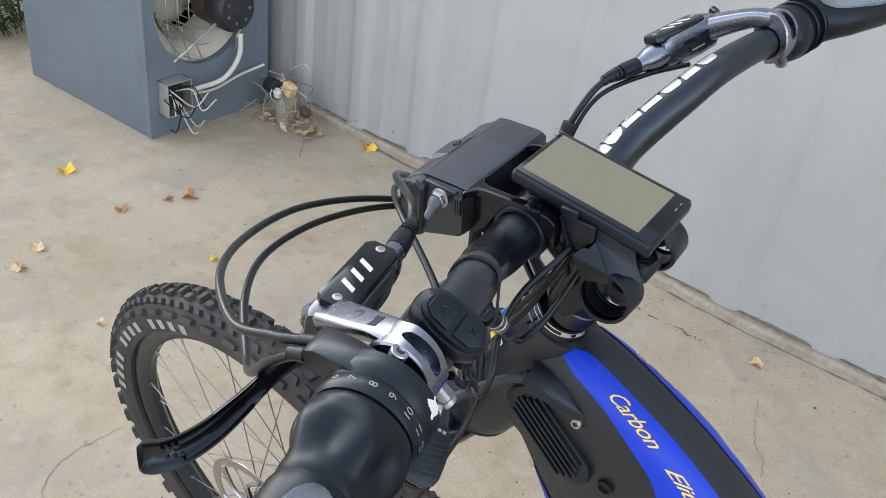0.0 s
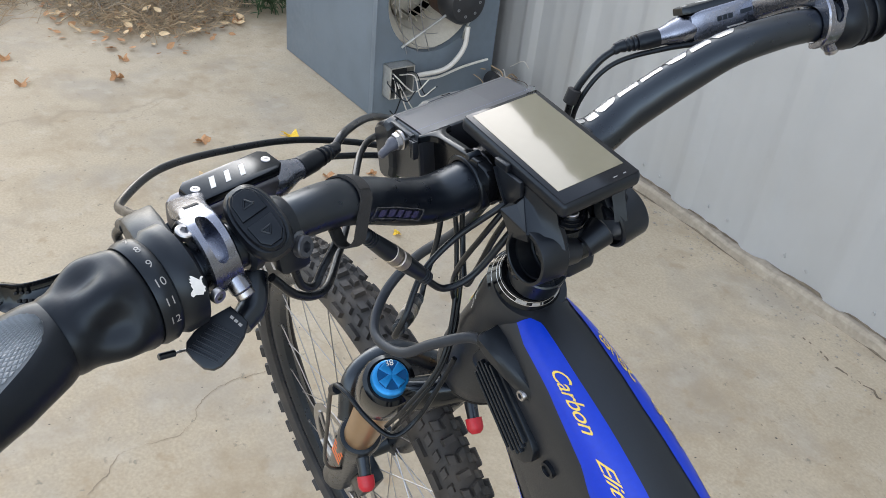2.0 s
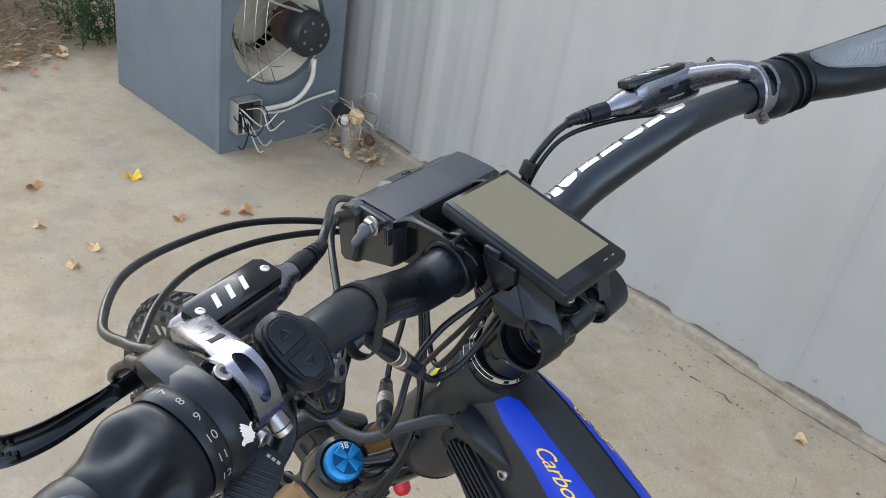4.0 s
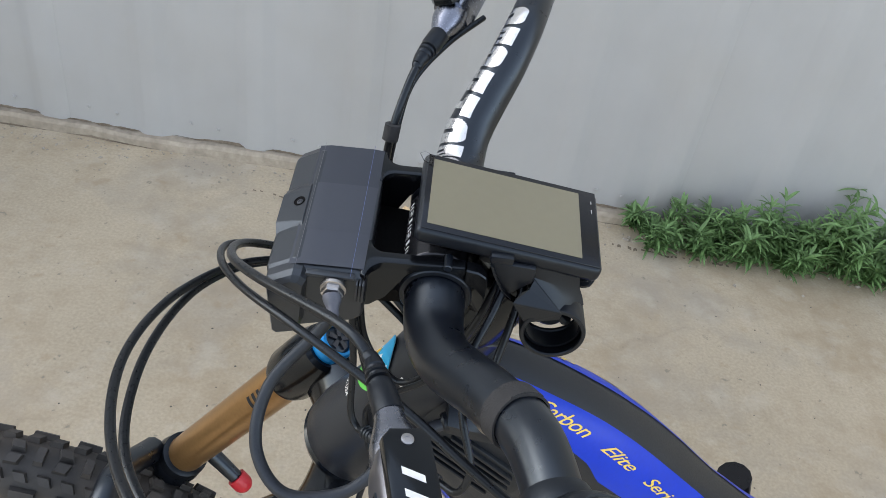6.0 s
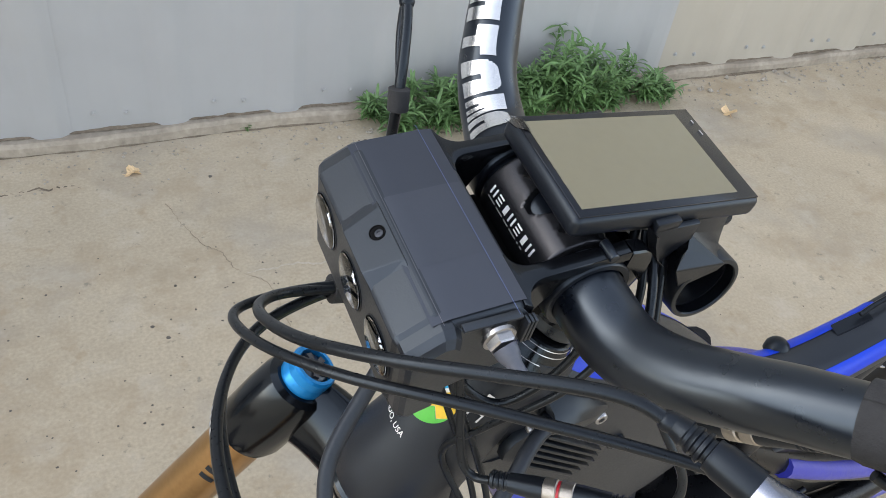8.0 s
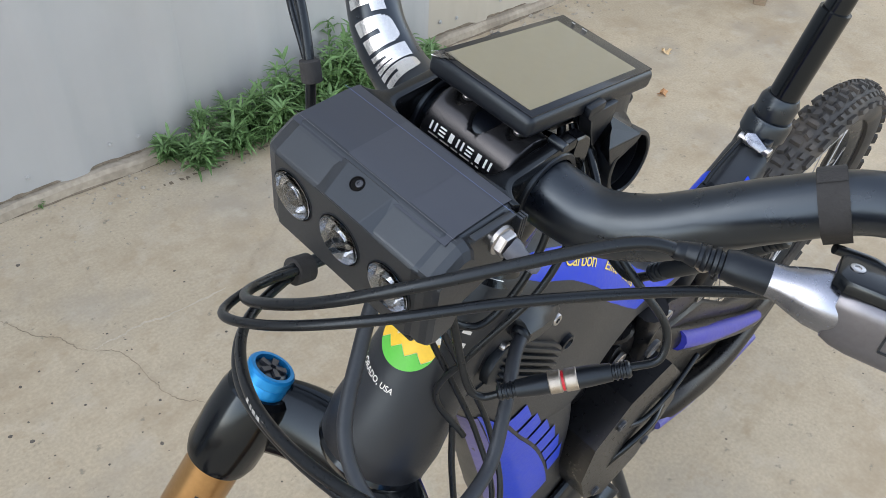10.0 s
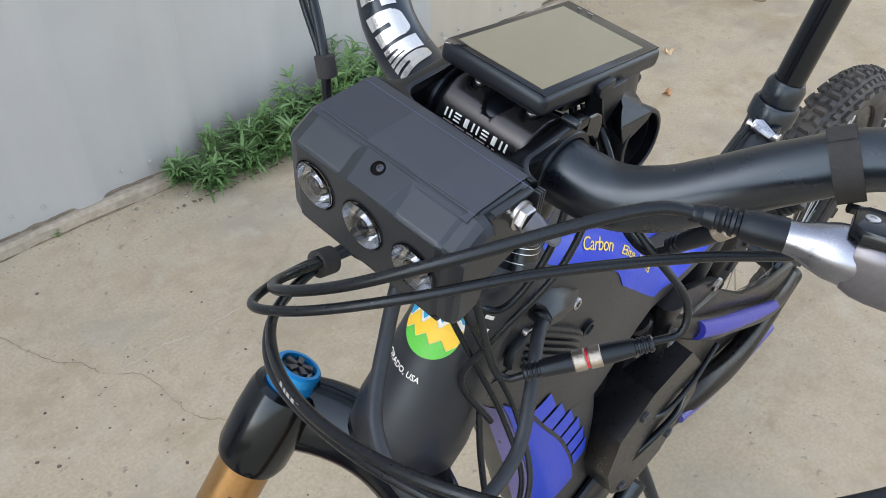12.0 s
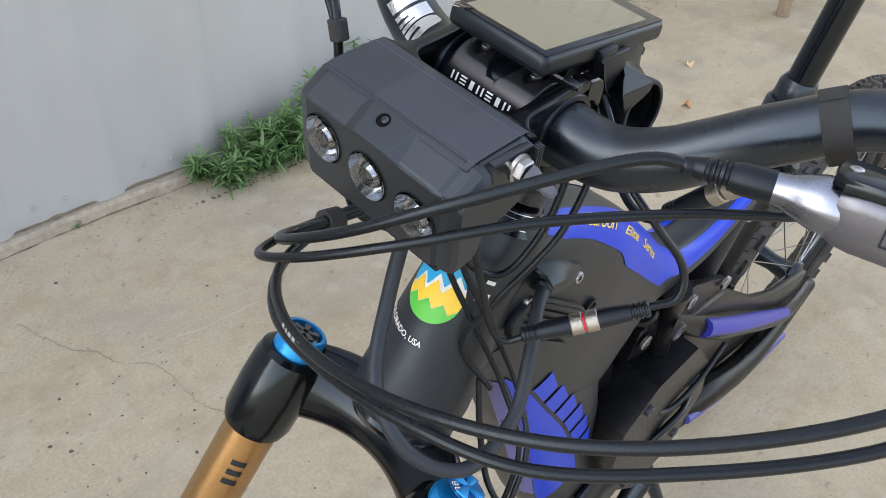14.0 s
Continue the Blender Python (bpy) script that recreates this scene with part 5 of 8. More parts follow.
part("rubber_bump", lathe((0.038, -0.360, -0.313), (0.042, -0.360, -0.302), [(0, 0.012), (0.006, 0.0105), (0.010, 0.007), (0.0115, 0.003)], 24), RUBBER, bike)

# fork: crown, bronze upper tubes, lowers
CAPL, CAPR = V3(-0.0695, 0.077, -0.2135), V3(0.0785, 0.0765, -0.2105)
for cap, sx in ((CAPL, -1), (CAPR, 1)):
    foot = AXLE + V3(0.058 * sx, -0.022, 0.012)
    d = (foot - cap).normalized()
    n = (foot - cap).length
    crown = lathe(cap + d * 0.004, cap + d * 0.068, [(0, 0.0185), (0.003, 0.0222), (0.010, 0.0238), (0.03, 0.0248), (0.056, 0.0245), (0.064, 0.0222)], 36)
    part("crown_leg", crown, GLOSSBLACK, bike, "glossy black fork crown leg")
    rk_ = 0.0160 if sx < 0 else 0.0160
    top = part("top_cap", lathe(cap + d * 0.006, cap - d * 0.006, [(0, rk_), (0.006, rk_), (0.010, rk_ - 0.001), (0.012, rk_ - 0.004)], 36), CAPBLUE, bike, "blue anodised fork top cap")
    if sx < 0:
        m = facing(cap - d * 0.0125, (1, -0.35, 0), -d)
        for k in range(4):
            part("lug", prism([(-0.0015, 0), (0.0015, 0), (0.0040, 0.0112), (-0.0040, 0.0112)], 0.0022, m @ Matrix.Rotation(math.pi / 2 * k + 0.6, 4, "Z"), 0.0005), CAPBLUE, top)
        # darkened disc under the lugs: groove shade put into the colour
        part("cap_recess_shade", cyl(m @ V3(0, 0, -0.0002), m @ V3(0, 0, 0.0004), 0.0122, None, 32), CAPSHADE, top)
        t = text_bm("38", 0.0072)
        bmesh.ops.transform(t, matrix=m @ Matrix.Translation((-0.004, 0.0075, 0.0022)), verts=t.verts)
        part("lettering", t, WHITE, top)
    else:
        part("dial_ring", lathe(cap - d * 0.003, cap - d * 0.0115, [(0, 0.0150), (0.001, 0.0160), (0.007, 0.0160), (0.0085, 0.0146), (0.0085, 0.0122), (0.004, 0.0118)], 40), CAPBLUE, top, "blue damping dial ring")
        part("dial_centre", lathe(cap - d * 0.003, cap - d * 0.0095, [(0, 0.0116), (0.005, 0.0116), (0.0065, 0.0095), (0.0065, 0.003)], 30), BLACK, top)
        m = facing(cap - d * 0.0095, (1, 0, 0), -d)
        for k in range(5):
            part("lug", prism([(-0.0015, 0.002), (0.0015, 0.002), (0.0022, 0.0092), (-0.0022, 0.0092)], 0.0022, m @ Matrix.Rotation(2 * math.pi / 5 * k, 4, "Z")), GUNMETAL, top)
    part("upper_tube", cyl(cap + d * 0.06, cap + d * 0.37, 0.019, None, 32), GOLD, bike, "bronze coated fork tube")
    seal = cap + d * 0.285
    part("dust_seal", lathe(seal - d * 0.008, seal + d * 0.006, [(0, 0.0205), (0.002, 0.0235), (0.012, 0.0245), (0.014, 0.023)], 32), RUBBER, bike)
    part("lower_leg", lathe(seal, foot + d * 0.02, [(0, 0.0235), (0.01, 0.0255), (0.06, 0.024), ((foot - seal).length - 0.03, 0.022), ((foot - seal).length, 0.026), ((foot - seal).length + 0.02, 0.02)], 32), BLACK, bike)
    side = V3(-1, 0, 0.0) if sx < 0 else V3(1, 0, 0)
    bm = bmesh.new()
    for k in range(4):
        s0 = 0.035 + 0.022 * k
        q = []
        for ss, aa in ((s0, 60), (s0, 110), (s0 + 0.014, 110), (s0 + 0.014, 60)):
            q.append(bm.verts.new(on_tube(seal, foot, ss, aa * (1 if sx < 0 else -1), 0.0262)))
        bm.faces.new(q)
    part("leg_decal", bm, ORANGE, bike, "orange print on the lower leg")
    rc_ = V3(-0.055, 0.192, -0.502) if sx < 0 else V3(0.074, 0.159, -0.459)
    ax_ = seal + d * ((rc_ - seal).dot(d) - 0.01)
    st_ = (rc_ - ax_).normalized()
    part("cap_boss", cyl(ax_, rc_ - st_ * 0.008, 0.0085, 0.0070, 16), BLACK, bike)
    part("leg_cap", lathe(rc_ - st_ * 0.010, rc_ + st_ * 0.008, [(0, 0.0098), (0.011, 0.0098), (0.0145, 0.0085), (0.018, 0.005)], 18), RED, bike, "red rubber bleed cap")
    # print on the bronze tube
    bm = bmesh.new()
    for k in range(3):
        rows_ = [[bm.verts.new(on_tube(cap, foot, ss, 34 + 4 * j, 0.0193)) for ss in (0.090 + 0.0085 * k, 0.0945 + 0.0085 * k)] for j in range(9)]
        for p_, q_ in zip(rows_, rows_[1:]):
            bm.faces.new((p_[0], p_[1], q_[1], q_[0]))
    part("printed_mark", bm, BLACK, bike)
cr = []
for i in range(21):
    t = i / 20
    c = CAPL.lerp(CAPR, t) + (AX * 0.03) + V3(0, -0.034 * math.sin(math.pi * t) ** 0.7, 0.0)
    hh = 0.030 - 0.006 * math.sin(math.pi * t)
    cr.append([c + V3(0, 0.0185 * math.cos(2 * math.pi * j / 20), 0) + AX * (hh * math.sin(2 * math.pi * j / 20)) for j in range(20)])
part("fork_crown", loft(cr), GLOSSBLACK, bike, "glossy black forged fork crown")
part("crown_race", lathe(HEAD_LOW - AX * 0.002, HEAD_LOW + AX * 0.014, [(0, 0.034), (0.006, 0.036), (0.012, 0.033), (0.016, 0.028)], 36), GLOSSBLACK, bike)
part("fork_arch", sweep([CAPL.lerp(AXLE + V3(-0.058, 0, 0), 0.42) + V3(0, 0.022, 0), V3(-0.02, 0.262, -0.405), V3(0.035, 0.265, -0.40), CAPR.lerp(AXLE + V3(0.058, 0, 0), 0.42) + V3(0, 0.028, 0)], 0.013, 12, 8), BLACK, bike)


def build_wheel(name, c, disc):
    w = thing(name, "", "")
    for k in ("label", "category"):
        if k in w:
            del w[k]
    w.parent = bike
    w.location = c
    # carcass
    prof = []
    for i in range(20):
        a = math.pi * (-0.22 + 1.44 * i / 19)
        prof.append((0.031 * math.cos(a), 0.334 + 0.031 * math.sin(a) * 1.05))
    n = 96
    rings = [[V3(x, q * math.cos(2 * math.pi * i / n), q * math.sin(2 * math.pi * i / n)) for x, q in prof] for i in range(n)]
    part("tyre", loft(rings, False, True), TYRE, w, "dusty black knobbly tyre")
    # knobs
    verts, faces = [], []

    def knob(ang, x, q, wx, wt, h, tilt, skew):
        base = len(verts)
        for lev, sh in ((0, 1.0), (h, 0.82)):
            for sx, st in ((-1, -1), (1, -1), (1, 1), (-1, 1)):
                lx, lt = sx * wx * sh, st * wt * sh + skew * sx
                px = x + lx * math.cos(tilt) + lev * math.sin(tilt)
                pq = q - lx * math.sin(tilt) + lev * math.cos(tilt)
                a = ang + lt / q
                verts.append((px, pq * math.cos(a), pq * math.sin(a)))
        for f_ in ((4, 5, 6, 7), (0, 1, 5, 4), (1, 2, 6, 5), (2, 3, 7, 6), (3, 0, 4, 7)):
            faces.append([base + k for k in f_])

    m_ = 104
    for i in range(m_):
        a = 2 * math.pi * i / m_
        h_ = math.pi / m_
        if i % 2:
            knob(a, -0.0062, 0.3655, 0.0052, 0.0068, 0.0066, -0.2, 0.0015)
            knob(a, 0.0062, 0.3655, 0.0052, 0.0068, 0.0066, 0.2, -0.0015)
        else:
            knob(a, 0.0, 0.3665, 0.0092, 0.0046, 0.0066, 0, 0)
        for sx in (-1, 1):
            knob(a + h_, sx * 0.0178, 0.3585, 0.0046, 0.0062, 0.0072, sx * 0.62, 0.002 * sx)
            knob(a + (h_ if i % 2 else 0), sx * 0.0268, 0.3475, 0.0042, 0.0070, 0.0078, sx * 1.0, 0)
    me = bpy.data.meshes.new("tread")
    me.from_pydata(verts, [], faces)
    me.materials.append(TYRE)
    ob = new("tread", me)
    ob.parent = w
    # rim with its hook and inner wall
    rp = [(-0.0165, 0.318), (-0.0175, 0.309), (-0.014, 0.298), (-0.006, 0.289), (0.006, 0.289), (0.014, 0.298), (0.0175, 0.309), (0.0165, 0.318), (0, 0.311)]
    rings = [[V3(x, q * math.cos(2 * math.pi * i / n), q * math.sin(2 * math.pi * i / n)) for x, q in rp] for i in range(n)]
    part("rim", loft(rings, False, True), BLACK, w, "black rim")
    part("hub", lathe((-0.05, 0, 0), (0.05, 0, 0), [(0, 0.012), (0.004, 0.028), (0.012, 0.030), (0.018, 0.02), (0.05, 0.016), (0.082, 0.02), (0.088, 0.03), (0.096, 0.028), (0.1, 0.012)], 28), BLACK, w)
    for i in range(32):
        sx = -1 if i % 2 else 1
        a = 2 * math.pi * i / 32
        b = a + (0.55 if (i // 2) % 2 else -0.55)
        p = V3(sx * 0.037, 0.028 * math.cos(b), 0.028 * math.sin(b))
        q = V3(sx * 0.004, 0.291 * math.cos(a), 0.291 * math.sin(a))
        part("spoke", bm_join(cyl(p, q, 0.001, None, 5), cyl(q.lerp(p, 0.045), q, 0.0018, None, 6)), STEEL, w)
    # sidewall bars in place of lettering
    for i in range(14):
        a = 0.12 + 0.085 * i
        if i in (4, 9):
            continue
        bm = bmesh.new()
        vs = []
        for q, aa in ((0.322, a), (0.338, a + 0.008), (0.338, a + 0.050), (0.322, a + 0.042)):
            xo = -0.0318 if q > 0.33 else -0.0309
            vs.append(bm.verts.new((xo, q * math.cos(aa), q * math.sin(aa))))
        bm.faces.new(vs)
        part("sidewall_print", bm, GREYPRINT, w)
    if disc:
        x = -0.040
        part("rotor_band", lathe((x, 0, 0), (x + 0.0018, 0, 0), [(0, 0.086), (0, 0.101), (0.0018, 0.101), (0.0018, 0.086), (0, 0.086)], 60, False), STEEL, w, "drilled steel brake rotor")
        for i in range(6):
            a = 2 * math.pi * i / 6
            part("rotor_arm", sweep([(x, 0.022 * math.cos(a), 0.022 * math.sin(a)), (x, 0.055 * math.cos(a + 0.25), 0.055 * math.sin(a + 0.25)), (x, 0.088 * math.cos(a + 0.7), 0.088 * math.sin(a + 0.7))], 0.0035, 6, 5), STEEL, w)
    return w


build_wheel("front_wheel", AXLE, True)
build_wheel("rear_wheel", REAR, False)
part("caliper", box(AXLE + V3(-0.045, -0.085, 0.065), (0.035, 0.045, 0.07), 0.008, Matrix.Rotation(0.5, 4, "X")), BLACK, bike)
part("caliper_hose", sweep([AXLE + V3(-0.06, -0.09, 0.10), V3(-0.080, 0.24, -0.50), V3(-0.100, 0.155, -0.32), V3(-0.107, 0.112, -0.232), V3(-0.106, 0.088, -0.216), V3(-0.101, 0.062, -0.228), V3(-0.088, 0.046, -0.243), V3(-0.066, 0.042, -0.232), V3(-0.048, 0.036, -0.200), V3(-0.036, 0.030, -0.17)], 0.0021, 10, 8), CABLE, bike)
part("hose_clip", lathe((-0.107, 0.100, -0.222), (-0.108, 0.108, -0.230), [(0, 0.005), (0.011, 0.005)], 10), RUBBER, bike)
# kickstand so that the leaning bicycle stands
part("kickstand", sweep([BB + V3(-0.06, -0.05, -0.02), BB + V3(-0.13, -0.09, -0.18), BB + V3(-0.17, -0.11, -0.315)], [(0, 0.011), (1, 0.008)], 12, 6), BLACK, bike)

# ---- handlebar and stem ----
BAR = [V3(0, 0.010, 0.004), V3(0.033, 0.010, 0.003), V3(0.062, 0.004, 0.0035), V3(0.084, 0.0005, 0.0145), V3(0.101, -0.007, 0.0268), V3(0.122, -0.0175, 0.0420), V3(0.150, -0.0275, 0.0553), V3(0.19, -0.037, 0.0600),
       V3(0.224, -0.045, 0.060), V3(0.26, -0.053, 0.062), V3(0.33, -0.070, 0.066), V3(0.395, -0.086, 0.070)]
BARL = [V3(0, 0.010, 0.004), V3(-0.033, 0.010, 0.0035), V3(-0.062, 0.0085, 0.0042), V3(-0.084, 0.0034, 0.0140), V3(-0.101, -0.0050, 0.0262), V3(-0.122, -0.0168, 0.0424), V3(-0.150, -0.0305, 0.0590), V3(-0.19, -0.0395, 0.0648),
        V3(-0.224, -0.045, 0.0648), V3(-0.26, -0.053, 0.0665), V3(-0.33, -0.070, 0.0698), V3(-0.395, -0.086, 0.073)]
full = [p for p in BARL[::-1]] + BAR[1:]


def bar_rad(x):
    return float(np.interp(abs(x), [0, 0.040, 0.055, 0.075, 0.10, 0.13, 0.16, 0.19, 0.4], [0.0159, 0.0159, 0.0155, 0.0145, 0.0136, 0.0127, 0.0118, 0.0112, 0.0111]))


def bar_at(x):
    """Centre, direction (outwards) and local frame of the bar at the given x."""
    xs = [p.x for p in full]
    k = np.interp(x, xs, range(len(xs)))
    i = min(int(k), len(full) - 2)
    t = k - i
    p = [full[min(max(i + d, 0), len(full) - 1)] for d in (-1, 0, 1, 2)]
    c = 0.5 * (2 * p[1] + (p[2] - p[0]) * t + (2 * p[0] - 5 * p[1] + 4 * p[2] - p[3]) * t * t + (3 * p[1] - p[0] - 3 * p[2] + p[3]) * t**3)
    d = 0.5 * ((p[2] - p[0]) + (2 * p[0] - 5 * p[1] + 4 * p[2] - p[3]) * 2 * t + (3 * p[1] - p[0] - 3 * p[2] + p[3]) * 3 * t * t)
    return c, d.normalized() * (1 if x >= 0 else -1)


def round_bar(x, ang, rad):
    """A point round the bar at x: ang 0 is up, 90 ahead, -90 to the rider."""
    c, d = bar_at(x)
    up = V3(0, 0, 1)
    up = (up - d * up.dot(d)).normalized()
    ahead = V3(0, 1, 0)
    ahead = (ahead - d * ahead.dot(d) - up * ahead.dot(up)).normalized()
    return c + (up * math.cos(radians(ang)) + ahead * math.sin(radians(ang))) * rad


def sleeve(x0, x1, rads, seg=36, step=None):
    """A solid of revolution on the bar. rads: (share, radius)."""
    n = step or max(4, int(abs(x1 - x0) / 0.004))
    rings = []
    for i in range(n + 1):
        t = i / n
        q = float(np.interp(t, [k[0] for k in rads], [k[1] for k in rads]))
        rings.append([round_bar(x0 + (x1 - x0) * t, 360 * j / seg, q) for j in range(seg)])
    return loft(rings)


rings = [[round_bar(-0.395 + 0.79 * i / 180 + 1e-5, 360 * j / 32, bar_rad(-0.395 + 0.79 * i / 180)) for j in range(32)] for i in range(181)]
part("handlebar", loft(rings), BLACK, bike, "satin black riser handlebar")

# bold block print on the right half and a small mark on the left half, as plain shapes
def bar_print(name, blocks, rad_of, mat, label):
    bm = bmesh.new()
    for x0, x1, a0, a1 in blocks:
        rows = []
        for i in range(7):
            x = x0 + (x1 - x0) * i / 6
            rows.append([bm.verts.new(round_bar(x, a0 + (a1 - a0) * j / 8, rad_of(x))) for j in range(9)])
        for a, b in zip(rows, rows[1:]):
            for j in range(8):
                bm.faces.new((a[j], a[j + 1], b[j + 1], b[j]))
    return part(name, bm, mat, bike, label)


FOIL = material("silver_foil_print", (0.72, 0.73, 0.74), 0.22, 0.9, 0.05, 60)
DIMPRINT = material("dim_grey_print", (0.07, 0.072, 0.08), 0.45, 0.0, 0.1, 60)
DIMVIOLET = material("dim_violet_print", (0.035, 0.033, 0.085), 0.45, 0.0, 0.1, 60)
blocks = []
x = 0.0475
# each block: width, slots (from, to, share of the height left standing), how far its rider-side corners are rounded
for w_, slots, rnd_ in ((0.0125, ((0.42, 0.60, 0.55),), 1), (0.0125, ((0.30, 0.42, 0.5), (0.62, 0.74, 0.62)), 0), (0.0145, ((0.44, 0.58, 0.45),), 1), (0.0125, ((0.0, 0.30, 0.40), (0.66, 1.0, 0.55)), 0), (0.0130, ((0.45, 0.62, 0.42),), 0), (0.0130, ((0.40, 0.55, 0.55),), 1), (0.0120, ((0.26, 0.40, 0.5), (0.62, 0.76, 0.5)), 0), (0.0130, ((0.42, 0.58, 0.55),), 1)):
    n_ = 20
    w_ *= 0.90
    for i in range(n_):
        q0, q1 = i / n_, (i + 1) / n_
        qm = (q0 + q1) / 2
        edge_ = min(qm, 1 - qm) / 0.30
        low_ = -4 + (26 * (1 - math.sqrt(max(0.0, 1 - (1 - min(1, edge_)) ** 2))) if rnd_ else 0)
        high_ = 72
        for a_, b_, k_ in slots:
            if a_ <= qm <= b_:
                high_ = -4 + 76 * k_
        blocks.append((x + w_ * q0, x + w_ * q1, low_, high_))
    x += w_ + 0.0019
bar_print("bar_print", blocks, lambda q: bar_rad(q) + 0.0004, FOIL, "large silver block print")
bm_blocks = [(-0.1245 + 0.0072 * i, -0.1193 + 0.0072 * i, -116, -97) for i in range(5)]
edge_blocks = [(-0.1285, -0.0860, -122.5, -120), (-0.1285, -0.0860, -92.5, -90), (-0.1290, -0.1280, -122.5, -90), (-0.0865, -0.0855, -122.5, -90)]
bar_print("bar_mark_edge", edge_blocks, lambda q: bar_rad(q) + 0.0004, DIMPRINT, "thin dark grey outline")
bar_print("bar_mark", bm_blocks, lambda q: bar_rad(q) + 0.0004, DIMVIOLET, "small dark violet print")

# stem with a two-bolt face plate
FACEPLATE = material("brushed_black_anodised", (0.036, 0.037, 0.042), 0.24, 0.7, 0.15, 60, 0.00002, 600)
part("stem_body", sweep([V3(0, -0.030, -0.037), V3(0, -0.016, -0.018), V3(0, 0.0, -0.002)], [(0, 0.019), (0.5, 0.0175), (1, 0.020)], 24, 8), GLOSSBLACK, bike)
part("stem_clamp", lathe(V3(0, -0.036, -0.012) + V3(0, -0.001, 0.0), V3(0, -0.0165, -0.062), [(0, 0.0185), (0.002, 0.0205), (0.045, 0.0205), (0.053, 0.0195)], 32), GLOSSBLACK, bike)


def plate_rad(x, ang):
    """Radius of the face plate: scooped between the bolts, chamfered at its ends."""
    q = 0.0190 - 0.0016 * max(0.0, (abs(x) - 0.0248) / 0.0012)
    k = 1 - (x / 0.0078) ** 2 - ((ang - 98) / 52) ** 2
    q -= 0.0060 * min(1.0, max(0.0, k) * 4.0)
    for c in (-0.0155, 0.0155):
        k = 1 - ((x - c) / 0.0052) ** 2 - ((ang - 96) / 28) ** 2
        q -= 0.0024 * min(1.0, max(0.0, k) * 5.0)
    return q


rings = []
for i in range(66):
    x = -0.026 + 0.052 * i / 65
    rings.append([V3(x, 0.010 + plate_rad(x, 360 * j / 72) * math.cos(2 * math.pi * j / 72), 0.0042 + plate_rad(x, 360 * j / 72) * math.sin(2 * math.pi * j / 72)) for j in range(72)])
part("bar_clamp", loft(rings), FACEPLATE, bike, "polished black stem face plate")
for x in (-0.0155, 0.0155):
    # lug in near-black, so the shade round the sunk bolt is painted on
    part("bolt_lug", cyl((x, 0.0085, 0.015), (x, 0.0094, 0.0216), 0.0043, None, 20, 0.0006), WELL, bike)
    bolt((x, 0.0094, 0.0212), (0, 0.05, 1), 0.0029, STEEL, bike, 0.0018)


def plate_mark(x0, x1, a0, a1, mat):
    bm = bmesh.new()
    rows = []
    for i in range(5):
        a = radians(a0 + (a1 - a0) * i / 4)
        rows.append([bm.verts.new((x, 0.010 + 0.0193 * math.cos(a), 0.0042 + 0.0193 * math.sin(a))) for x in (x0, x1)])
    for p, q in zip(rows, rows[1:]):
        bm.faces.new((p[0], p[1], q[1], q[0]))
    return bm


# a line of thin upright and level strokes, and dashes of fine print below it
for i in range(7):
    x0 = 0.0198 - i * 0.00555
    if i % 3 == 0:
        strokes = [plate_mark(x0, x0 - 0.0011, 16.5, 29.0, WHITE), plate_mark(x0 - 0.0028, x0 - 0.0039, 16.5, 29.0, WHITE)]
    elif i % 3 == 1:
        strokes = [plate_mark(x0, x0 - 0.0039, a_, a_ + 2.5, WHITE) for a_ in (16.5, 21.5, 26.5)]
    else:
        strokes = [plate_mark(x0 - 0.0008, x0 - 0.0032, 16.5, 29.0, WHITE)]
    part("printed_mark", bm_join(*strokes), WHITE, bike)
for x0, x1 in ((0.0195, 0.0135), (0.0122, 0.0065), (0.0052, 0.0010), (-0.0002, -0.0060), (-0.0075, -0.0086), (-0.0100, -0.0118)):
    part("printed_mark", plate_mark(x0, x1, 10.6, 12.8, GREYPRINT), GREYPRINT, bike)

# ---- headlight on its two arms ----
SEAMGREY = material("grey_scored_edge", (0.16, 0.16, 0.17), 0.5, 0.0, 0.1, 60)
SEAMBLUE = material("blue_grey_print", (0.10, 0.14, 0.30), 0.5, 0.0, 0.1, 60)

TOGGLE = material("blue_grey_toggle_rubber", (0.085, 0.092, 0.115), 0.45, 0.0, 0.15, 80)


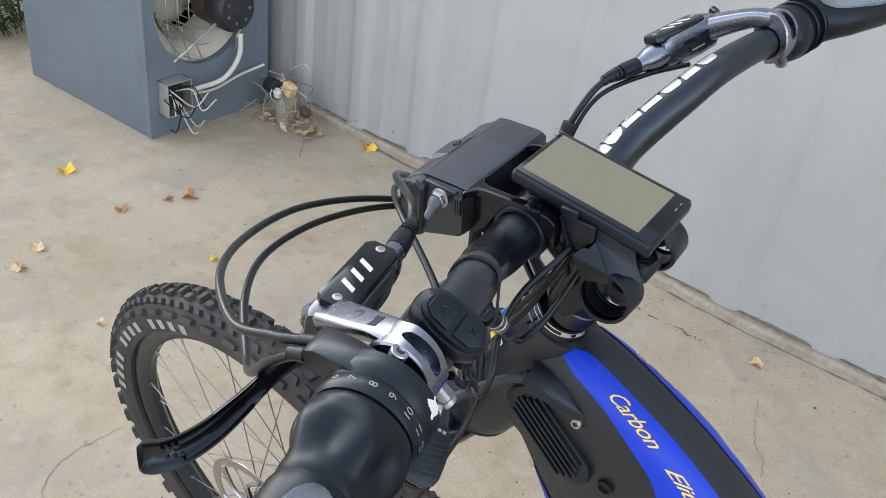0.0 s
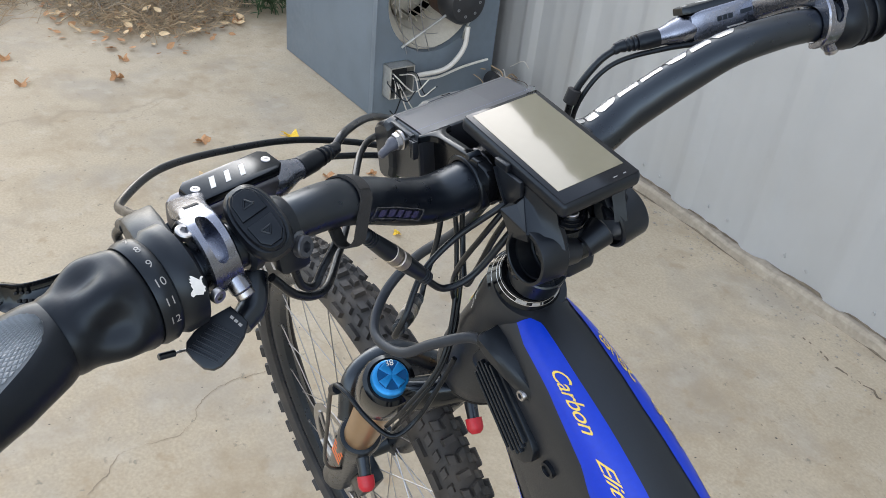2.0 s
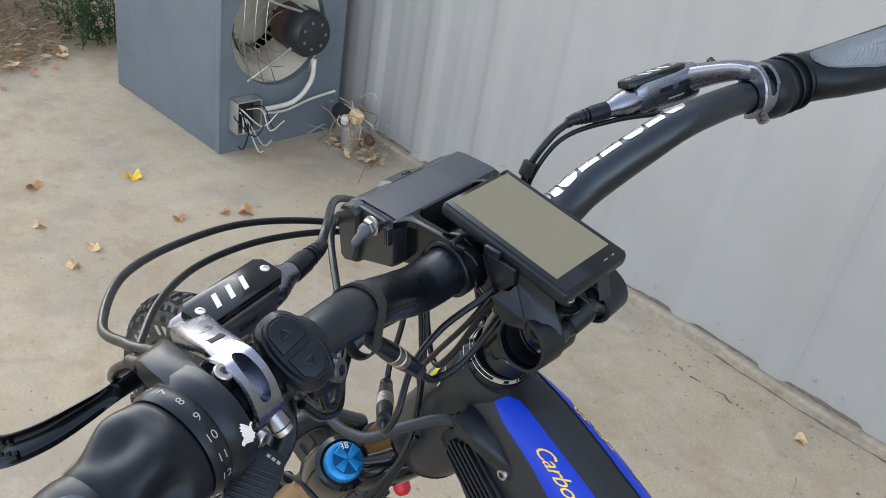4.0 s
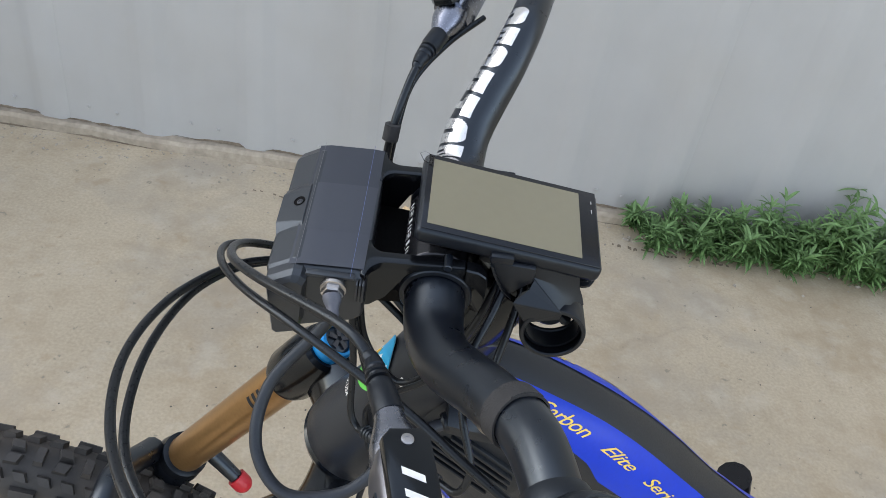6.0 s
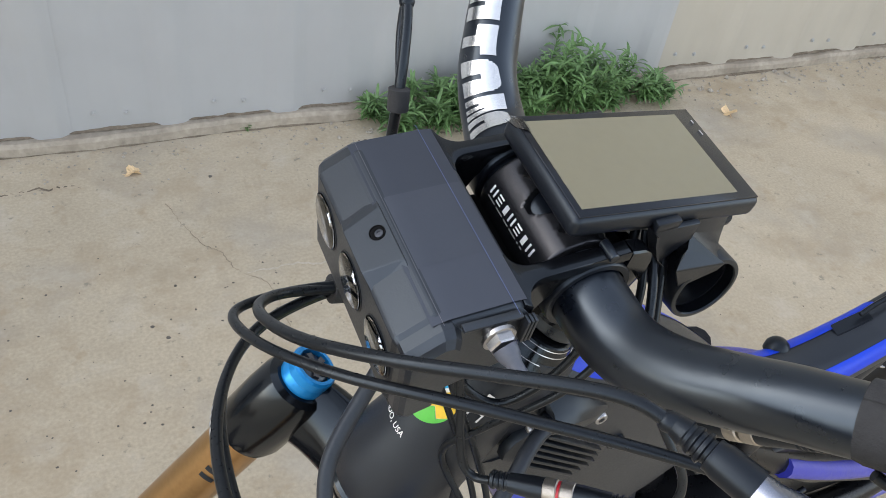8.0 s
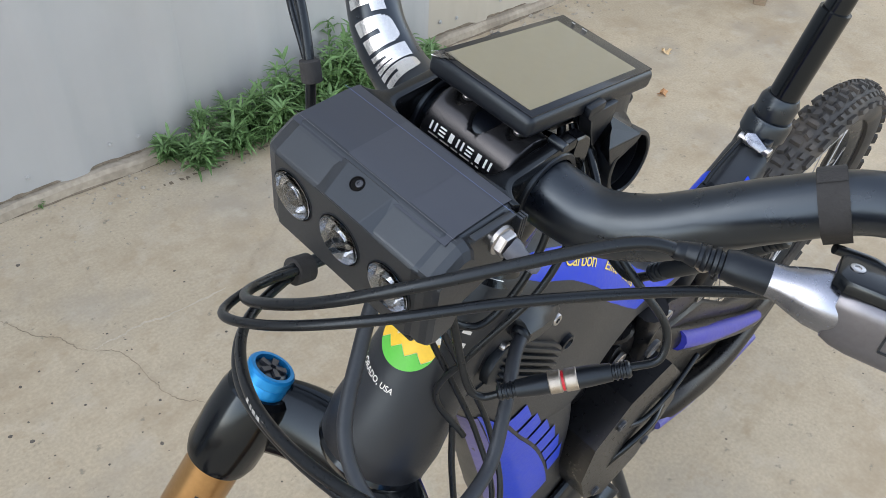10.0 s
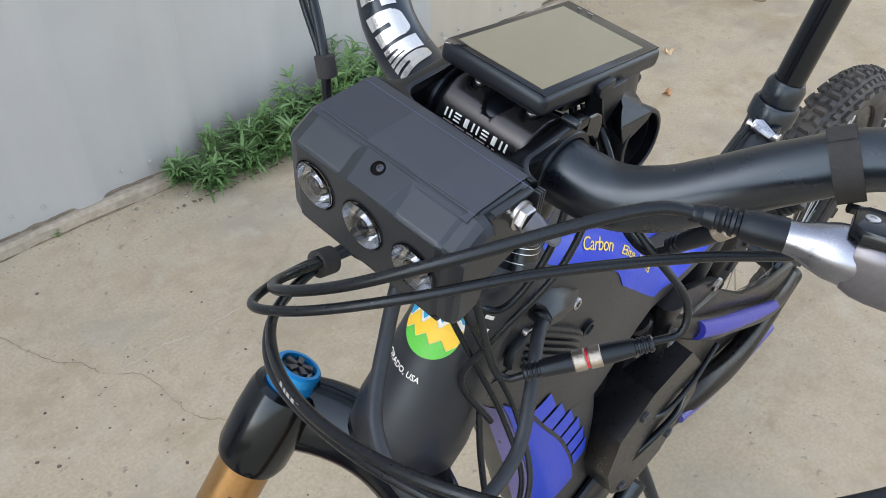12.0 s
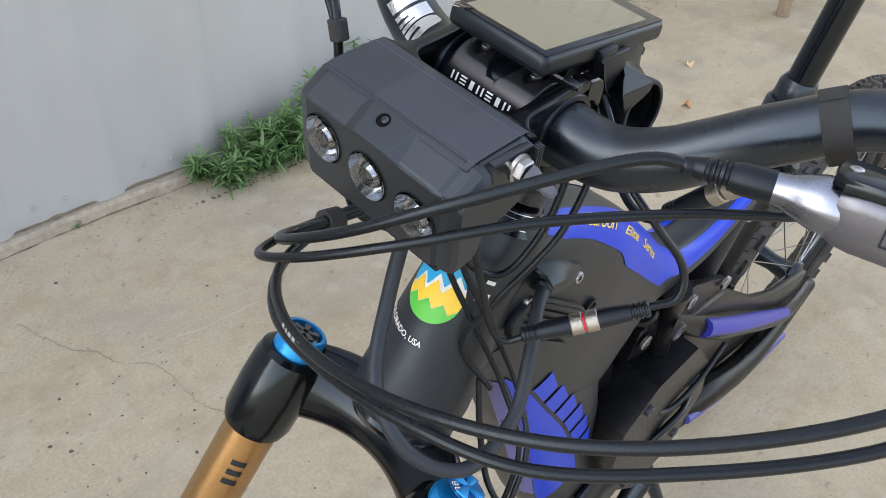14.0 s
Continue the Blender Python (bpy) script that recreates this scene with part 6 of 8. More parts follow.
def build_headlight():
    h = thing("bicycle_headlight", "black three-lamp bicycle headlight with a toggle switch, clamped to the handlebar", "headlight", BM)
    xl, xr = -0.0478, 0.0525
    # side profile of the body (y, z), from the rear top round the front to the rear foot
    prof = [(0.046, 0.0236), (0.052, 0.0242), (0.082, 0.0225), (0.0855, 0.0205), (0.0962, 0.0135), (0.0970, 0.0118), (0.0945, -0.0285), (0.0920, -0.0312), (0.050, -0.0150), (0.046, -0.0100)]
    secs = [(xl, 0.80, 0.006), (xl + 0.003, 0.94, 0.002), (xl + 0.008, 1.0, 0), (-0.020, 1.0, 0), (0.0215, 1.0, 0), (xr - 0.010, 1.0, 0), (xr - 0.004, 0.93, 0.003), (xr, 0.80, 0.008)]
    rings = []
    for x, k, drop in secs:
        cy, cz = 0.070, 0.0
        rings.append([V3(x, cy + (y - cy) * (k if y > cy else 1 - (1 - k) * 0.2), cz + (z - cz) * (k if abs(z) > 0 else 1)) for y, z in prof])
    body = loft(rings)
    body.faces.ensure_lookup_table()
    cut = [f for f in body.faces if len(f.verts) == 4 and all(v.co.y > 0.0940 and v.co.z < 0.0121 for v in f.verts) and xl + 0.007 < f.calc_center_median().x < xr - 0.009]
    bmesh.ops.delete(body, geom=cut, context="FACES_ONLY")
    bmesh.ops.bevel(body, geom=[e for e in body.edges if e.is_manifold and e.calc_face_angle(0) > radians(25)], offset=0.0009, segments=2, affect="EDGES", profile=0.5)
    part("housing", body, PRINTED, h, smooth=False)
    # top film with a paler middle, and the pale seam lines
    def film(name, x0, x1, y0, y1, mat, lift):
        bm = bmesh.new()
        rows = []
        for y in [y0 + (y1 - y0) * i / 6 for i in range(7)]:
            z = float(np.interp(y, [0.046, 0.052, 0.082, 0.0855], [0.0236, 0.0242, 0.0225, 0.0205])) + lift
            rows.append([bm.verts.new((x, y, z)) for x in (x0, x1)])
        for a, b in zip(rows, rows[1:]):
            bm.faces.new((a[0], a[1], b[1], b[0]))
        return part(name, bm, mat, h)

    film("film", -0.0440, -0.0190, 0.0475, 0.0850, TAPE_GLOSS, 0.0003)
    film("film_strip", -0.0200, 0.0160, 0.0475, 0.0852, TAPE, 0.0004)
    film("film", 0.0150, 0.0475, 0.0475, 0.0842, TAPE_DULL, 0.0003)
    film("seam_line", -0.046, 0.0492, 0.0813, 0.08144, SEAMGREY, 0.0006)
    film("seam_line", -0.050, 0.0500, 0.0533, 0.05349, SEAMBLUE, 0.0006)
    # raised brow between the lamps, with a recessed screw
    brow = loft([[V3(x, y, z) for x, y, z in q] for q in (
        ((-0.0215, 0.0826, 0.0212), (0.0200, 0.0826, 0.0212), (0.0175, 0.0968, 0.0122), (-0.0190, 0.0968, 0.0122)),
        ((-0.0140, 0.0834, 0.0226), (0.0125, 0.0834, 0.0226), (0.0095, 0.0985, 0.0148), (-0.0110, 0.0985, 0.0148)))])
    bmesh.ops.bevel(brow, geom=brow.edges[:], offset=0.0004, segments=1, affect="EDGES")
    part("brow", brow, PRINTED, h, smooth=False)
    c = V3(0.0018, 0.0880, 0.0202)
    n = V3(0, 0.459, 0.888)
    # shallow disc; the depth of the screw hole is mostly its shade colour
    part("screw_well", lathe(c, c + n * 0.0006, [(0.0, 0.0033), (0.0004, 0.0033), (0.0004, 0.0030), (0.00005, 0.0028)], 24), WELL, h)
    bolt(c + V3(-0.0008, -0.0004, 0.0003), n, 0.0017, GUNMETAL, h, 0.0006, "screw")
    # chamfer blocks at the left end and the ribbed lower lip
    sec = [(0.0745, 0.0195), (0.0775, 0.0222), (0.0820, 0.0222), (0.0852, 0.0202), (0.0955, 0.0134), (0.0962, 0.0116), (0.0938, -0.0280), (0.0915, -0.0302), (0.0800, -0.0262), (0.0765, -0.0150)]
    blk = loft([[V3(x, 0.086 + (y - 0.086) * k, z * k) for y, z in sec] for x, k in ((-0.0400, 0.985), (-0.0470, 0.985), (-0.0505, 0.93), (-0.0530, 0.80))])
    bmesh.ops.bevel(blk, geom=[e for e in blk.edges if e.is_manifold and e.calc_face_angle(0) > radians(20)], offset=0.0006, segments=2, affect="EDGES")
    part("end_block", blk, PRINTED, h, smooth=False)
    part("roof_lip", box((-0.0487, 0.0635, 0.0226), (0.0036, 0.0240, 0.0016), 0.0005), PRINTED, h)
    for dy_ in (-0.0016, 0.0, 0.0016):
        part("end_clip", box((-0.0505, 0.0482 + dy_, 0.0150), (0.0040, 0.0012, 0.0130), 0.0004), PRINTED, h)
    part("lower_lip", box((0.0, 0.0905, -0.0308), (0.086, 0.005, 0.0034), 0.001), PLASTIC, h)
    for i in range(26):
        part("lip_rib", box((-0.042 + 0.00336 * i, 0.0930, -0.0300), (0.0014, 0.0008, 0.0022)), PLASTIC, h)
    fn = V3(0, 0.9981, -0.0619)
    lamps = [V3(x, 0.0970 + 0.0620 * (z - 0.0118), z) for x, z in ((0.0312, -0.0035), (0.0012, -0.0060), (-0.0288, -0.0085))]
    plate = bmesh.new()
    outer = [(xl + 0.008, 0.0120), (xr - 0.010, 0.0120), (xr - 0.010, -0.0290), (xl + 0.008, -0.0290)]
    loops = [[plate.verts.new((x, 0.0970 + 0.0620 * (z - 0.0118), z)) for x, z in outer]]
    for c in lamps:
        loops.append([plate.verts.new((c.x + 0.0127 * math.cos(2 * math.pi * i / 40), 0.0970 + 0.062 * (c.z + 0.0127 * math.sin(2 * math.pi * i / 40) - 0.0118), c.z + 0.0127 * math.sin(2 * math.pi * i / 40))) for i in range(40)])
    edges = [plate.edges.new((lp[i], lp[(i + 1) % len(lp)])) for lp in loops for i in range(len(lp))]
    bmesh.ops.triangle_fill(plate, use_beauty=True, edges=edges)
    part("front_plate", plate, PRINTED, h, smooth=False)
    for c in lamps:
        lamp = part("lamp", lathe(c - fn * 0.001, c + fn * 0.0012, [(0, 0.0128), (0.0012, 0.0128), (0.0014, 0.0122), (0.0010, 0.0119), (0.0, 0.0118)], 36, False), PLASTIC, h)
        part("reflector", lathe(c - fn * 0.0105, c + fn * 0.001, [(0, 0.003), (0.0004, 0.0045), (0.003, 0.0078), (0.007, 0.0106), (0.0112, 0.0119)], 14, False), CHROME, lamp, "chromed faceted reflector")
        part("lens_ring", lathe(c - fn * 0.004, c + fn * 0.0006, [(0, 0.0062), (0.0015, 0.0066), (0.0046, 0.0052), (0.0046, 0.0046), (0.001, 0.0040)], 24), CHROME, lamp)
        part("emitter", lathe(c - fn * 0.0045, c - fn * 0.001, [(0, 0.003), (0.002, 0.003), (0.0035, 0.0015)], 16), GUNMETAL, lamp)
        gl = part("lens", lathe(c + fn * 0.0004, c + fn * 0.0014, [(0, 0.0115), (0.0006, 0.0115), (0.001, 0.0105)], 32), GLASS, lamp)
        gl.visible_shadow = False
    # arms to the bar, each with a hinged cap
    for sx in (-1, 1):
        x = 0.0335 * sx
        arm = loft([[V3(x + sx * a, y, z) for a, z in ((-0.0026, zb), (0.0026, zb), (0.0030, zt - 0.0012), (0.0020, zt), (-0.0020, zt), (-0.0030, zt - 0.0012))] for y, zb, zt in (
            (0.050, -0.014, 0.0215), (0.044, -0.012, 0.0220), (0.036, -0.004, 0.0225), (0.030, 0.008, 0.0230), (0.022, 0.0165, 0.0236), (0.013, 0.0190, 0.0240), (0.004, 0.0190, 0.0244), (-0.0025, 0.0180, 0.0246))])
        part("arm", arm, GLOSSBLACK, h)
        plan = [(0.0460, 0.0490), (0.0225, 0.0490)]
        plan += [(0.0225 + 0.0075 * math.sin(math.pi * q / 16), 0.0385 + 0.0075 * math.cos(math.pi * q / 16)) for q in range(9)]
        plan += [(0.0302, -0.0030), (0.0372, -0.0030)]
        plan += [(0.0478 - 0.0104 * math.cos(math.pi * q / 16), 0.0360 + 0.0104 * math.sin(math.pi * q / 16)) for q in range(9)]
        plan = [(px * sx, py) for px, py in plan]
        top = prism(plan if sx < 0 else plan[::-1], 0.0046, None, 0.0007)
        for v in top.verts:
            v.co.z += 0.0192 + (0.0490 - v.co.y) * 0.055
        part("arm_plate", top, GLOSSBLACK, h)
        part("clamp_cap", loft([[V3(x + dx, y, z) for dx, z in ((-0.0038, zb), (0.0038, zb), (0.0038, zt - 0.0008), (0.0030, zt), (-0.0030, zt), (-0.0038, zt - 0.0008))] for y, zb, zt in ((-0.0036, 0.016, 0.0262), (-0.0100, 0.013, 0.0252), (-0.0142, 0.008, 0.0222), (-0.0155, 0.004, 0.0180))]), GLOSSBLACK, h)
        part("collar", lathe((x - 0.0045, 0.010, 0.0040), (x + 0.0045, 0.010, 0.0040), [(0, 0.0162), (0.0, 0.0186), (0.0008, 0.0192), (0.0082, 0.0192), (0.009, 0.0186), (0.009, 0.0162)], 40, False), PLASTIC, h)
        part("hinge_pin", cyl((x - 0.0045, 0.006, 0.0262), (x + 0.0045, 0.006, 0.0262), 0.0022, None, 14, 0.0004), BLACK, h)
    # added near-black block that paints the shade in the window between the arms
    part("window_shade_block", loft([[V3(x, y, z) for y, z in ((0.0475, -0.0020), (0.0240, -0.0045), (0.0230, -0.0120), (0.0475, -0.0150))] for x in (-0.0310, 0.0310)]), WELL, h, smooth=False)
    # metal toggle switch on the left end
    s = V3(-0.0515, 0.0612, 0.0166)
    part("switch_washer", lathe(s + V3(0.0042, 0, 0), s + V3(-0.002, 0, 0), [(0, 0.0050), (0.0040, 0.0050), (0.0042, 0.0066), (0.0058, 0.0066), (0.0062, 0.006)], 24), STEEL, h)
    nut = lathe(s + V3(-0.0018, 0, 0), s + V3(-0.0055, 0, 0), [(0, 0.0058), (0.003, 0.0058), (0.0037, 0.0052)], 6)
    part("switch_nut", nut, STEEL, h, "bright hexagonal nut", smooth=False)
    part("switch_boot", lathe(s + V3(-0.0052, 0, 0), s + V3(-0.018, -0.003, -0.004), [(0, 0.0046), (0.002, 0.0047), (0.004, 0.0042), (0.006, 0.0033), (0.0075, 0.0029), (0.011, 0.0029), (0.0135, 0.0026), (0.0148, 0.0014)], 24), TOGGLE, h, "blue-grey rubber toggle boot")


build_headlight()


# ---- display on its bracket ----
def build_display():
    o = V3(0.0002, -0.0245, 0.0372)
    along = V3(0, -0.0975, -0.0125).normalized()
    m = facing(o, (1, 0, 0), V3(0, -along.z, along.y) * -1 if along.y > 0 else V3(1, 0, 0).cross(-along))
    d = thing("handlebar_display", "black handlebar display with a blank olive-grey screen", "display", BM @ m)
    L, W, T = 0.0985, 0.0595, 0.0105
    bm = box((0, 0, -T / 2), (W, L, T), 0.0035, seg=4)
    part("case", bm, PLASTIC, d, "matte black display case")
    part("lower_case", box((0, -0.004, -T - 0.0018), (W - 0.01, L - 0.022, 0.005), 0.002), PLASTIC, d)
    rim = prism([(-W / 2 + 0.0018, -L / 2 + 0.0018), (W / 2 - 0.0018, -L / 2 + 0.0018), (W / 2 - 0.0018, L / 2 - 0.0018), (-W / 2 + 0.0018, L / 2 - 0.0018)], 0.0006, Matrix.Translation((0, 0, -0.0002)), 0.0004)
    part("bezel", rim, BEZEL, d, "glossy black bezel")
    x0, x1, y0, y1 = -0.0243, 0.0243, -0.0375, 0.0445
    part("screen", prism([(x0, y0), (x1, y0), (x1, y1), (x0, y1)], 0.0003, Matrix.Translation((0, 0, 0.0004))), SCREEN, d, "blank olive-grey screen")
    part("film_tab", prism([(0.018, 0.044), (0.0255, 0.044), (0.0285, 0.050), (0.026, 0.0525), (0.021, 0.050)], 0.0005, Matrix.Translation((0, 0, 0.0004))), GLASS, d, "clear pull tab of the protective film")
    part("printed_mark", bm_join(box((0.012, -0.0445, 0.0006), (0.003, 0.0005, 0.0003)), box((0.019, -0.0445, 0.0006), (0.002, 0.0005, 0.0003))), GREYPRINT, d)
    # bracket foot and its cable
    part("foot", box((-0.006, -0.006, -T - 0.009), (0.026, 0.034, 0.012), 0.003), PLASTIC, d)
    part("clip_block", box((-0.021, -0.016, -T - 0.0065), (0.008, 0.013, 0.007), 0.0018), PLASTIC, d)


build_display()


# ---- forked bracket under the display, with two open ring clamps ----
def build_bracket():
    b = thing("display_bracket", "black moulded bracket with two open ring clamps over the stem", "bracket", BM)
    ro, ri, w = 0.0178, 0.0151, 0.0205
    for sx in (-1, 1):
        c = V3(0.0316 * sx, -0.0555, -0.0115)
        ax = V3(sx, 0.0, 0.13).normalized()
        ring = [(-w / 2, ri), (-w / 2, ro - 0.0012), (-w / 2 + 0.0012, ro), (w / 2 - 0.0012, ro), (w / 2 - 0.0003, ro - 0.0004), (w / 2, ro - 0.0012), (w / 2, ri + 0.0004), (w / 2 - 0.0008, ri)]
        part("ring_clamp", lathe(c, c + ax, ring, 56, False), PLASTIC, b, "open black ring clamp")
        part("ring_lining", lathe(c - ax * (w / 2 - 0.004), c + ax * (w / 2 - 0.006), [(0, ri + 0.0004), (0, ri - 0.0010), (w - 0.010, ri - 0.0010), (w - 0.010, ri + 0.0004)], 44, False), RUBBER, b)
        # plate that hangs from the clip on the display's edge and meets the ring, with a turned front lip
        prof = [(-0.0150, 0.0300), (-0.0385, 0.0290), (-0.0390, 0.0190), (-0.0345, 0.0140), (-0.0300, 0.0085), (-0.0288, 0.0062), (-0.0240, 0.0110), (-0.0190, 0.0205)]
        part("web", prism(prof if sx > 0 else prof[::-1], 0.0026, basis(V3(0.0300 * sx, 0, 0), V3(0, 1, 0), V3(0, 0, 1), V3(sx, 0, 0)), 0.0006), PLASTIC, b)
        lip = [V3(0.0310 * sx, y, z) for y, z in ((-0.0160, 0.0285), (-0.0188, 0.0212), (-0.0238, 0.0115), (-0.0290, 0.0060))]
        part("web_lip", loft([[p + V3(0.0034 * sx, 0.0008, 0.0006), p + V3(-0.0034 * sx, 0.0008, 0.0006), p + V3(-0.0034 * sx, -0.0010, -0.0008), p + V3(0.0034 * sx, -0.0010, -0.0008)] for p in lip]), PLASTIC, b)
        # slanted shoulder with a notched upper edge that runs down onto the ring
        upper = ((0.0405, -0.0296, 0.0095), (0.0364, -0.0338, 0.0151), (0.0344, -0.0383, 0.0145), (0.0301, -0.0394, 0.0198), (0.0416, -0.0571, 0.0078))
        lower = ((0.0399, -0.0392, -0.0060), (0.0310, -0.0410, -0.0020), (0.0290, -0.0430, -0.0020), (0.0220, -0.0450, 0.0030), (0.0402, -0.0570, 0.0010))
        shoulder = loft([[V3(x * sx, y, z) for x, y, z in r_] for r_ in (upper, lower)])
        bmesh.ops.bevel(shoulder, geom=shoulder.edges[:], offset=0.0005, segments=1, affect="EDGES")
        part("shoulder", shoulder, PLASTIC, b, smooth=False)
        # curved back wall between the display's underside and the ring
        rows = []
        for outer in (((0.0290, -0.0385, 0.0300), (0.0290, -0.0500, 0.0300), (0.0262, -0.0615, 0.0285)), ((0.0296, -0.0392, 0.0196), (0.0300, -0.0520, 0.0165), (0.0255, -0.0655, 0.0120)), ((0.0360, -0.0480, 0.0130), (0.0320, -0.0590, 0.0090), (0.0245, -0.0690, 0.0040)), ((0.0405, -0.0560, 0.0065), (0.0330, -0.0640, 0.0030), (0.0240, -0.0715, -0.0030))):
            pts = [V3(x * sx, y, z) for x, y, z in outer]
            rows.append(pts + [p + V3(-0.0060 * sx, 0.0045, -0.0010) for p in reversed(pts)])
        part("back_wall", loft(rows), PLASTIC, b)
        part("edge_clip", box((0.0312 * sx, -0.0205, 0.0322), (0.0040, 0.0120, 0.0050), 0.0009), PLASTIC, b)
        inner = [(-0.0485, 0.0230), (-0.0440, 0.0190), (-0.0420, -0.0020), (-0.0500, 0.0045), (-0.0620, 0.0045), (-0.0560, 0.0120)]
        part("stiffener", prism(inner if sx > 0 else inner[::-1], 0.0080, basis(V3(0.0160 * sx, 0, 0), V3(0, 1, 0), V3(0, 0, 1), V3(sx, 0, 0)), 0.0010), PLASTIC, b)
        # hinge half that joins ring and middle boss
        part("hinge_lug", cyl((0.0030 * sx, -0.0560, -0.0225), (0.0200 * sx, -0.0565, -0.0165), 0.0085, 0.0100, 28, 0.0012), PLASTIC, b)
        tab = prism([(-0.009, -0.0045), (0.005, -0.0052), (0.0095, -0.002), (0.0095, 0.002), (0.005, 0.0052), (-0.009, 0.0045)], 0.0035, facing((0.0270 * sx, -0.0585, -0.0060), (sx, -0.25, -0.35), (0, -0.5, 0.85)), 0.0010)
        part("lock_tab", tab, PLASTIC, b)
        bolt(c + V3(-0.0105 * sx, 0.0150, 0.0120), (-sx * 0.6, 0.5, 0.4), 0.0026, STEEL, b, 0.0022)
    part("hinge_core", cyl((-0.0040, -0.0560, -0.0228), (0.0040, -0.0560, -0.0228), 0.0074, None, 24, 0.0006), GLOSSBLACK, b)
    part("hinge_foot", box((0, -0.0540, -0.0330), (0.024, 0.014, 0.014), 0.004), PLASTIC, b)
    part("plate", box((0, -0.0420, 0.0205), (0.040, 0.034, 0.007), 0.002), PLASTIC, b)
    part("stem_cap", lathe((0, -0.0365, -0.010), (0, -0.040, -0.002), [(0, 0.0195), (0.004, 0.0195), (0.007, 0.017), (0.0085, 0.006)], 32), GLOSSBLACK, b)
    part("washer", lathe((-0.0170, -0.0655, 0.0120), (-0.0170, -0.0660, 0.0170), [(0, 0.0085), (0.0016, 0.0085), (0.0016, 0.0070), (0.0034, 0.0070), (0.0034, 0.0056), (0.005, 0.0056)], 28), GLOSSBLACK, b)
    bolt((-0.0170, -0.0660, 0.0168), (0, -0.15, 1), 0.0042, STEEL, b, 0.0022)


build_bracket()


# ---- brake levers ----
def build_brake(side):
    """side -1: left, 1: right. Built for the left and mirrored in x."""
    s = -side
    lab = "black hydraulic brake lever with a polished silver clamp, beside the shifter" if side < 0 else "polished silver and black hydraulic brake lever beside the plain grip"
    k = thing("brake_lever", lab, "brake lever", BM, group="brake levers")

    def P(x, y, z):
        return V3(x * s, y, z)

    A, B, E = V3(-0.214, 0.007, 0.0545), V3(-0.150, 0.0225, 0.0490), V3(-0.1367, 0.0265, 0.0465)
    ax = (B - A).normalized()
    up = V3(0, -0.15, 1) if side < 0 else V3(0, 0.45, 1)
    up = (up - ax * up.dot(ax)).normalized()
    sd = ax.cross(up)
    # cylinder body, squarer on the silver lever
    sq_ = 0.45 if side < 0 else 0.26
    rings = []
    for t, w, h, dz in ((0.0, 0.0085 if side < 0 else 0.0104, 0.0085 if side < 0 else 0.0118, 0.001), (0.05, 0.0108, 0.0110 if side < 0 else 0.0124, 0), (0.3, 0.0118, 0.0120, -0.001), (0.72, 0.0114, 0.0118, -0.001), (0.80, 0.0108, 0.0112, -0.001), (0.86, 0.0096, 0.0098, -0.001)):
        c = A.lerp(B, t) + up * dz
        ring = []
        for j in range(32):
            a = 2 * math.pi * j / 32
            ca, sa = math.cos(a), math.sin(a)
            ring.append(c + sd * w * math.copysign(abs(ca) ** sq_, ca) + up * h * math.copysign(abs(sa) ** sq_, sa))
        rings.append([P(*p) for p in ring])
    part("cylinder_body", loft(rings), BODYGREY if side < 0 else SILVER, k, "grey anodised cylinder body" if side < 0 else "polished silver cylinder body")
    C0, C1 = A.lerp(B, 0.10), A.lerp(B, 0.92)
    half = (C1 - C0).length / 2
    m = facing((C0 + C1) / 2 + up * 0.0098, ax, up)
    lid = prism([(-half, -0.006), (-half + 0.004, -0.0095), (half - 0.004, -0.0095), (half, -0.006), (half, 0.006), (half - 0.004, 0.0095), (-half + 0.004, 0.0095), (-half, 0.006)], 0.0050, m, 0.0014)
    for v in lid.verts:
        v.co.x *= s
    lid_ob = part("reservoir_lid", lid, GLOSSBLACK, k, "black reservoir lid with two screws")
    for t in (-half + 0.0055, half - 0.0055):
        p = m @ V3(t, 0, 0.0049)
        bolt(P(*p), P(*up), 0.0025, STEEL, lid_ob, 0.0006, "screw")
    # slanted bars in place of the maker's letters
    marks = None
    for i in range(3):
        q = box((0, 0, 0), (0.0030, 0.0082, 0.0003), 0, m @ Matrix.Translation((-0.0115 + 0.0090 * i, 0, 0.0052)))
        for v in q.verts:
            w_ = m.inverted() @ v.co
            v.co = m @ V3(w_.x * 1.0 + 0.5 * w_.y, w_.y, w_.z)
        marks = q if marks is None else bm_join(marks, q)
    for v in marks.verts:
        v.co.x *= s
    part("printed_mark", marks, WHITE, k)
    # dark bars of print on the rider's side of the body, and fine print below
    for t0, t1, v0, v1, mt in ((0.40, 0.45, 0.000, 0.0034, BLACK), (0.465, 0.515, 0.000, 0.0034, BLACK), (0.53, 0.58, 0.000, 0.0034, BLACK), (0.16, 0.30, 0.0008, 0.0036, BLACK), (0.26, 0.48, -0.0062, -0.0052, GREYPRINT)):
        p = A.lerp(B, (t0 + t1) / 2) + up * (v0 + v1) / 2 + sd * 0.0119
        q = box((0, 0, 0), ((B - A).length * (t1 - t0), v1 - v0, 0.0006), 0, facing(p, ax, sd))
        for v in q.verts:
            v.co.x *= s
        part("printed_mark", q, mt, k)
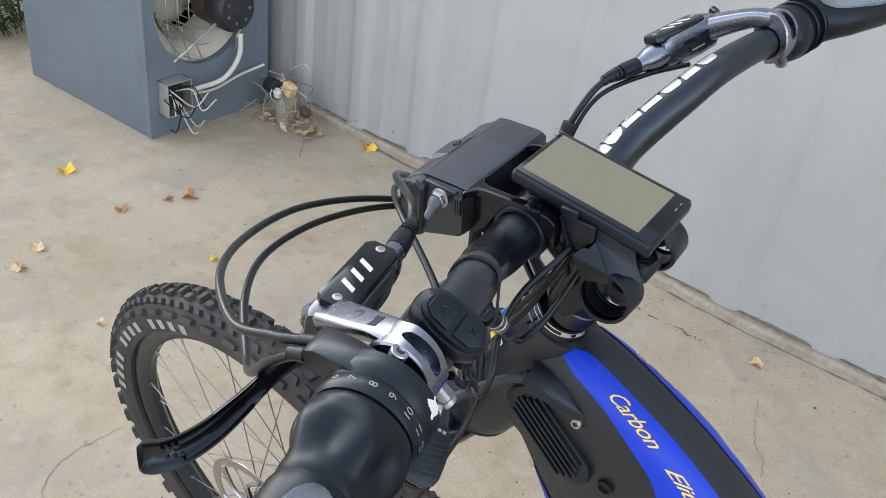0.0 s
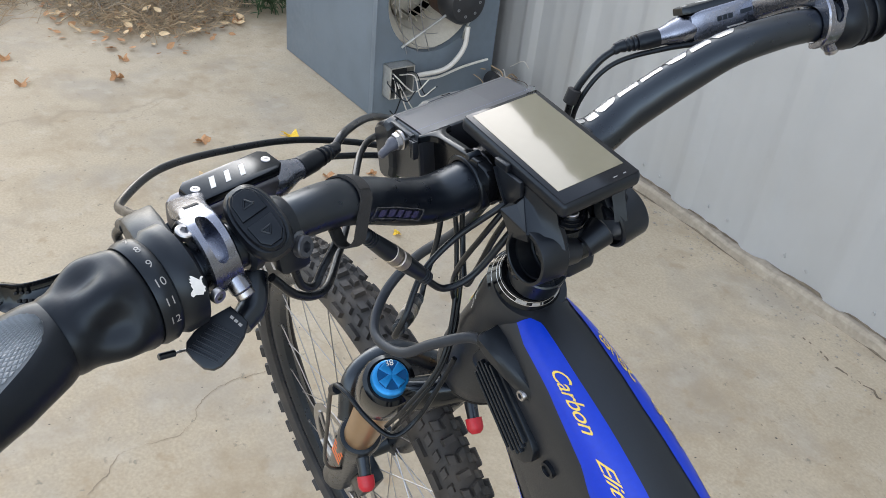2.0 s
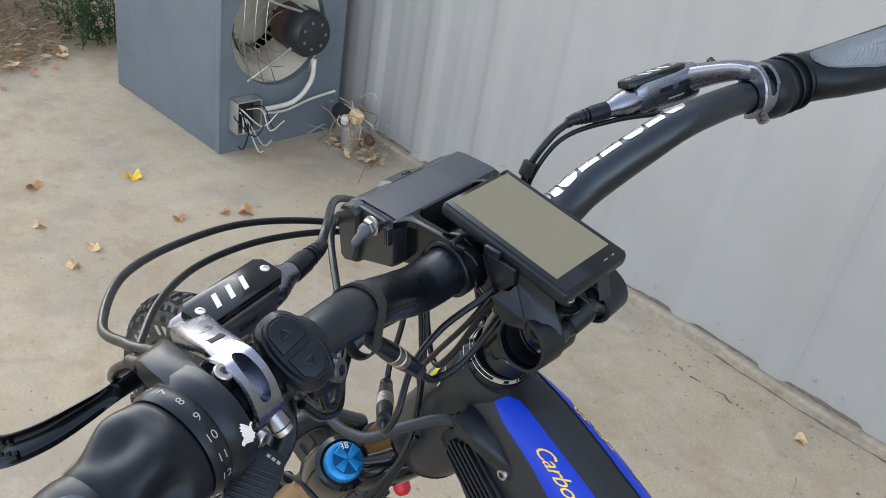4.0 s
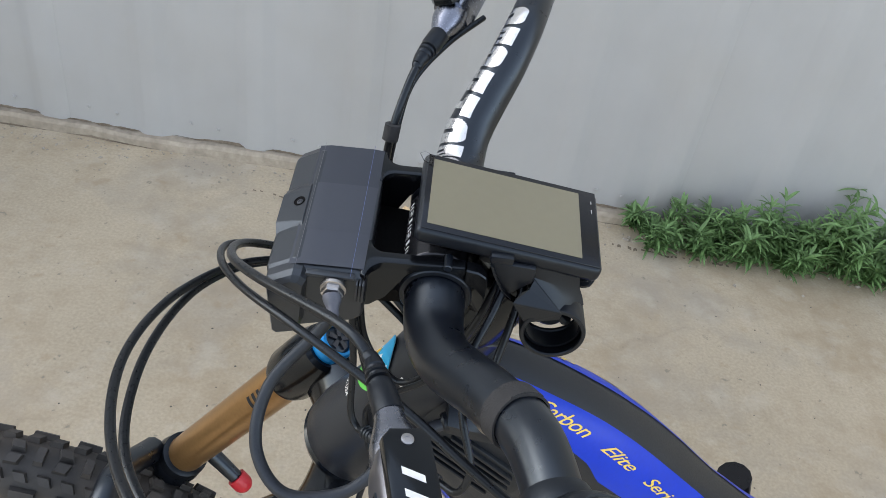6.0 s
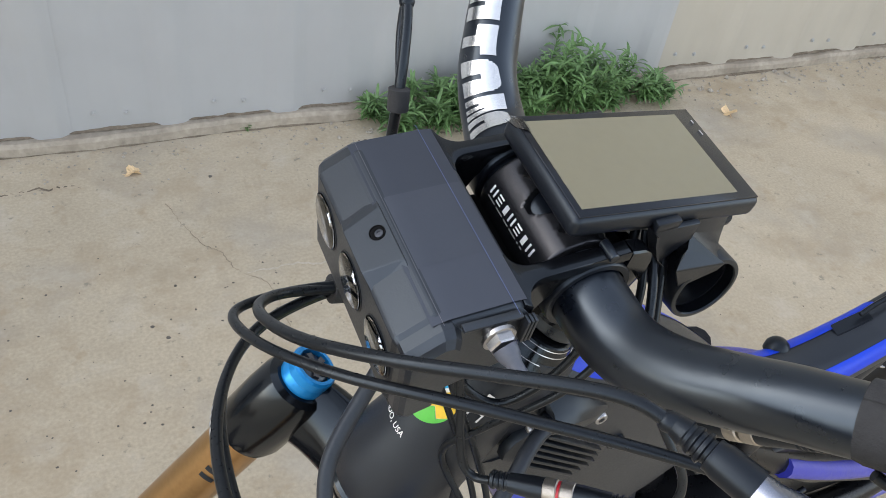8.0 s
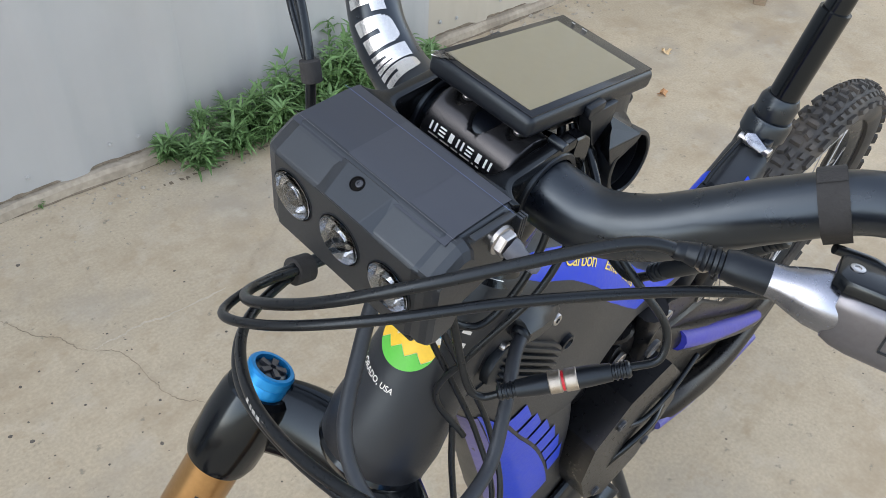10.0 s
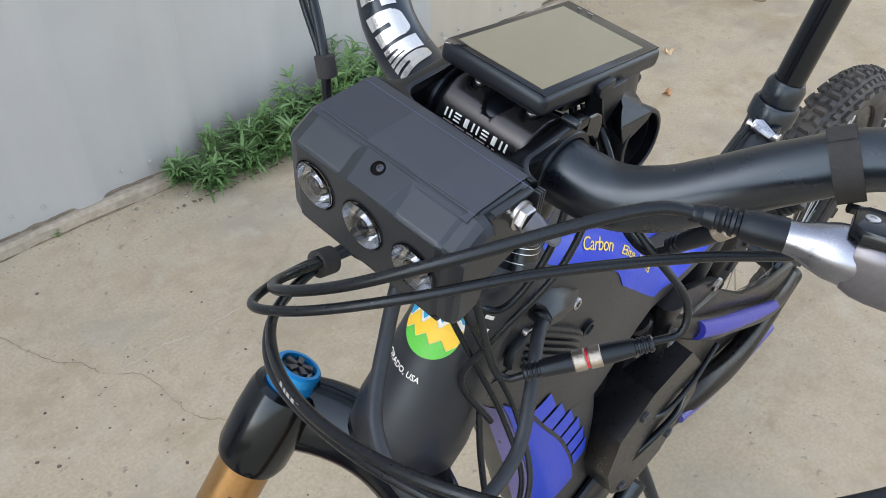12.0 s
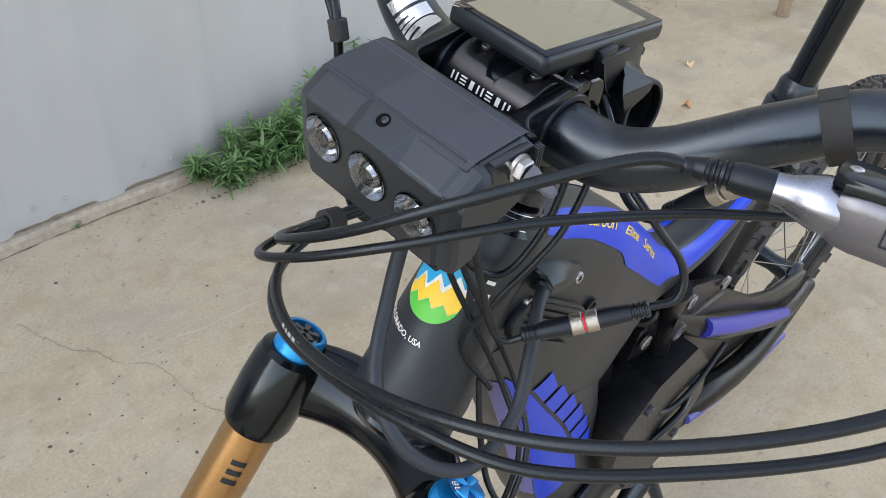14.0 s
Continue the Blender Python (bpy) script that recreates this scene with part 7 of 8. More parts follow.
    # dark outlined mark on the far side of the body
    for t0, t1, v0, v1 in ((0.34, 0.60, 0.0036, 0.0042), (0.34, 0.60, -0.0042, -0.0036), (0.335, 0.345, -0.0040, 0.0040), (0.595, 0.605, -0.0040, 0.0040), (0.39, 0.55, -0.0014, 0.0014)):
        p = A.lerp(B, (t0 + t1) / 2) + up * (v0 + v1) / 2 - sd * 0.0119
        q = box((0, 0, 0), ((B - A).length * (t1 - t0), v1 - v0, 0.0006), 0, facing(p, ax, -sd))
        for v in q.verts:
            v.co.x *= s
        part("printed_mark", q, BLACK, k)
    # polished nose and ribbed boot
    part("hose_nose", lathe(P(*(B - ax * 0.013 - up * 0.001)), P(*E), [(0, 0.0104), (0.004, 0.0108), (0.010, 0.0102), (0.016, 0.0084), (0.021, 0.0066), (0.0275, 0.0058)], 28), SILVER, k, "polished silver hose nose")
    boot = [(0, 0.0064), (0.012, 0.0062), (0.014, 0.0056)]
    for i in range(3):
        boot += [(0.0155 + 0.0035 * i, 0.0056 - 0.0004 * i), (0.0160 + 0.0035 * i, 0.0042), (0.0172 + 0.0035 * i, 0.0042), (0.0177 + 0.0035 * i, 0.0055 - 0.0004 * i)]
    boot += [(0.028, 0.0040), (0.032, 0.0030)]
    T_ = V3(-0.1085, 0.037, 0.0435)
    part("hose_boot", lathe(P(*E.lerp(T_, -0.06)), P(*T_), boot, 24), RUBBER, k, "ribbed black rubber boot")
    # band round the bar: a polished ring with a long slot
    x0 = -0.2140 if side < 0 else -0.2170

    def RB(x, ang, q):
        p = round_bar(x * s, ang, q)
        return V3(p.x * s, p.y, p.z)

    band = []
    n = 72
    for i in range(n + 1):
        ang = -165 + 215 * i / n
        big = float(np.interp(ang, [-165, -108, -60, -25, -6, 20, 50], [0.0158, 0.0168, 0.0182, 0.0215, 0.0232, 0.0222, 0.0195]))
        t_ = (ang + 66) / 66
        inside = 0 < t_ < 1
        w_ = 0.0033 * math.sin(math.pi * t_) ** 0.3 if inside else 0.0004
        rin = 0.0130 if inside else big
        row = []
        for xx, q in ((-0.0080, 0.0122), (-0.0080, big - 0.001), (-0.0070, big), (-w_ - 0.0004, big), (-w_, rin), (w_, rin), (w_ + 0.0004, big), (0.0070, big), (0.0080, big - 0.001), (0.0080, 0.0122)):
            row.append(P(*RB(x0 + xx, ang, q)))
        band.append(row)
    part("clamp_band", loft(band), SILVER, k, "polished silver clamp band with a long slot")
    # arm from band to body
    rings = []
    way = catmull([V3(-0.2135, -0.042, 0.0838), V3(-0.2128, -0.030, 0.0808), V3(-0.211, -0.0148, 0.0738), V3(-0.2085, -0.002, 0.0668), V3(-0.2065, 0.006, 0.0615)], 5)
    way = [q + (V3(0, 0, 0) if side < 0 else V3(-0.003, 0.002, -0.0068)) for q in way]
    for i, c in enumerate(way):
        t = i / (len(way) - 1)
        dd = (way[min(i + 1, len(way) - 1)] - way[max(i - 1, 0)]).normalized()
        nn = (V3(0, 0.3, 1) - dd * V3(0, 0.3, 1).dot(dd)).normalized()
        ss = dd.cross(nn)
        w_ = float(np.interp(t, [0, 0.3, 0.6, 1], [0.0078, 0.0074, 0.0086, 0.0098]))
        ex_ = (0.45, 0.6) if side < 0 else (0.50, 0.50)
        h_ = 0.0030 + 0.0030 * t if side < 0 else 0.0052 + 0.0050 * t
        rings.append([P(*(c + ss * w_ * math.copysign(abs(math.cos(math.pi * j / 12)) ** ex_[0], math.cos(math.pi * j / 12)) + nn * h_ * math.copysign(abs(math.sin(math.pi * j / 12)) ** ex_[1], math.sin(math.pi * j / 12)))) for j in range(24)])
    part("bridge", loft(rings), SILVER, k, "polished silver bridge")
    nn = V3(0, 0.42, 0.91)
    # thin dark plate laid on the bridge, painting the shade of its notch
    part("notch_shade", prism([(-0.0034, -0.0024), (0.0034, -0.0024), (0.0034, 0.0024), (-0.0034, 0.0024)], 0.0007, facing(P(-0.2126, -0.0265, 0.0829 if side < 0 else 0.0764), P(1, 0, 0), P(0, 0.40, 0.92))), HOLESHADE, k)
    bolt(P(-0.211, -0.0140, 0.0768 if side < 0 else 0.0703), P(*nn), 0.0042, GUNMETAL, k, 0.0014)
    lug, head = (V3(-0.2090, -0.0550, 0.0605), V3(-0.2072, -0.0600, 0.0535)) if side < 0 else (V3(-0.2175, -0.0520, 0.0520), V3(-0.2202, -0.0540, 0.0448))
    part("band_lug", cyl(P(*(lug * 1.4 - head * 0.4)), P(*head), 0.0052, None, 18, 0.001), SILVER, k)
    bolt(P(*head), P(*(head - lug)), 0.0044, STEEL, k, 0.003)
    # lever blade: a dished finger hook that curls out at its tip
    root = V3(-0.206, 0.021, 0.044)
    pts = [V3(-0.2080, 0.0175, 0.0445), V3(-0.2190, 0.0165, 0.0425), V3(-0.2310, 0.0172, 0.0405), V3(-0.2430, 0.0172, 0.0393), V3(-0.2580, 0.0160, 0.0383), V3(-0.2750, 0.0165, 0.0365), V3(-0.2890, 0.0208, 0.0345), V3(-0.2965, 0.0275, 0.0328), V3(-0.3000, 0.0325, 0.0322)]
    path_ = catmull(pts, 7)
    rings = []
    upw = V3(0, 0.66, 0.75)
    for i, c in enumerate(path_):
        t = i / (len(path_) - 1)
        d = (path_[min(i + 1, len(path_) - 1)] - path_[max(i - 1, 0)]).normalized()
        upv = (upw - d * upw.dot(d)).normalized()
        nv = d.cross(upv)
        if nv.y > 0:
            nv = -nv
        hh = float(np.interp(t, [0, 0.12, 0.30, 0.42, 0.55, 0.72, 0.88, 0.97, 1], [0.0058, 0.0050, 0.0042, 0.0044, 0.0056, 0.0066, 0.0076, 0.0074, 0.0060]))
        deep = float(np.interp(t, [0, 0.36, 0.46, 0.88, 0.96, 1], [0, 0, 0.0036, 0.0040, 0.0030, 0.0]))
        ring = []
        for j in range(28):
            a = 2 * math.pi * j / 28
            ca, sa = math.cos(a), math.sin(a)
            if ca < 0:
                v_ = -0.0036 * abs(ca) ** 0.6
            else:
                v_ = 0.0024 * abs(ca) ** 0.35 - deep * (1 - min(1.0, abs(sa) / 0.86) ** 3) * (1 if abs(sa) < 0.86 else 0)
            ring.append(c + upv * hh * math.copysign(abs(sa) ** 0.8, sa) + nv * v_)
        rings.append([P(*p) for p in ring])
    lever = part("lever_blade", loft(rings), GLOSSBLACK, k, "glossy black lever blade with a dished finger hook and drilled tip")
    part("pivot", cyl(P(*(root + V3(0.002, 0, -0.010))), P(*(root + V3(0.002, 0, 0.011))), 0.0062, None, 18, 0.001), BLACK, k)
    part("lever_bracket", sweep([P(*A.lerp(B, 0.2)), P(*(root + V3(0.006, -0.004, 0.008))), P(*root)], [(0, 0.010), (1, 0.0075)], 12, 6), GUNMETAL if side < 0 else SILVER, k)
    for i in range(6):
        c = pts[-3].lerp(pts[-2], -0.10 + 0.32 * (i // 2)) + upw * (0.0020 - 0.0040 * (i % 2)) + V3(-0.0002, 0.0009, -0.0007)
        # small dark studs whose colour gives the shade of the drilled holes
        part("drill_hole_shade", lathe(P(*c), P(*(c + V3(0.0004, -0.0012, 0.0010))), [(0, 0.0008), (0.0016, 0.0008)], 10), HOLESHADE, lever)
    return k


build_brake(-1)
build_brake(1)


# ---- buttons, straps, shifter, grips ----
def build_pad():
    k = thing("button_pad", "black rubber two-arrow button pad clamped on the handlebar", "control pad", BM)
    x0 = -0.183
    part("clamp", sleeve(x0 - 0.0085, x0 + 0.0085, [(0, 0.0135), (0.06, 0.0150), (0.94, 0.0150), (1, 0.0135)]), PLASTIC, k)
    n = (V3(-0.20, -0.60, 0.80)).normalized()
    c = V3(-0.1908, -0.0500, 0.0792)
    m = facing(c, V3(0.203, -0.783, -0.587), n)

    def oval(a, b, k_=20, sq=2.6):
        out = []
        for i in range(k_):
            t = 2 * math.pi * i / k_
            ca, sa = math.cos(t), math.sin(t)
            out.append((a * math.copysign(abs(ca) ** (2 / sq), ca), b * math.copysign(abs(sa) ** (2 / sq), sa)))
        return out

    rings = []
    for z, g in ((-0.022, 0.72), (-0.012, 0.9), (-0.004, 1.0), (0.001, 0.97), (0.003, 0.86)):
        rings.append([m @ V3(x * g, y * g, z) for x, y in oval(0.0190, 0.0115, 28)])
    part("pad_body", loft(rings), PLASTIC, k)
    face = loft([[m @ V3(x * g, y * g, z) for x, y in oval(0.0165, 0.0088, 28, 2.3)] for z, g in ((0.002, 1.0), (0.0046, 1.0), (0.0058, 0.93))])
    part("button_rim", face, RUBBER, k)
    for sx in (-1, 1):
        mm = m @ Matrix.Translation((0.0076 * sx, 0, 0.0055)) @ Matrix.Diagonal((0.82, 0.82, 0.9, 1))
        out = [(-0.0075 * sx, -0.0078), (-0.0075 * sx, 0.0078), (0.0035 * sx, 0.0072), (0.0078 * sx, 0.0035), (0.0078 * sx, -0.0035), (0.0035 * sx, -0.0072)]
        if sx < 0:
            out = out[::-1]
        btn = part("button", prism(out, 0.0022, mm, 0.0009), RUBBER, k, "black rubber arrow button")
        mx = mm @ Matrix.Rotation(-math.pi / 2, 4, "Z")
        tri_ = [V3(-0.0030, -0.0018 * sx, 0.0023), V3(0.0030, -0.0018 * sx, 0.0023), V3(0, 0.0026 * sx, 0.0023)]
        for a, b in ((0, 1), (1, 2), (2, 0)):
            part("arrow", cyl(mx @ tri_[a], mx @ tri_[b], 0.00050, None, 6), RUBBER, btn)
    # side block with its clamp bolt
    part("side_block", box((-0.1785, -0.0465, 0.0565), (0.017, 0.018, 0.020), 0.004), PLASTIC, k)
    bolt((-0.1752, -0.0550, 0.0610), (0.45, -0.85, 0.25), 0.0055, GUNMETAL, k, 0.004)
    part("lead", sweep([(-0.179, -0.050, 0.050), (-0.176, -0.049, 0.034), (-0.168, -0.045, 0.026), (-0.158, -0.038, 0.030), (-0.145, -0.028, 0.033)], 0.0022, 10, 8), CABLE, k)


build_pad()


def build_strap():
    k = thing("hook_strap", "black woven hook-and-loop strap round the handlebar and cable plug", "strap", BM)
    x0, p = -0.1375, V3(-0.1290, -0.0275, 0.0320)
    c0, dr = bar_at(x0)
    p = p - dr * (p - c0).dot(dr)
    e1 = (p - c0).normalized()
    e2 = dr.cross(e1)
    gap = (p - c0).length
    rings = []
    for w_, lift in ((-0.0054, 0.0), (-0.0054, 0.0010), (0.0054, 0.0010), (0.0054, 0.0)):
        ring = []
        for j in range(40):
            a = 2 * math.pi * j / 40
            q = c0 + (e1 * math.cos(a) + e2 * math.sin(a)) * (bar_rad(x0) + 0.0002 + lift)
            if math.cos(a) > 0.1:
                q = p + (e1 * math.cos(a) + e2 * math.sin(a)) * (0.0066 + lift)
            ring.append(q + dr * w_)
        rings.append(ring)
    part("band", loft(rings, False, True), STRAPM, k)
    # stitched tail of the strap, lying on the band over the bar
    tail = []
    for w_, lift in ((-0.0051, 0.0010), (-0.0051, 0.0017), (0.0051, 0.0017), (0.0051, 0.0010)):
        tail.append([c0 + (e1 * math.cos(a) + e2 * math.sin(a)) * (bar_rad(x0) + lift) + dr * w_ for a in [math.pi * (0.62 + 0.36 * j / 10) for j in range(11)]])
    part("strap_tail", loft(tail), STRAPM, k)


STRAPM = material("woven_black_strap", (0.022, 0.022, 0.023), 0.85, 0.0, 0.3, 300, 0.0004, 900)
build_strap()


def build_shifter():
    k = thing("twist_shifter", "black twist shifter with a numbered ring and a bird emblem", "shifter", BM)
    part("housing", sleeve(-0.2255, -0.2435, [(0, 0.0175), (0.05, 0.0230), (0.12, 0.0246), (0.9, 0.0246), (0.97, 0.0240), (1, 0.022)], 44), PLASTIC, k)
    # block that runs ahead from the top of the housing to the cable exits
    side_prof = ((-0.0470, 0.0862), (-0.0330, 0.0868), (-0.0165, 0.0838), (-0.0105, 0.0800), (-0.0085, 0.0765), (-0.0085, 0.0712), (-0.0130, 0.0690), (-0.0260, 0.0690), (-0.0320, 0.0640), (-0.0480, 0.0660))
    blk = loft([[V3(x, y + 0.21 * (x + 0.2345), z - q * (z - 0.0765)) for y, z in side_prof] for x, q in ((-0.2268, 0.10), (-0.2280, 0.0), (-0.2345, 0.0), (-0.2405, 0.0), (-0.2416, 0.10))])
    bmesh.ops.bevel(blk, geom=[e for e in blk.edges if e.calc_face_angle(0) > radians(30)], offset=0.0010, segments=2, affect="EDGES")
    part("cable_block", blk, PLASTIC, k)
    for x, z in ((-0.2312, 0.0752), (-0.2388, 0.0738)):
        part("ferrule", cyl((x, -0.0110, z), (x - 0.0010, -0.0010, z - 0.0040), 0.0036, 0.0031, 16, 0.0004), RUBBER, k)
    part("number_ring", sleeve(-0.2440, -0.2525, [(0, 0.0230), (0.1, 0.0241), (0.9, 0.0241), (1, 0.0230)], 44), PLASTIC, k)
    # numerals round the ring
    for i, word in enumerate(("6", "7", "8", "9", "10", "11", "12")):
        t = text_bm(word, 0.0050)
        xs = [v.co.x for v in t.verts]
        w = (max(xs) + min(xs)) / 2
        ang = 37.5 - 21.0 * i
        for v in t.verts:
            v.co = round_bar(-0.2482 + (v.co.x - w), ang - 3 + v.co.y / 0.0233 * 57.3 - 4, 0.02435)
        part("numeral", t, GREYPRINT, k)
    # bird emblem: body, two wings and a tail
    shape = [(0.0058, 0.0030), (0.0050, 0.0038), (0.0036, 0.0034), (0.0028, 0.0024), (0.0012, 0.0040), (-0.0010, 0.0060), (-0.0022, 0.0064), (-0.0022, 0.0050), (-0.0034, 0.0052), (-0.0030, 0.0038), (-0.0042, 0.0036), (-0.0032, 0.0024), (-0.0040, 0.0016), (-0.0022, 0.0008),
             (-0.0034, -0.0006), (-0.0058, -0.0018), (-0.0062, -0.0032), (-0.0046, -0.0030), (-0.0050, -0.0046), (-0.0032, -0.0040), (-0.0024, -0.0024), (-0.0004, -0.0018), (0.0006, -0.0040), (0.0020, -0.0058), (0.0028, -0.0044), (0.0040, -0.0048), (0.0040, -0.0032), (0.0050, -0.0024), (0.0040, -0.0012), (0.0038, 0.0006), (0.0042, 0.0022)]
    bm = bmesh.new()
    bm.faces.new([bm.verts.new((x, y, 0)) for x, y in shape])
    bmesh.ops.triangulate(bm, faces=bm.faces)
    for v in bm.verts:
        v.co = round_bar(-0.2340 + v.co.x * 0.80, -69 + v.co.y * 0.80 / 0.024 * 57.3, 0.02485)
    part("emblem", bm, WHITE, k, "white bird emblem")
    # moulded twist grip with thumb lobes
    rings = []
    n = 26
    for i in range(n + 1):
        t = i / n
        x = -0.2528 - 0.0350 * t
        base = float(np.interp(t, [0, 0.05, 0.2, 0.4, 0.6, 0.8, 0.93, 1], [0.0222, 0.0235, 0.0233, 0.0217, 0.0198, 0.0182, 0.0178, 0.0168]))
        ring = []
        for j in range(60):
            a = 360 * j / 60
            lobe = 0.0031 * math.cos(radians((a + 28) * 5 + 60 * t)) * math.sin(math.pi * min(1, max(0, (t - 0.05) / 0.8))) ** 1.3
            ring.append(round_bar(x, a, base + lobe))
        rings.append(ring)
    part("twist_grip", loft(rings), RUBBER, k, "moulded black rubber twist grip")
    bolt(round_bar(-0.2240, -6, 0.0200), (0.3, -0.3, 0.9), 0.004, STEEL, k, 0.003)
    bolt(round_bar(-0.2240, -98, 0.0200), (0.3, -0.9, -0.1), 0.0035, STEEL, k, 0.003)


build_shifter()


def diamond_material():
    m = material("quilted_grey_rubber", (0.20, 0.225, 0.25), 0.55, 0.0, 0.12, 60, 0.0, 500)
    return m


QUILT = diamond_material()


def build_grip(side):
    """Grip with a wing for the palm; the wing's top carries a quilted grey inlay."""
    s = side
    k = thing("grip", "black ergonomic rubber grip with a quilted blue-grey palm inlay", "grip", BM, group="grips")
    xa, xb = (0.2875, 0.400) if s < 0 else (0.262, 0.400)
    n, seg = 30, 48

    def rad(t, a):
        # a: 0 up, 90 ahead, -90 to the rider; the wing reaches to the rider and a little down
        wing = float(np.interp(t, [0, 0.08, 0.20, 0.40, 0.70, 0.92, 1], [0.001, 0.007, 0.015, 0.022, 0.025, 0.021, 0.010]))
        base = float(np.interp(t, [0, 0.04, 0.2, 1], [0.0175, 0.0185, 0.0172, 0.0168]))
        c = math.cos(radians(a + 84))
        return base + wing * max(0, c) ** 3.2 - (0.002 * t if abs(a) < 40 else 0)

    rings = [[round_bar(s * (xa + (xb - xa) * i / n), 360 * j / seg, rad(i / n, ((360 * j / seg + 180) % 360) - 180)) for j in range(seg)] for i in range(n + 1)]
    part("rubber_body", loft(rings), RUBBER, k)
    part("end_plug", sleeve(s * 0.398, s * 0.403, [(0, 0.0165), (0.6, 0.0160), (1, 0.012)]), PLASTIC, k)

    def lift(t, v):
        lo = float(np.interp(t, [0.03, 0.045, 0.08, 0.16, 0.30, 0.6, 0.95], [-18, -6, 4, 12, 18, 20, 4]))
        hi = float(np.interp(t, [0.03, 0.045, 0.08, 0.16, 0.30, 0.6, 0.95], [-26, -38, -48, -57, -66, -72, -56]))
        a = lo + (hi - lo) * v
        return s * (xa + (xb - xa) * t), a

    # quilt: a grid of small raised diamonds
    verts, faces = [], []
    nu, nv = 66, 34
    for i in range(nu):
        for j in range(nv):
            if (i + j) % 2:
                continue
            quad = []
            cu, cv = (i + 0.5) / nu, (j + 0.5) / nv
            t0 = 0.03 + 0.92 * cu
            for du, dv, h in ((-0.92, 0, 0.0005), (0, -0.92, 0.0005), (0.92, 0, 0.0005), (0, 0.92, 0.0005), (0, 0, 0.0011)):
                t = 0.03 + 0.92 * min(1, max(0, cu + du / nu))
                x, a = lift(t, min(1, max(0, cv + dv / nv)))
                quad.append(len(verts))
                verts.append(tuple(round_bar(x, a, rad(t, a) + h)))
            for q in range(4):
                faces.append((quad[q], quad[(q + 1) % 4], quad[4]))
    me = bpy.data.meshes.new("inlay")
    me.from_pydata(verts, [], faces)
    me.materials.append(QUILT)
    ob = tagged(new("inlay_quilt", me), "raised blue-grey diamonds")
    ob.parent = k
    rows = []
    bm = bmesh.new()
    for i in range(24):
        t = 0.03 + 0.92 * i / 23
        row = []
        for j in range(13):
            x, a = lift(t, -0.03 + 1.06 * j / 12)
            row.append(bm.verts.new(round_bar(x, a, rad(t, a) + 0.0004)))
        rows.append(row)
    for a, b in zip(rows, rows[1:]):
        for j in range(12):
            bm.faces.new((a[j], a[j + 1], b[j + 1], b[j]))
    part("inlay", bm, GREYRUBBER, k, "blue-grey rubber inlay")
    if s > 0:
        part("inner_collar", sleeve(0.2185, 0.262, [(0, 0.0150), (0.06, 0.0190), (0.35, 0.0215), (0.75, 0.0185), (1, 0.0180)], 40), RUBBER, k)
        for x in (0.2375, 0.247, 0.2555):
            part("grip_ring", sleeve(x, x + 0.0018, [(0, 0.0208), (0.5, 0.0216), (1, 0.0208)], 40, 4), RUBBER, k)


build_grip(-1)
build_grip(1)


def build_dropper():
    k = thing("dropper_lever", "black ribbed thumb lever hanging under the twist shifter", "thumb lever", BM)
    part("clamp", sleeve(-0.2005, -0.1925, [(0, 0.0128), (0.1, 0.0148), (0.9, 0.0148), (1, 0.0128)]), BLACK, k)
    part("mount", sweep([(-0.196, -0.040, 0.044), (-0.202, -0.051, 0.036), (-0.212, -0.058, 0.034)], [(0, 0.008), (1, 0.006)], 12, 6), BLACK, k)
    m = facing((-0.2225, -0.0620, 0.0355), (-0.86, -0.35, -0.12), (-0.10, -0.55, 0.70)) @ Matrix.Diagonal((0.80, 0.78, 1, 1))
    out = [(-0.016, -0.008), (-0.004, -0.0118), (0.008, -0.0128), (0.015, -0.0118), (0.0185, -0.0085), (0.0195, -0.003), (0.0195, 0.006), (0.0165, 0.0108), (0.012, 0.0126), (0.002, 0.0125), (-0.008, 0.0105), (-0.016, 0.006)]
    pad = part("paddle", prism(out, 0.004, m, 0.0015), PLASTIC, k, "ribbed black thumb paddle")
    for i in range(7):
        part("rib", box((0, 0, 0), (0.0012, 0.018, 0.0012), 0.0003, m @ Matrix.Translation((-0.004 + 0.003 * i, 0.0005, 0.0042)) @ Matrix.Rotation(0.25, 4, "Z")), PLASTIC, pad)
    bars = None
    for i in range(3):
        q = box((0, 0, 0), (0.0016, 0.0022, 0.0003), 0, m @ Matrix.Translation((-0.0115, 0.004 - 0.0032 * i, 0.0041)))
        bars = q if bars is None else bm_join(bars, q)
    part("printed_mark", bars, GREYPRINT, pad)
    part("cable_tail", sweep([(-0.224, -0.056, 0.030), (-0.236, -0.0555, 0.0305), (-0.244, -0.056, 0.0325)], 0.0007, 6, 4), STEEL, k)
    part("crimp", cyl((-0.2425, -0.0558, 0.0320), (-0.2500, -0.0568, 0.0345), 0.0017, None, 10, 0.0004), BLACK, k)


build_dropper()


# ---- cables and hoses ----
def cable(name, label, pts, rad, mat=None, extra=()):
    k = thing(name, label, "cable", BM)
    part("sheath", sweep(pts, rad, 12, 12), mat or CABLE, k)
    if name == "brake_hose":
        a_, b_ = Vector(pts[0]), Vector(pts[1])
        d_ = (b_ - a_).normalized()
        part("ferrule", lathe(a_ - d_ * 0.002, a_ + d_ * 0.0055, [(0, rad + 0.0010), (0.0055, rad + 0.0010), (0.0070, rad + 0.0005), (0.0075, rad)], 16), RUBBER, k, "short black rubber ferrule")
    return k


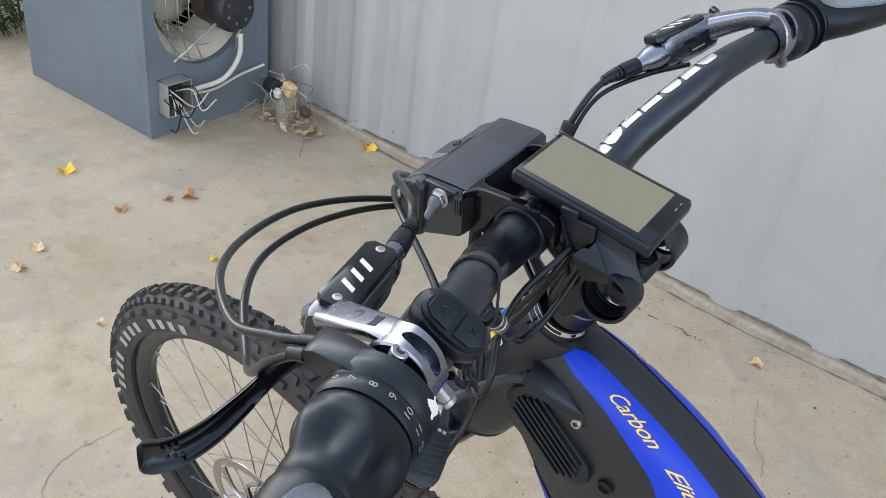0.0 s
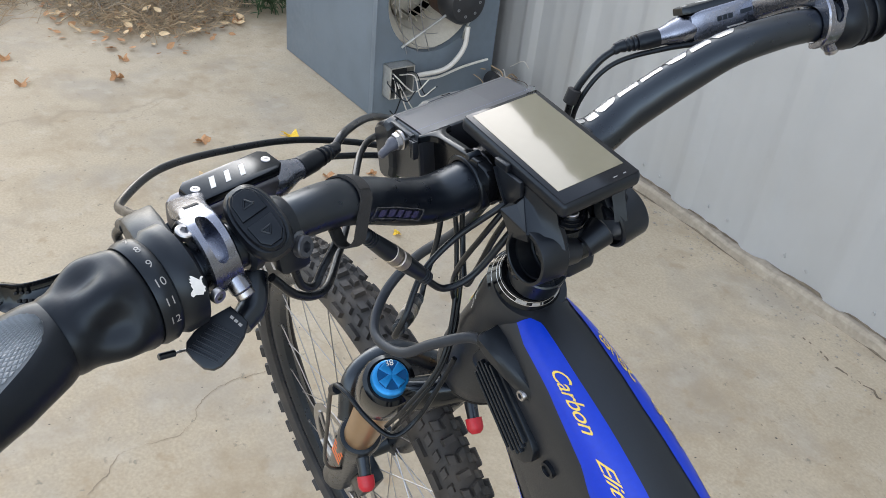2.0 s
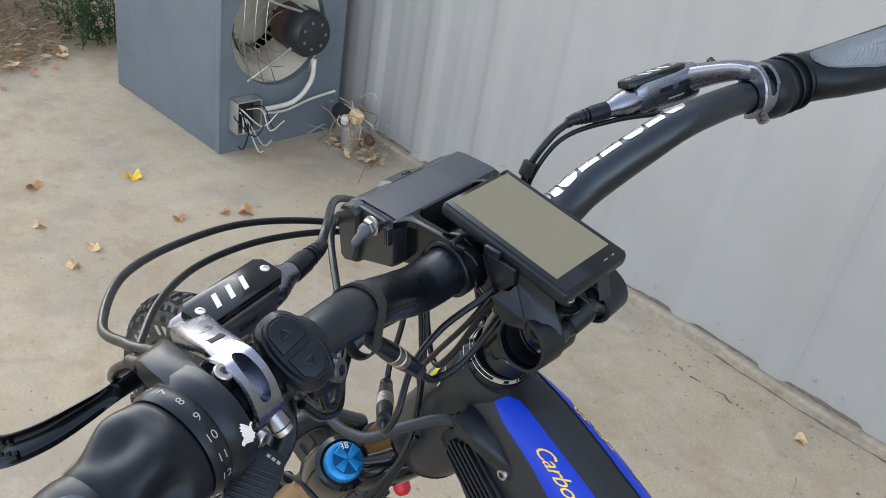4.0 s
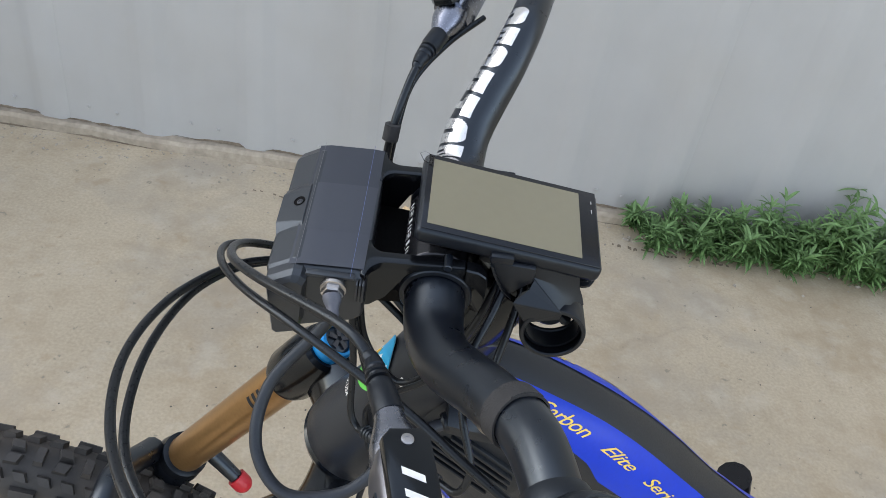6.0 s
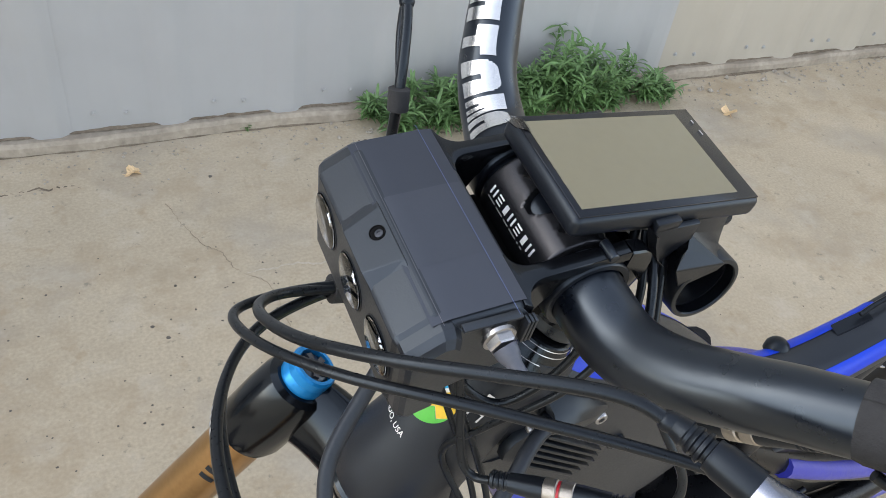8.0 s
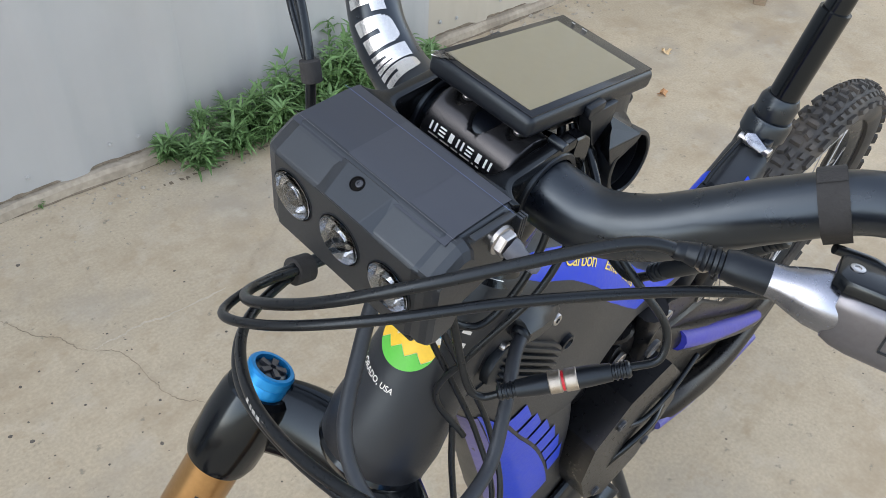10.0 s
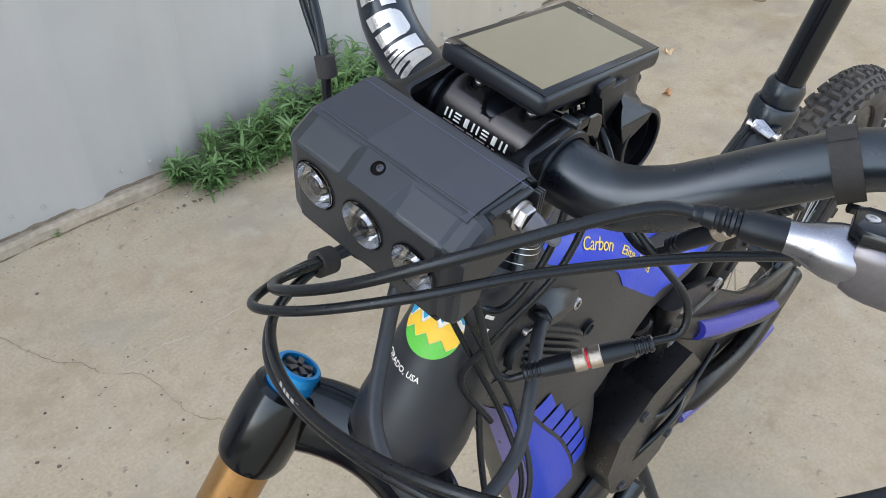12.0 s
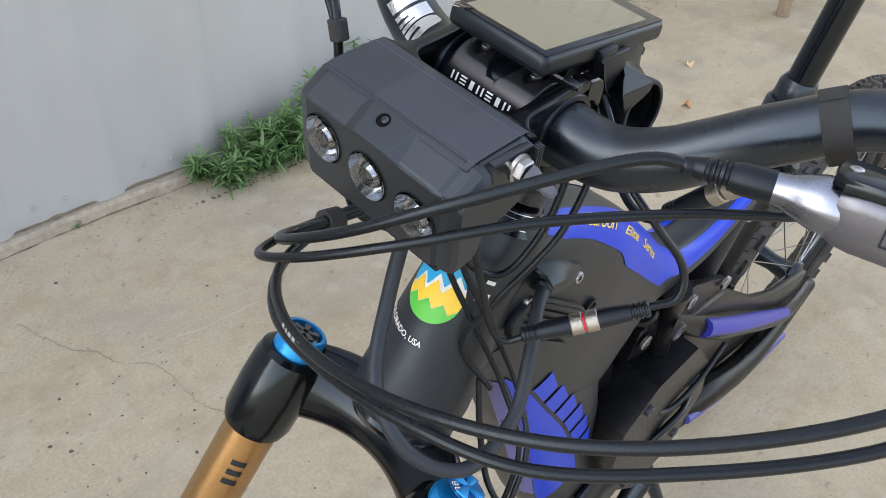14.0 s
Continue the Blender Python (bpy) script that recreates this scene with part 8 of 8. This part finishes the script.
cable("brake_hose", "black brake hose looping ahead of the headlight", [(-0.112, 0.0355, 0.0440), (-0.094, 0.052, 0.043), (-0.051, 0.099, 0.016), (-0.015, 0.122, -0.012), (0.019, 0.127, -0.039), (0.039, 0.112, -0.059), (0.044, 0.078, -0.073), (0.043, 0.046, -0.082), (0.03, 0.02, -0.10), (0.02, 0.0, -0.12)], 0.0026)
cable("dropper_cable", "glossy black cable housing looping ahead of the headlight", [(-0.190, -0.050, 0.046), (-0.178, -0.048, 0.027), (-0.160, -0.038, 0.014), (-0.138, -0.012, 0.011), (-0.112, 0.021, 0.012), (-0.075, 0.074, 0.010), (-0.038, 0.112, -0.008), (-0.001, 0.133, -0.031), (0.029, 0.135, -0.051), (0.042, 0.110, -0.063), (0.046, 0.078, -0.072), (0.046, 0.046, -0.080), (0.034, 0.018, -0.10), (0.022, 0.0, -0.115)], 0.0023)
c1 = cable("shift_cable", "black shift cable housing with white print, looping wide ahead", [(-0.2312, -0.0100, 0.0748), (-0.2325, 0.002, 0.0698), (-0.2335, 0.016, 0.0638), (-0.230, 0.050, 0.049), (-0.196, 0.102, 0.029), (-0.145, 0.141, 0.003), (-0.084, 0.160, -0.020), (-0.023, 0.155, -0.044), (0.025, 0.127, -0.063), (0.047, 0.080, -0.077), (0.047, 0.045, -0.085), (0.036, 0.015, -0.105), (0.024, -0.004, -0.12)], 0.0025)
cable("shift_cable", "black shift cable housing looping wide and low ahead", [(-0.2388, -0.0100, 0.0734), (-0.2405, 0.000, 0.0672), (-0.2415, 0.014, 0.0540), (-0.236, 0.034, 0.0300), (-0.217, 0.062, 0.005), (-0.179, 0.108, -0.007), (-0.136, 0.142, -0.022), (-0.088, 0.155, -0.034), (-0.040, 0.156, -0.048), (0.002, 0.146, -0.061), (0.031, 0.121, -0.069), (0.048, 0.078, -0.079), (0.049, 0.044, -0.087), (0.038, 0.012, -0.108), (0.026, -0.008, -0.124)], 0.0025)
# plain bars in place of the print on one housing
pth = catmull([(-0.084, 0.160, -0.020), (-0.023, 0.155, -0.044), (0.025, 0.127, -0.063)], 30)
bm = bmesh.new()
for i in range(4, 34, 2):
    p, q = pth[i], pth[i + 1].lerp(pth[i + 2], 0.4 if i % 3 else 0.0)
    d = (q - p).normalized()
    o_ = V3(-0.55, 0.60, 0.45)
    o_ = (o_ - d * o_.dot(d)).normalized()
    sd_ = d.cross(o_)
    bm.faces.new([bm.verts.new(v) for v in (p + o_ * 0.00262 + sd_ * 0.0009, q + o_ * 0.00262 + sd_ * 0.0009, q + o_ * 0.00262 - sd_ * 0.0009, p + o_ * 0.00262 - sd_ * 0.0009)])
part("printed_mark", bm, GREYPRINT, c1)
cable("motor_cable", "thick grey motor cable looping from the frame port", [(-0.0380, -0.014, -0.1155), (-0.044, 0.000, -0.1185), (-0.060, 0.022, -0.134), (-0.074, 0.047, -0.155), (-0.075, 0.084, -0.163), (-0.052, 0.106, -0.150), (-0.022, 0.103, -0.124), (0.0, 0.076, -0.091), (0.012, 0.052, -0.05), (0.012, 0.046, -0.02)], 0.0041, GREYCABLE)
cable("brake_hose", "black brake hose running down from the far lever", [(0.112, 0.0355, 0.0440), (0.097, 0.0405, 0.034), (0.082, 0.0465, 0.010), (0.075, 0.050, -0.03), (0.062, 0.056, -0.062), (0.048, 0.055, -0.085), (0.03, 0.02, -0.11)], 0.0026)
cable("control_lead", "thin black lead tied beside a brake hose", [(0.170, -0.002, 0.045), (0.140, 0.020, 0.040), (0.108, 0.038, 0.030), (0.086, 0.044, 0.006), (0.078, 0.047, -0.03), (0.06, 0.05, -0.07), (0.03, 0.02, -0.105)], 0.0019)
for nm, at, ax, rr in (("cable_tie", V3(0.046, 0.078, -0.0755), V3(0.02, 0.95, 0.25), 0.0074), ("cable_tie", V3(0.0815, 0.0465, 0.011), V3(0.35, -0.08, 0.9), 0.0050)):
    t_ = thing(nm, "black hook-and-loop tie round the cables", "cable tie", BM)
    ax = ax.normalized()
    part("band", lathe(at - ax * 0.0055, at + ax * 0.0055, [(0, rr - 0.001), (0.0005, rr), (0.0105, rr), (0.011, rr - 0.001)], 20), STRAPM, t_)

# thin wires from under the headlight, and two screw plugs
cable("wire", "thin black wire running down beside the head tube", [(-0.010, 0.060, -0.020), (-0.012, 0.050, -0.075), (-0.030, 0.034, -0.128), (-0.050, 0.026, -0.165), (-0.075, 0.030, -0.20), (-0.085, 0.050, -0.24)], 0.0018)
cable("wire", "thin black wire running down beside the head tube", [(-0.016, 0.058, -0.020), (-0.020, 0.047, -0.072), (-0.036, 0.030, -0.122), (-0.056, 0.022, -0.160), (-0.080, 0.030, -0.195), (-0.09, 0.052, -0.235)], 0.0018)
cable("wire", "thin black wire hooking down to the screw plug", [(-0.022, 0.055, -0.022), (-0.034, 0.050, -0.065), (-0.048, 0.048, -0.098), (-0.055, 0.043, -0.106), (-0.062, 0.037, -0.101)], 0.0021)
cable("wire", "thin black wire from the screw plug up to the display", [(-0.102, -0.006, -0.073), (-0.110, -0.016, -0.066), (-0.104, -0.020, -0.050), (-0.085, -0.012, -0.030), (-0.062, -0.012, -0.015), (-0.040, -0.022, 0.002), (-0.018, -0.030, 0.016)], 0.0021)
cable("wire", "thin black wire from the strap plug up to the display", [(-0.088, -0.020, -0.028), (-0.076, -0.022, -0.040), (-0.058, -0.026, -0.036), (-0.040, -0.032, -0.015), (-0.026, -0.036, 0.004), (-0.016, -0.034, 0.016)], 0.0023)
cable("wire", "thin black wire hanging behind the stem", [(-0.012, -0.028, 0.014), (-0.030, -0.016, -0.02), (-0.036, 0.0, -0.06), (-0.030, 0.022, -0.09), (-0.016, 0.045, -0.07), (-0.010, 0.052, -0.02)], 0.0021)
cable("wire", "thin black wire hanging behind the stem", [(-0.020, -0.026, 0.014), (-0.042, -0.018, -0.015), (-0.048, 0.004, -0.055), (-0.036, 0.03, -0.10), (-0.026, 0.04, -0.14), (-0.045, 0.03, -0.17)], 0.0019)


def build_plug(a, b, label):
    a, b = Vector(a), Vector(b)
    k = thing("cable_plug", label, "cable plug", BM)
    n = (b - a).length
    d = (b - a) / n
    for p, q in ((a, a + d * n * 0.40), (b, b - d * n * 0.40)):
        m_ = (q - p).length
        rib = [(0, 0.0034), (0.001, 0.0044)]
        for i in range(3):
            rib += [(0.0025 + 0.0026 * i, 0.0045), (0.0028 + 0.0026 * i, 0.0039), (0.0040 + 0.0026 * i, 0.0039), (0.0043 + 0.0026 * i, 0.0046)]
        rib += [(m_ * 0.8, 0.0054), (m_, 0.0054)]
        part("shell", lathe(p, q, rib, 20), PLASTIC, k)
    teeth = []
    for p, q in ((0.39, 0.49), (0.51, 0.61)):
        prof = [(0, 0.0052), (0.0006, 0.0061), (n * (q - p) - 0.0006, 0.0061), (n * (q - p), 0.0052)]
        ring = lathe(a + d * n * p, a + d * n * q, [(0, 0.0052), (0.0006, 0.0061), (n * (q - p) * 0.35, 0.0061), (n * (q - p) * 0.65, 0.0061), (n * (q - p) - 0.0006, 0.0061), (n * (q - p), 0.0052)], 64)
        for v in ring.verts:
            f_ = a + d * (v.co - a).dot(d)
            lev = (v.co - f_).length
            if lev > 0.0058 and v.index % 2:
                v.co = f_ + (v.co - f_) * 0.945
        part("knurled_ring", ring, KNURL, k, "knurled nickel ring")
    if "head tube" in label:
        part("red_ring", lathe(a + d * n * 0.490, a + d * n * 0.510, [(0, 0.0051), (n * 0.020, 0.0051)], 24), RED, k)


KNURL = material("knurled_nickel", (0.40, 0.37, 0.33), 0.36, 1.0, 0.12, 300, 0.0003, 2600)
build_plug((-0.1285, -0.0245, 0.028), (-0.0865, -0.020, -0.028), "black screw plug with knurled nickel rings under the strap")
build_plug((-0.1025, -0.006, -0.0735), (-0.0605, 0.038, -0.1005), "black screw plug with knurled nickel rings beside the head tube")
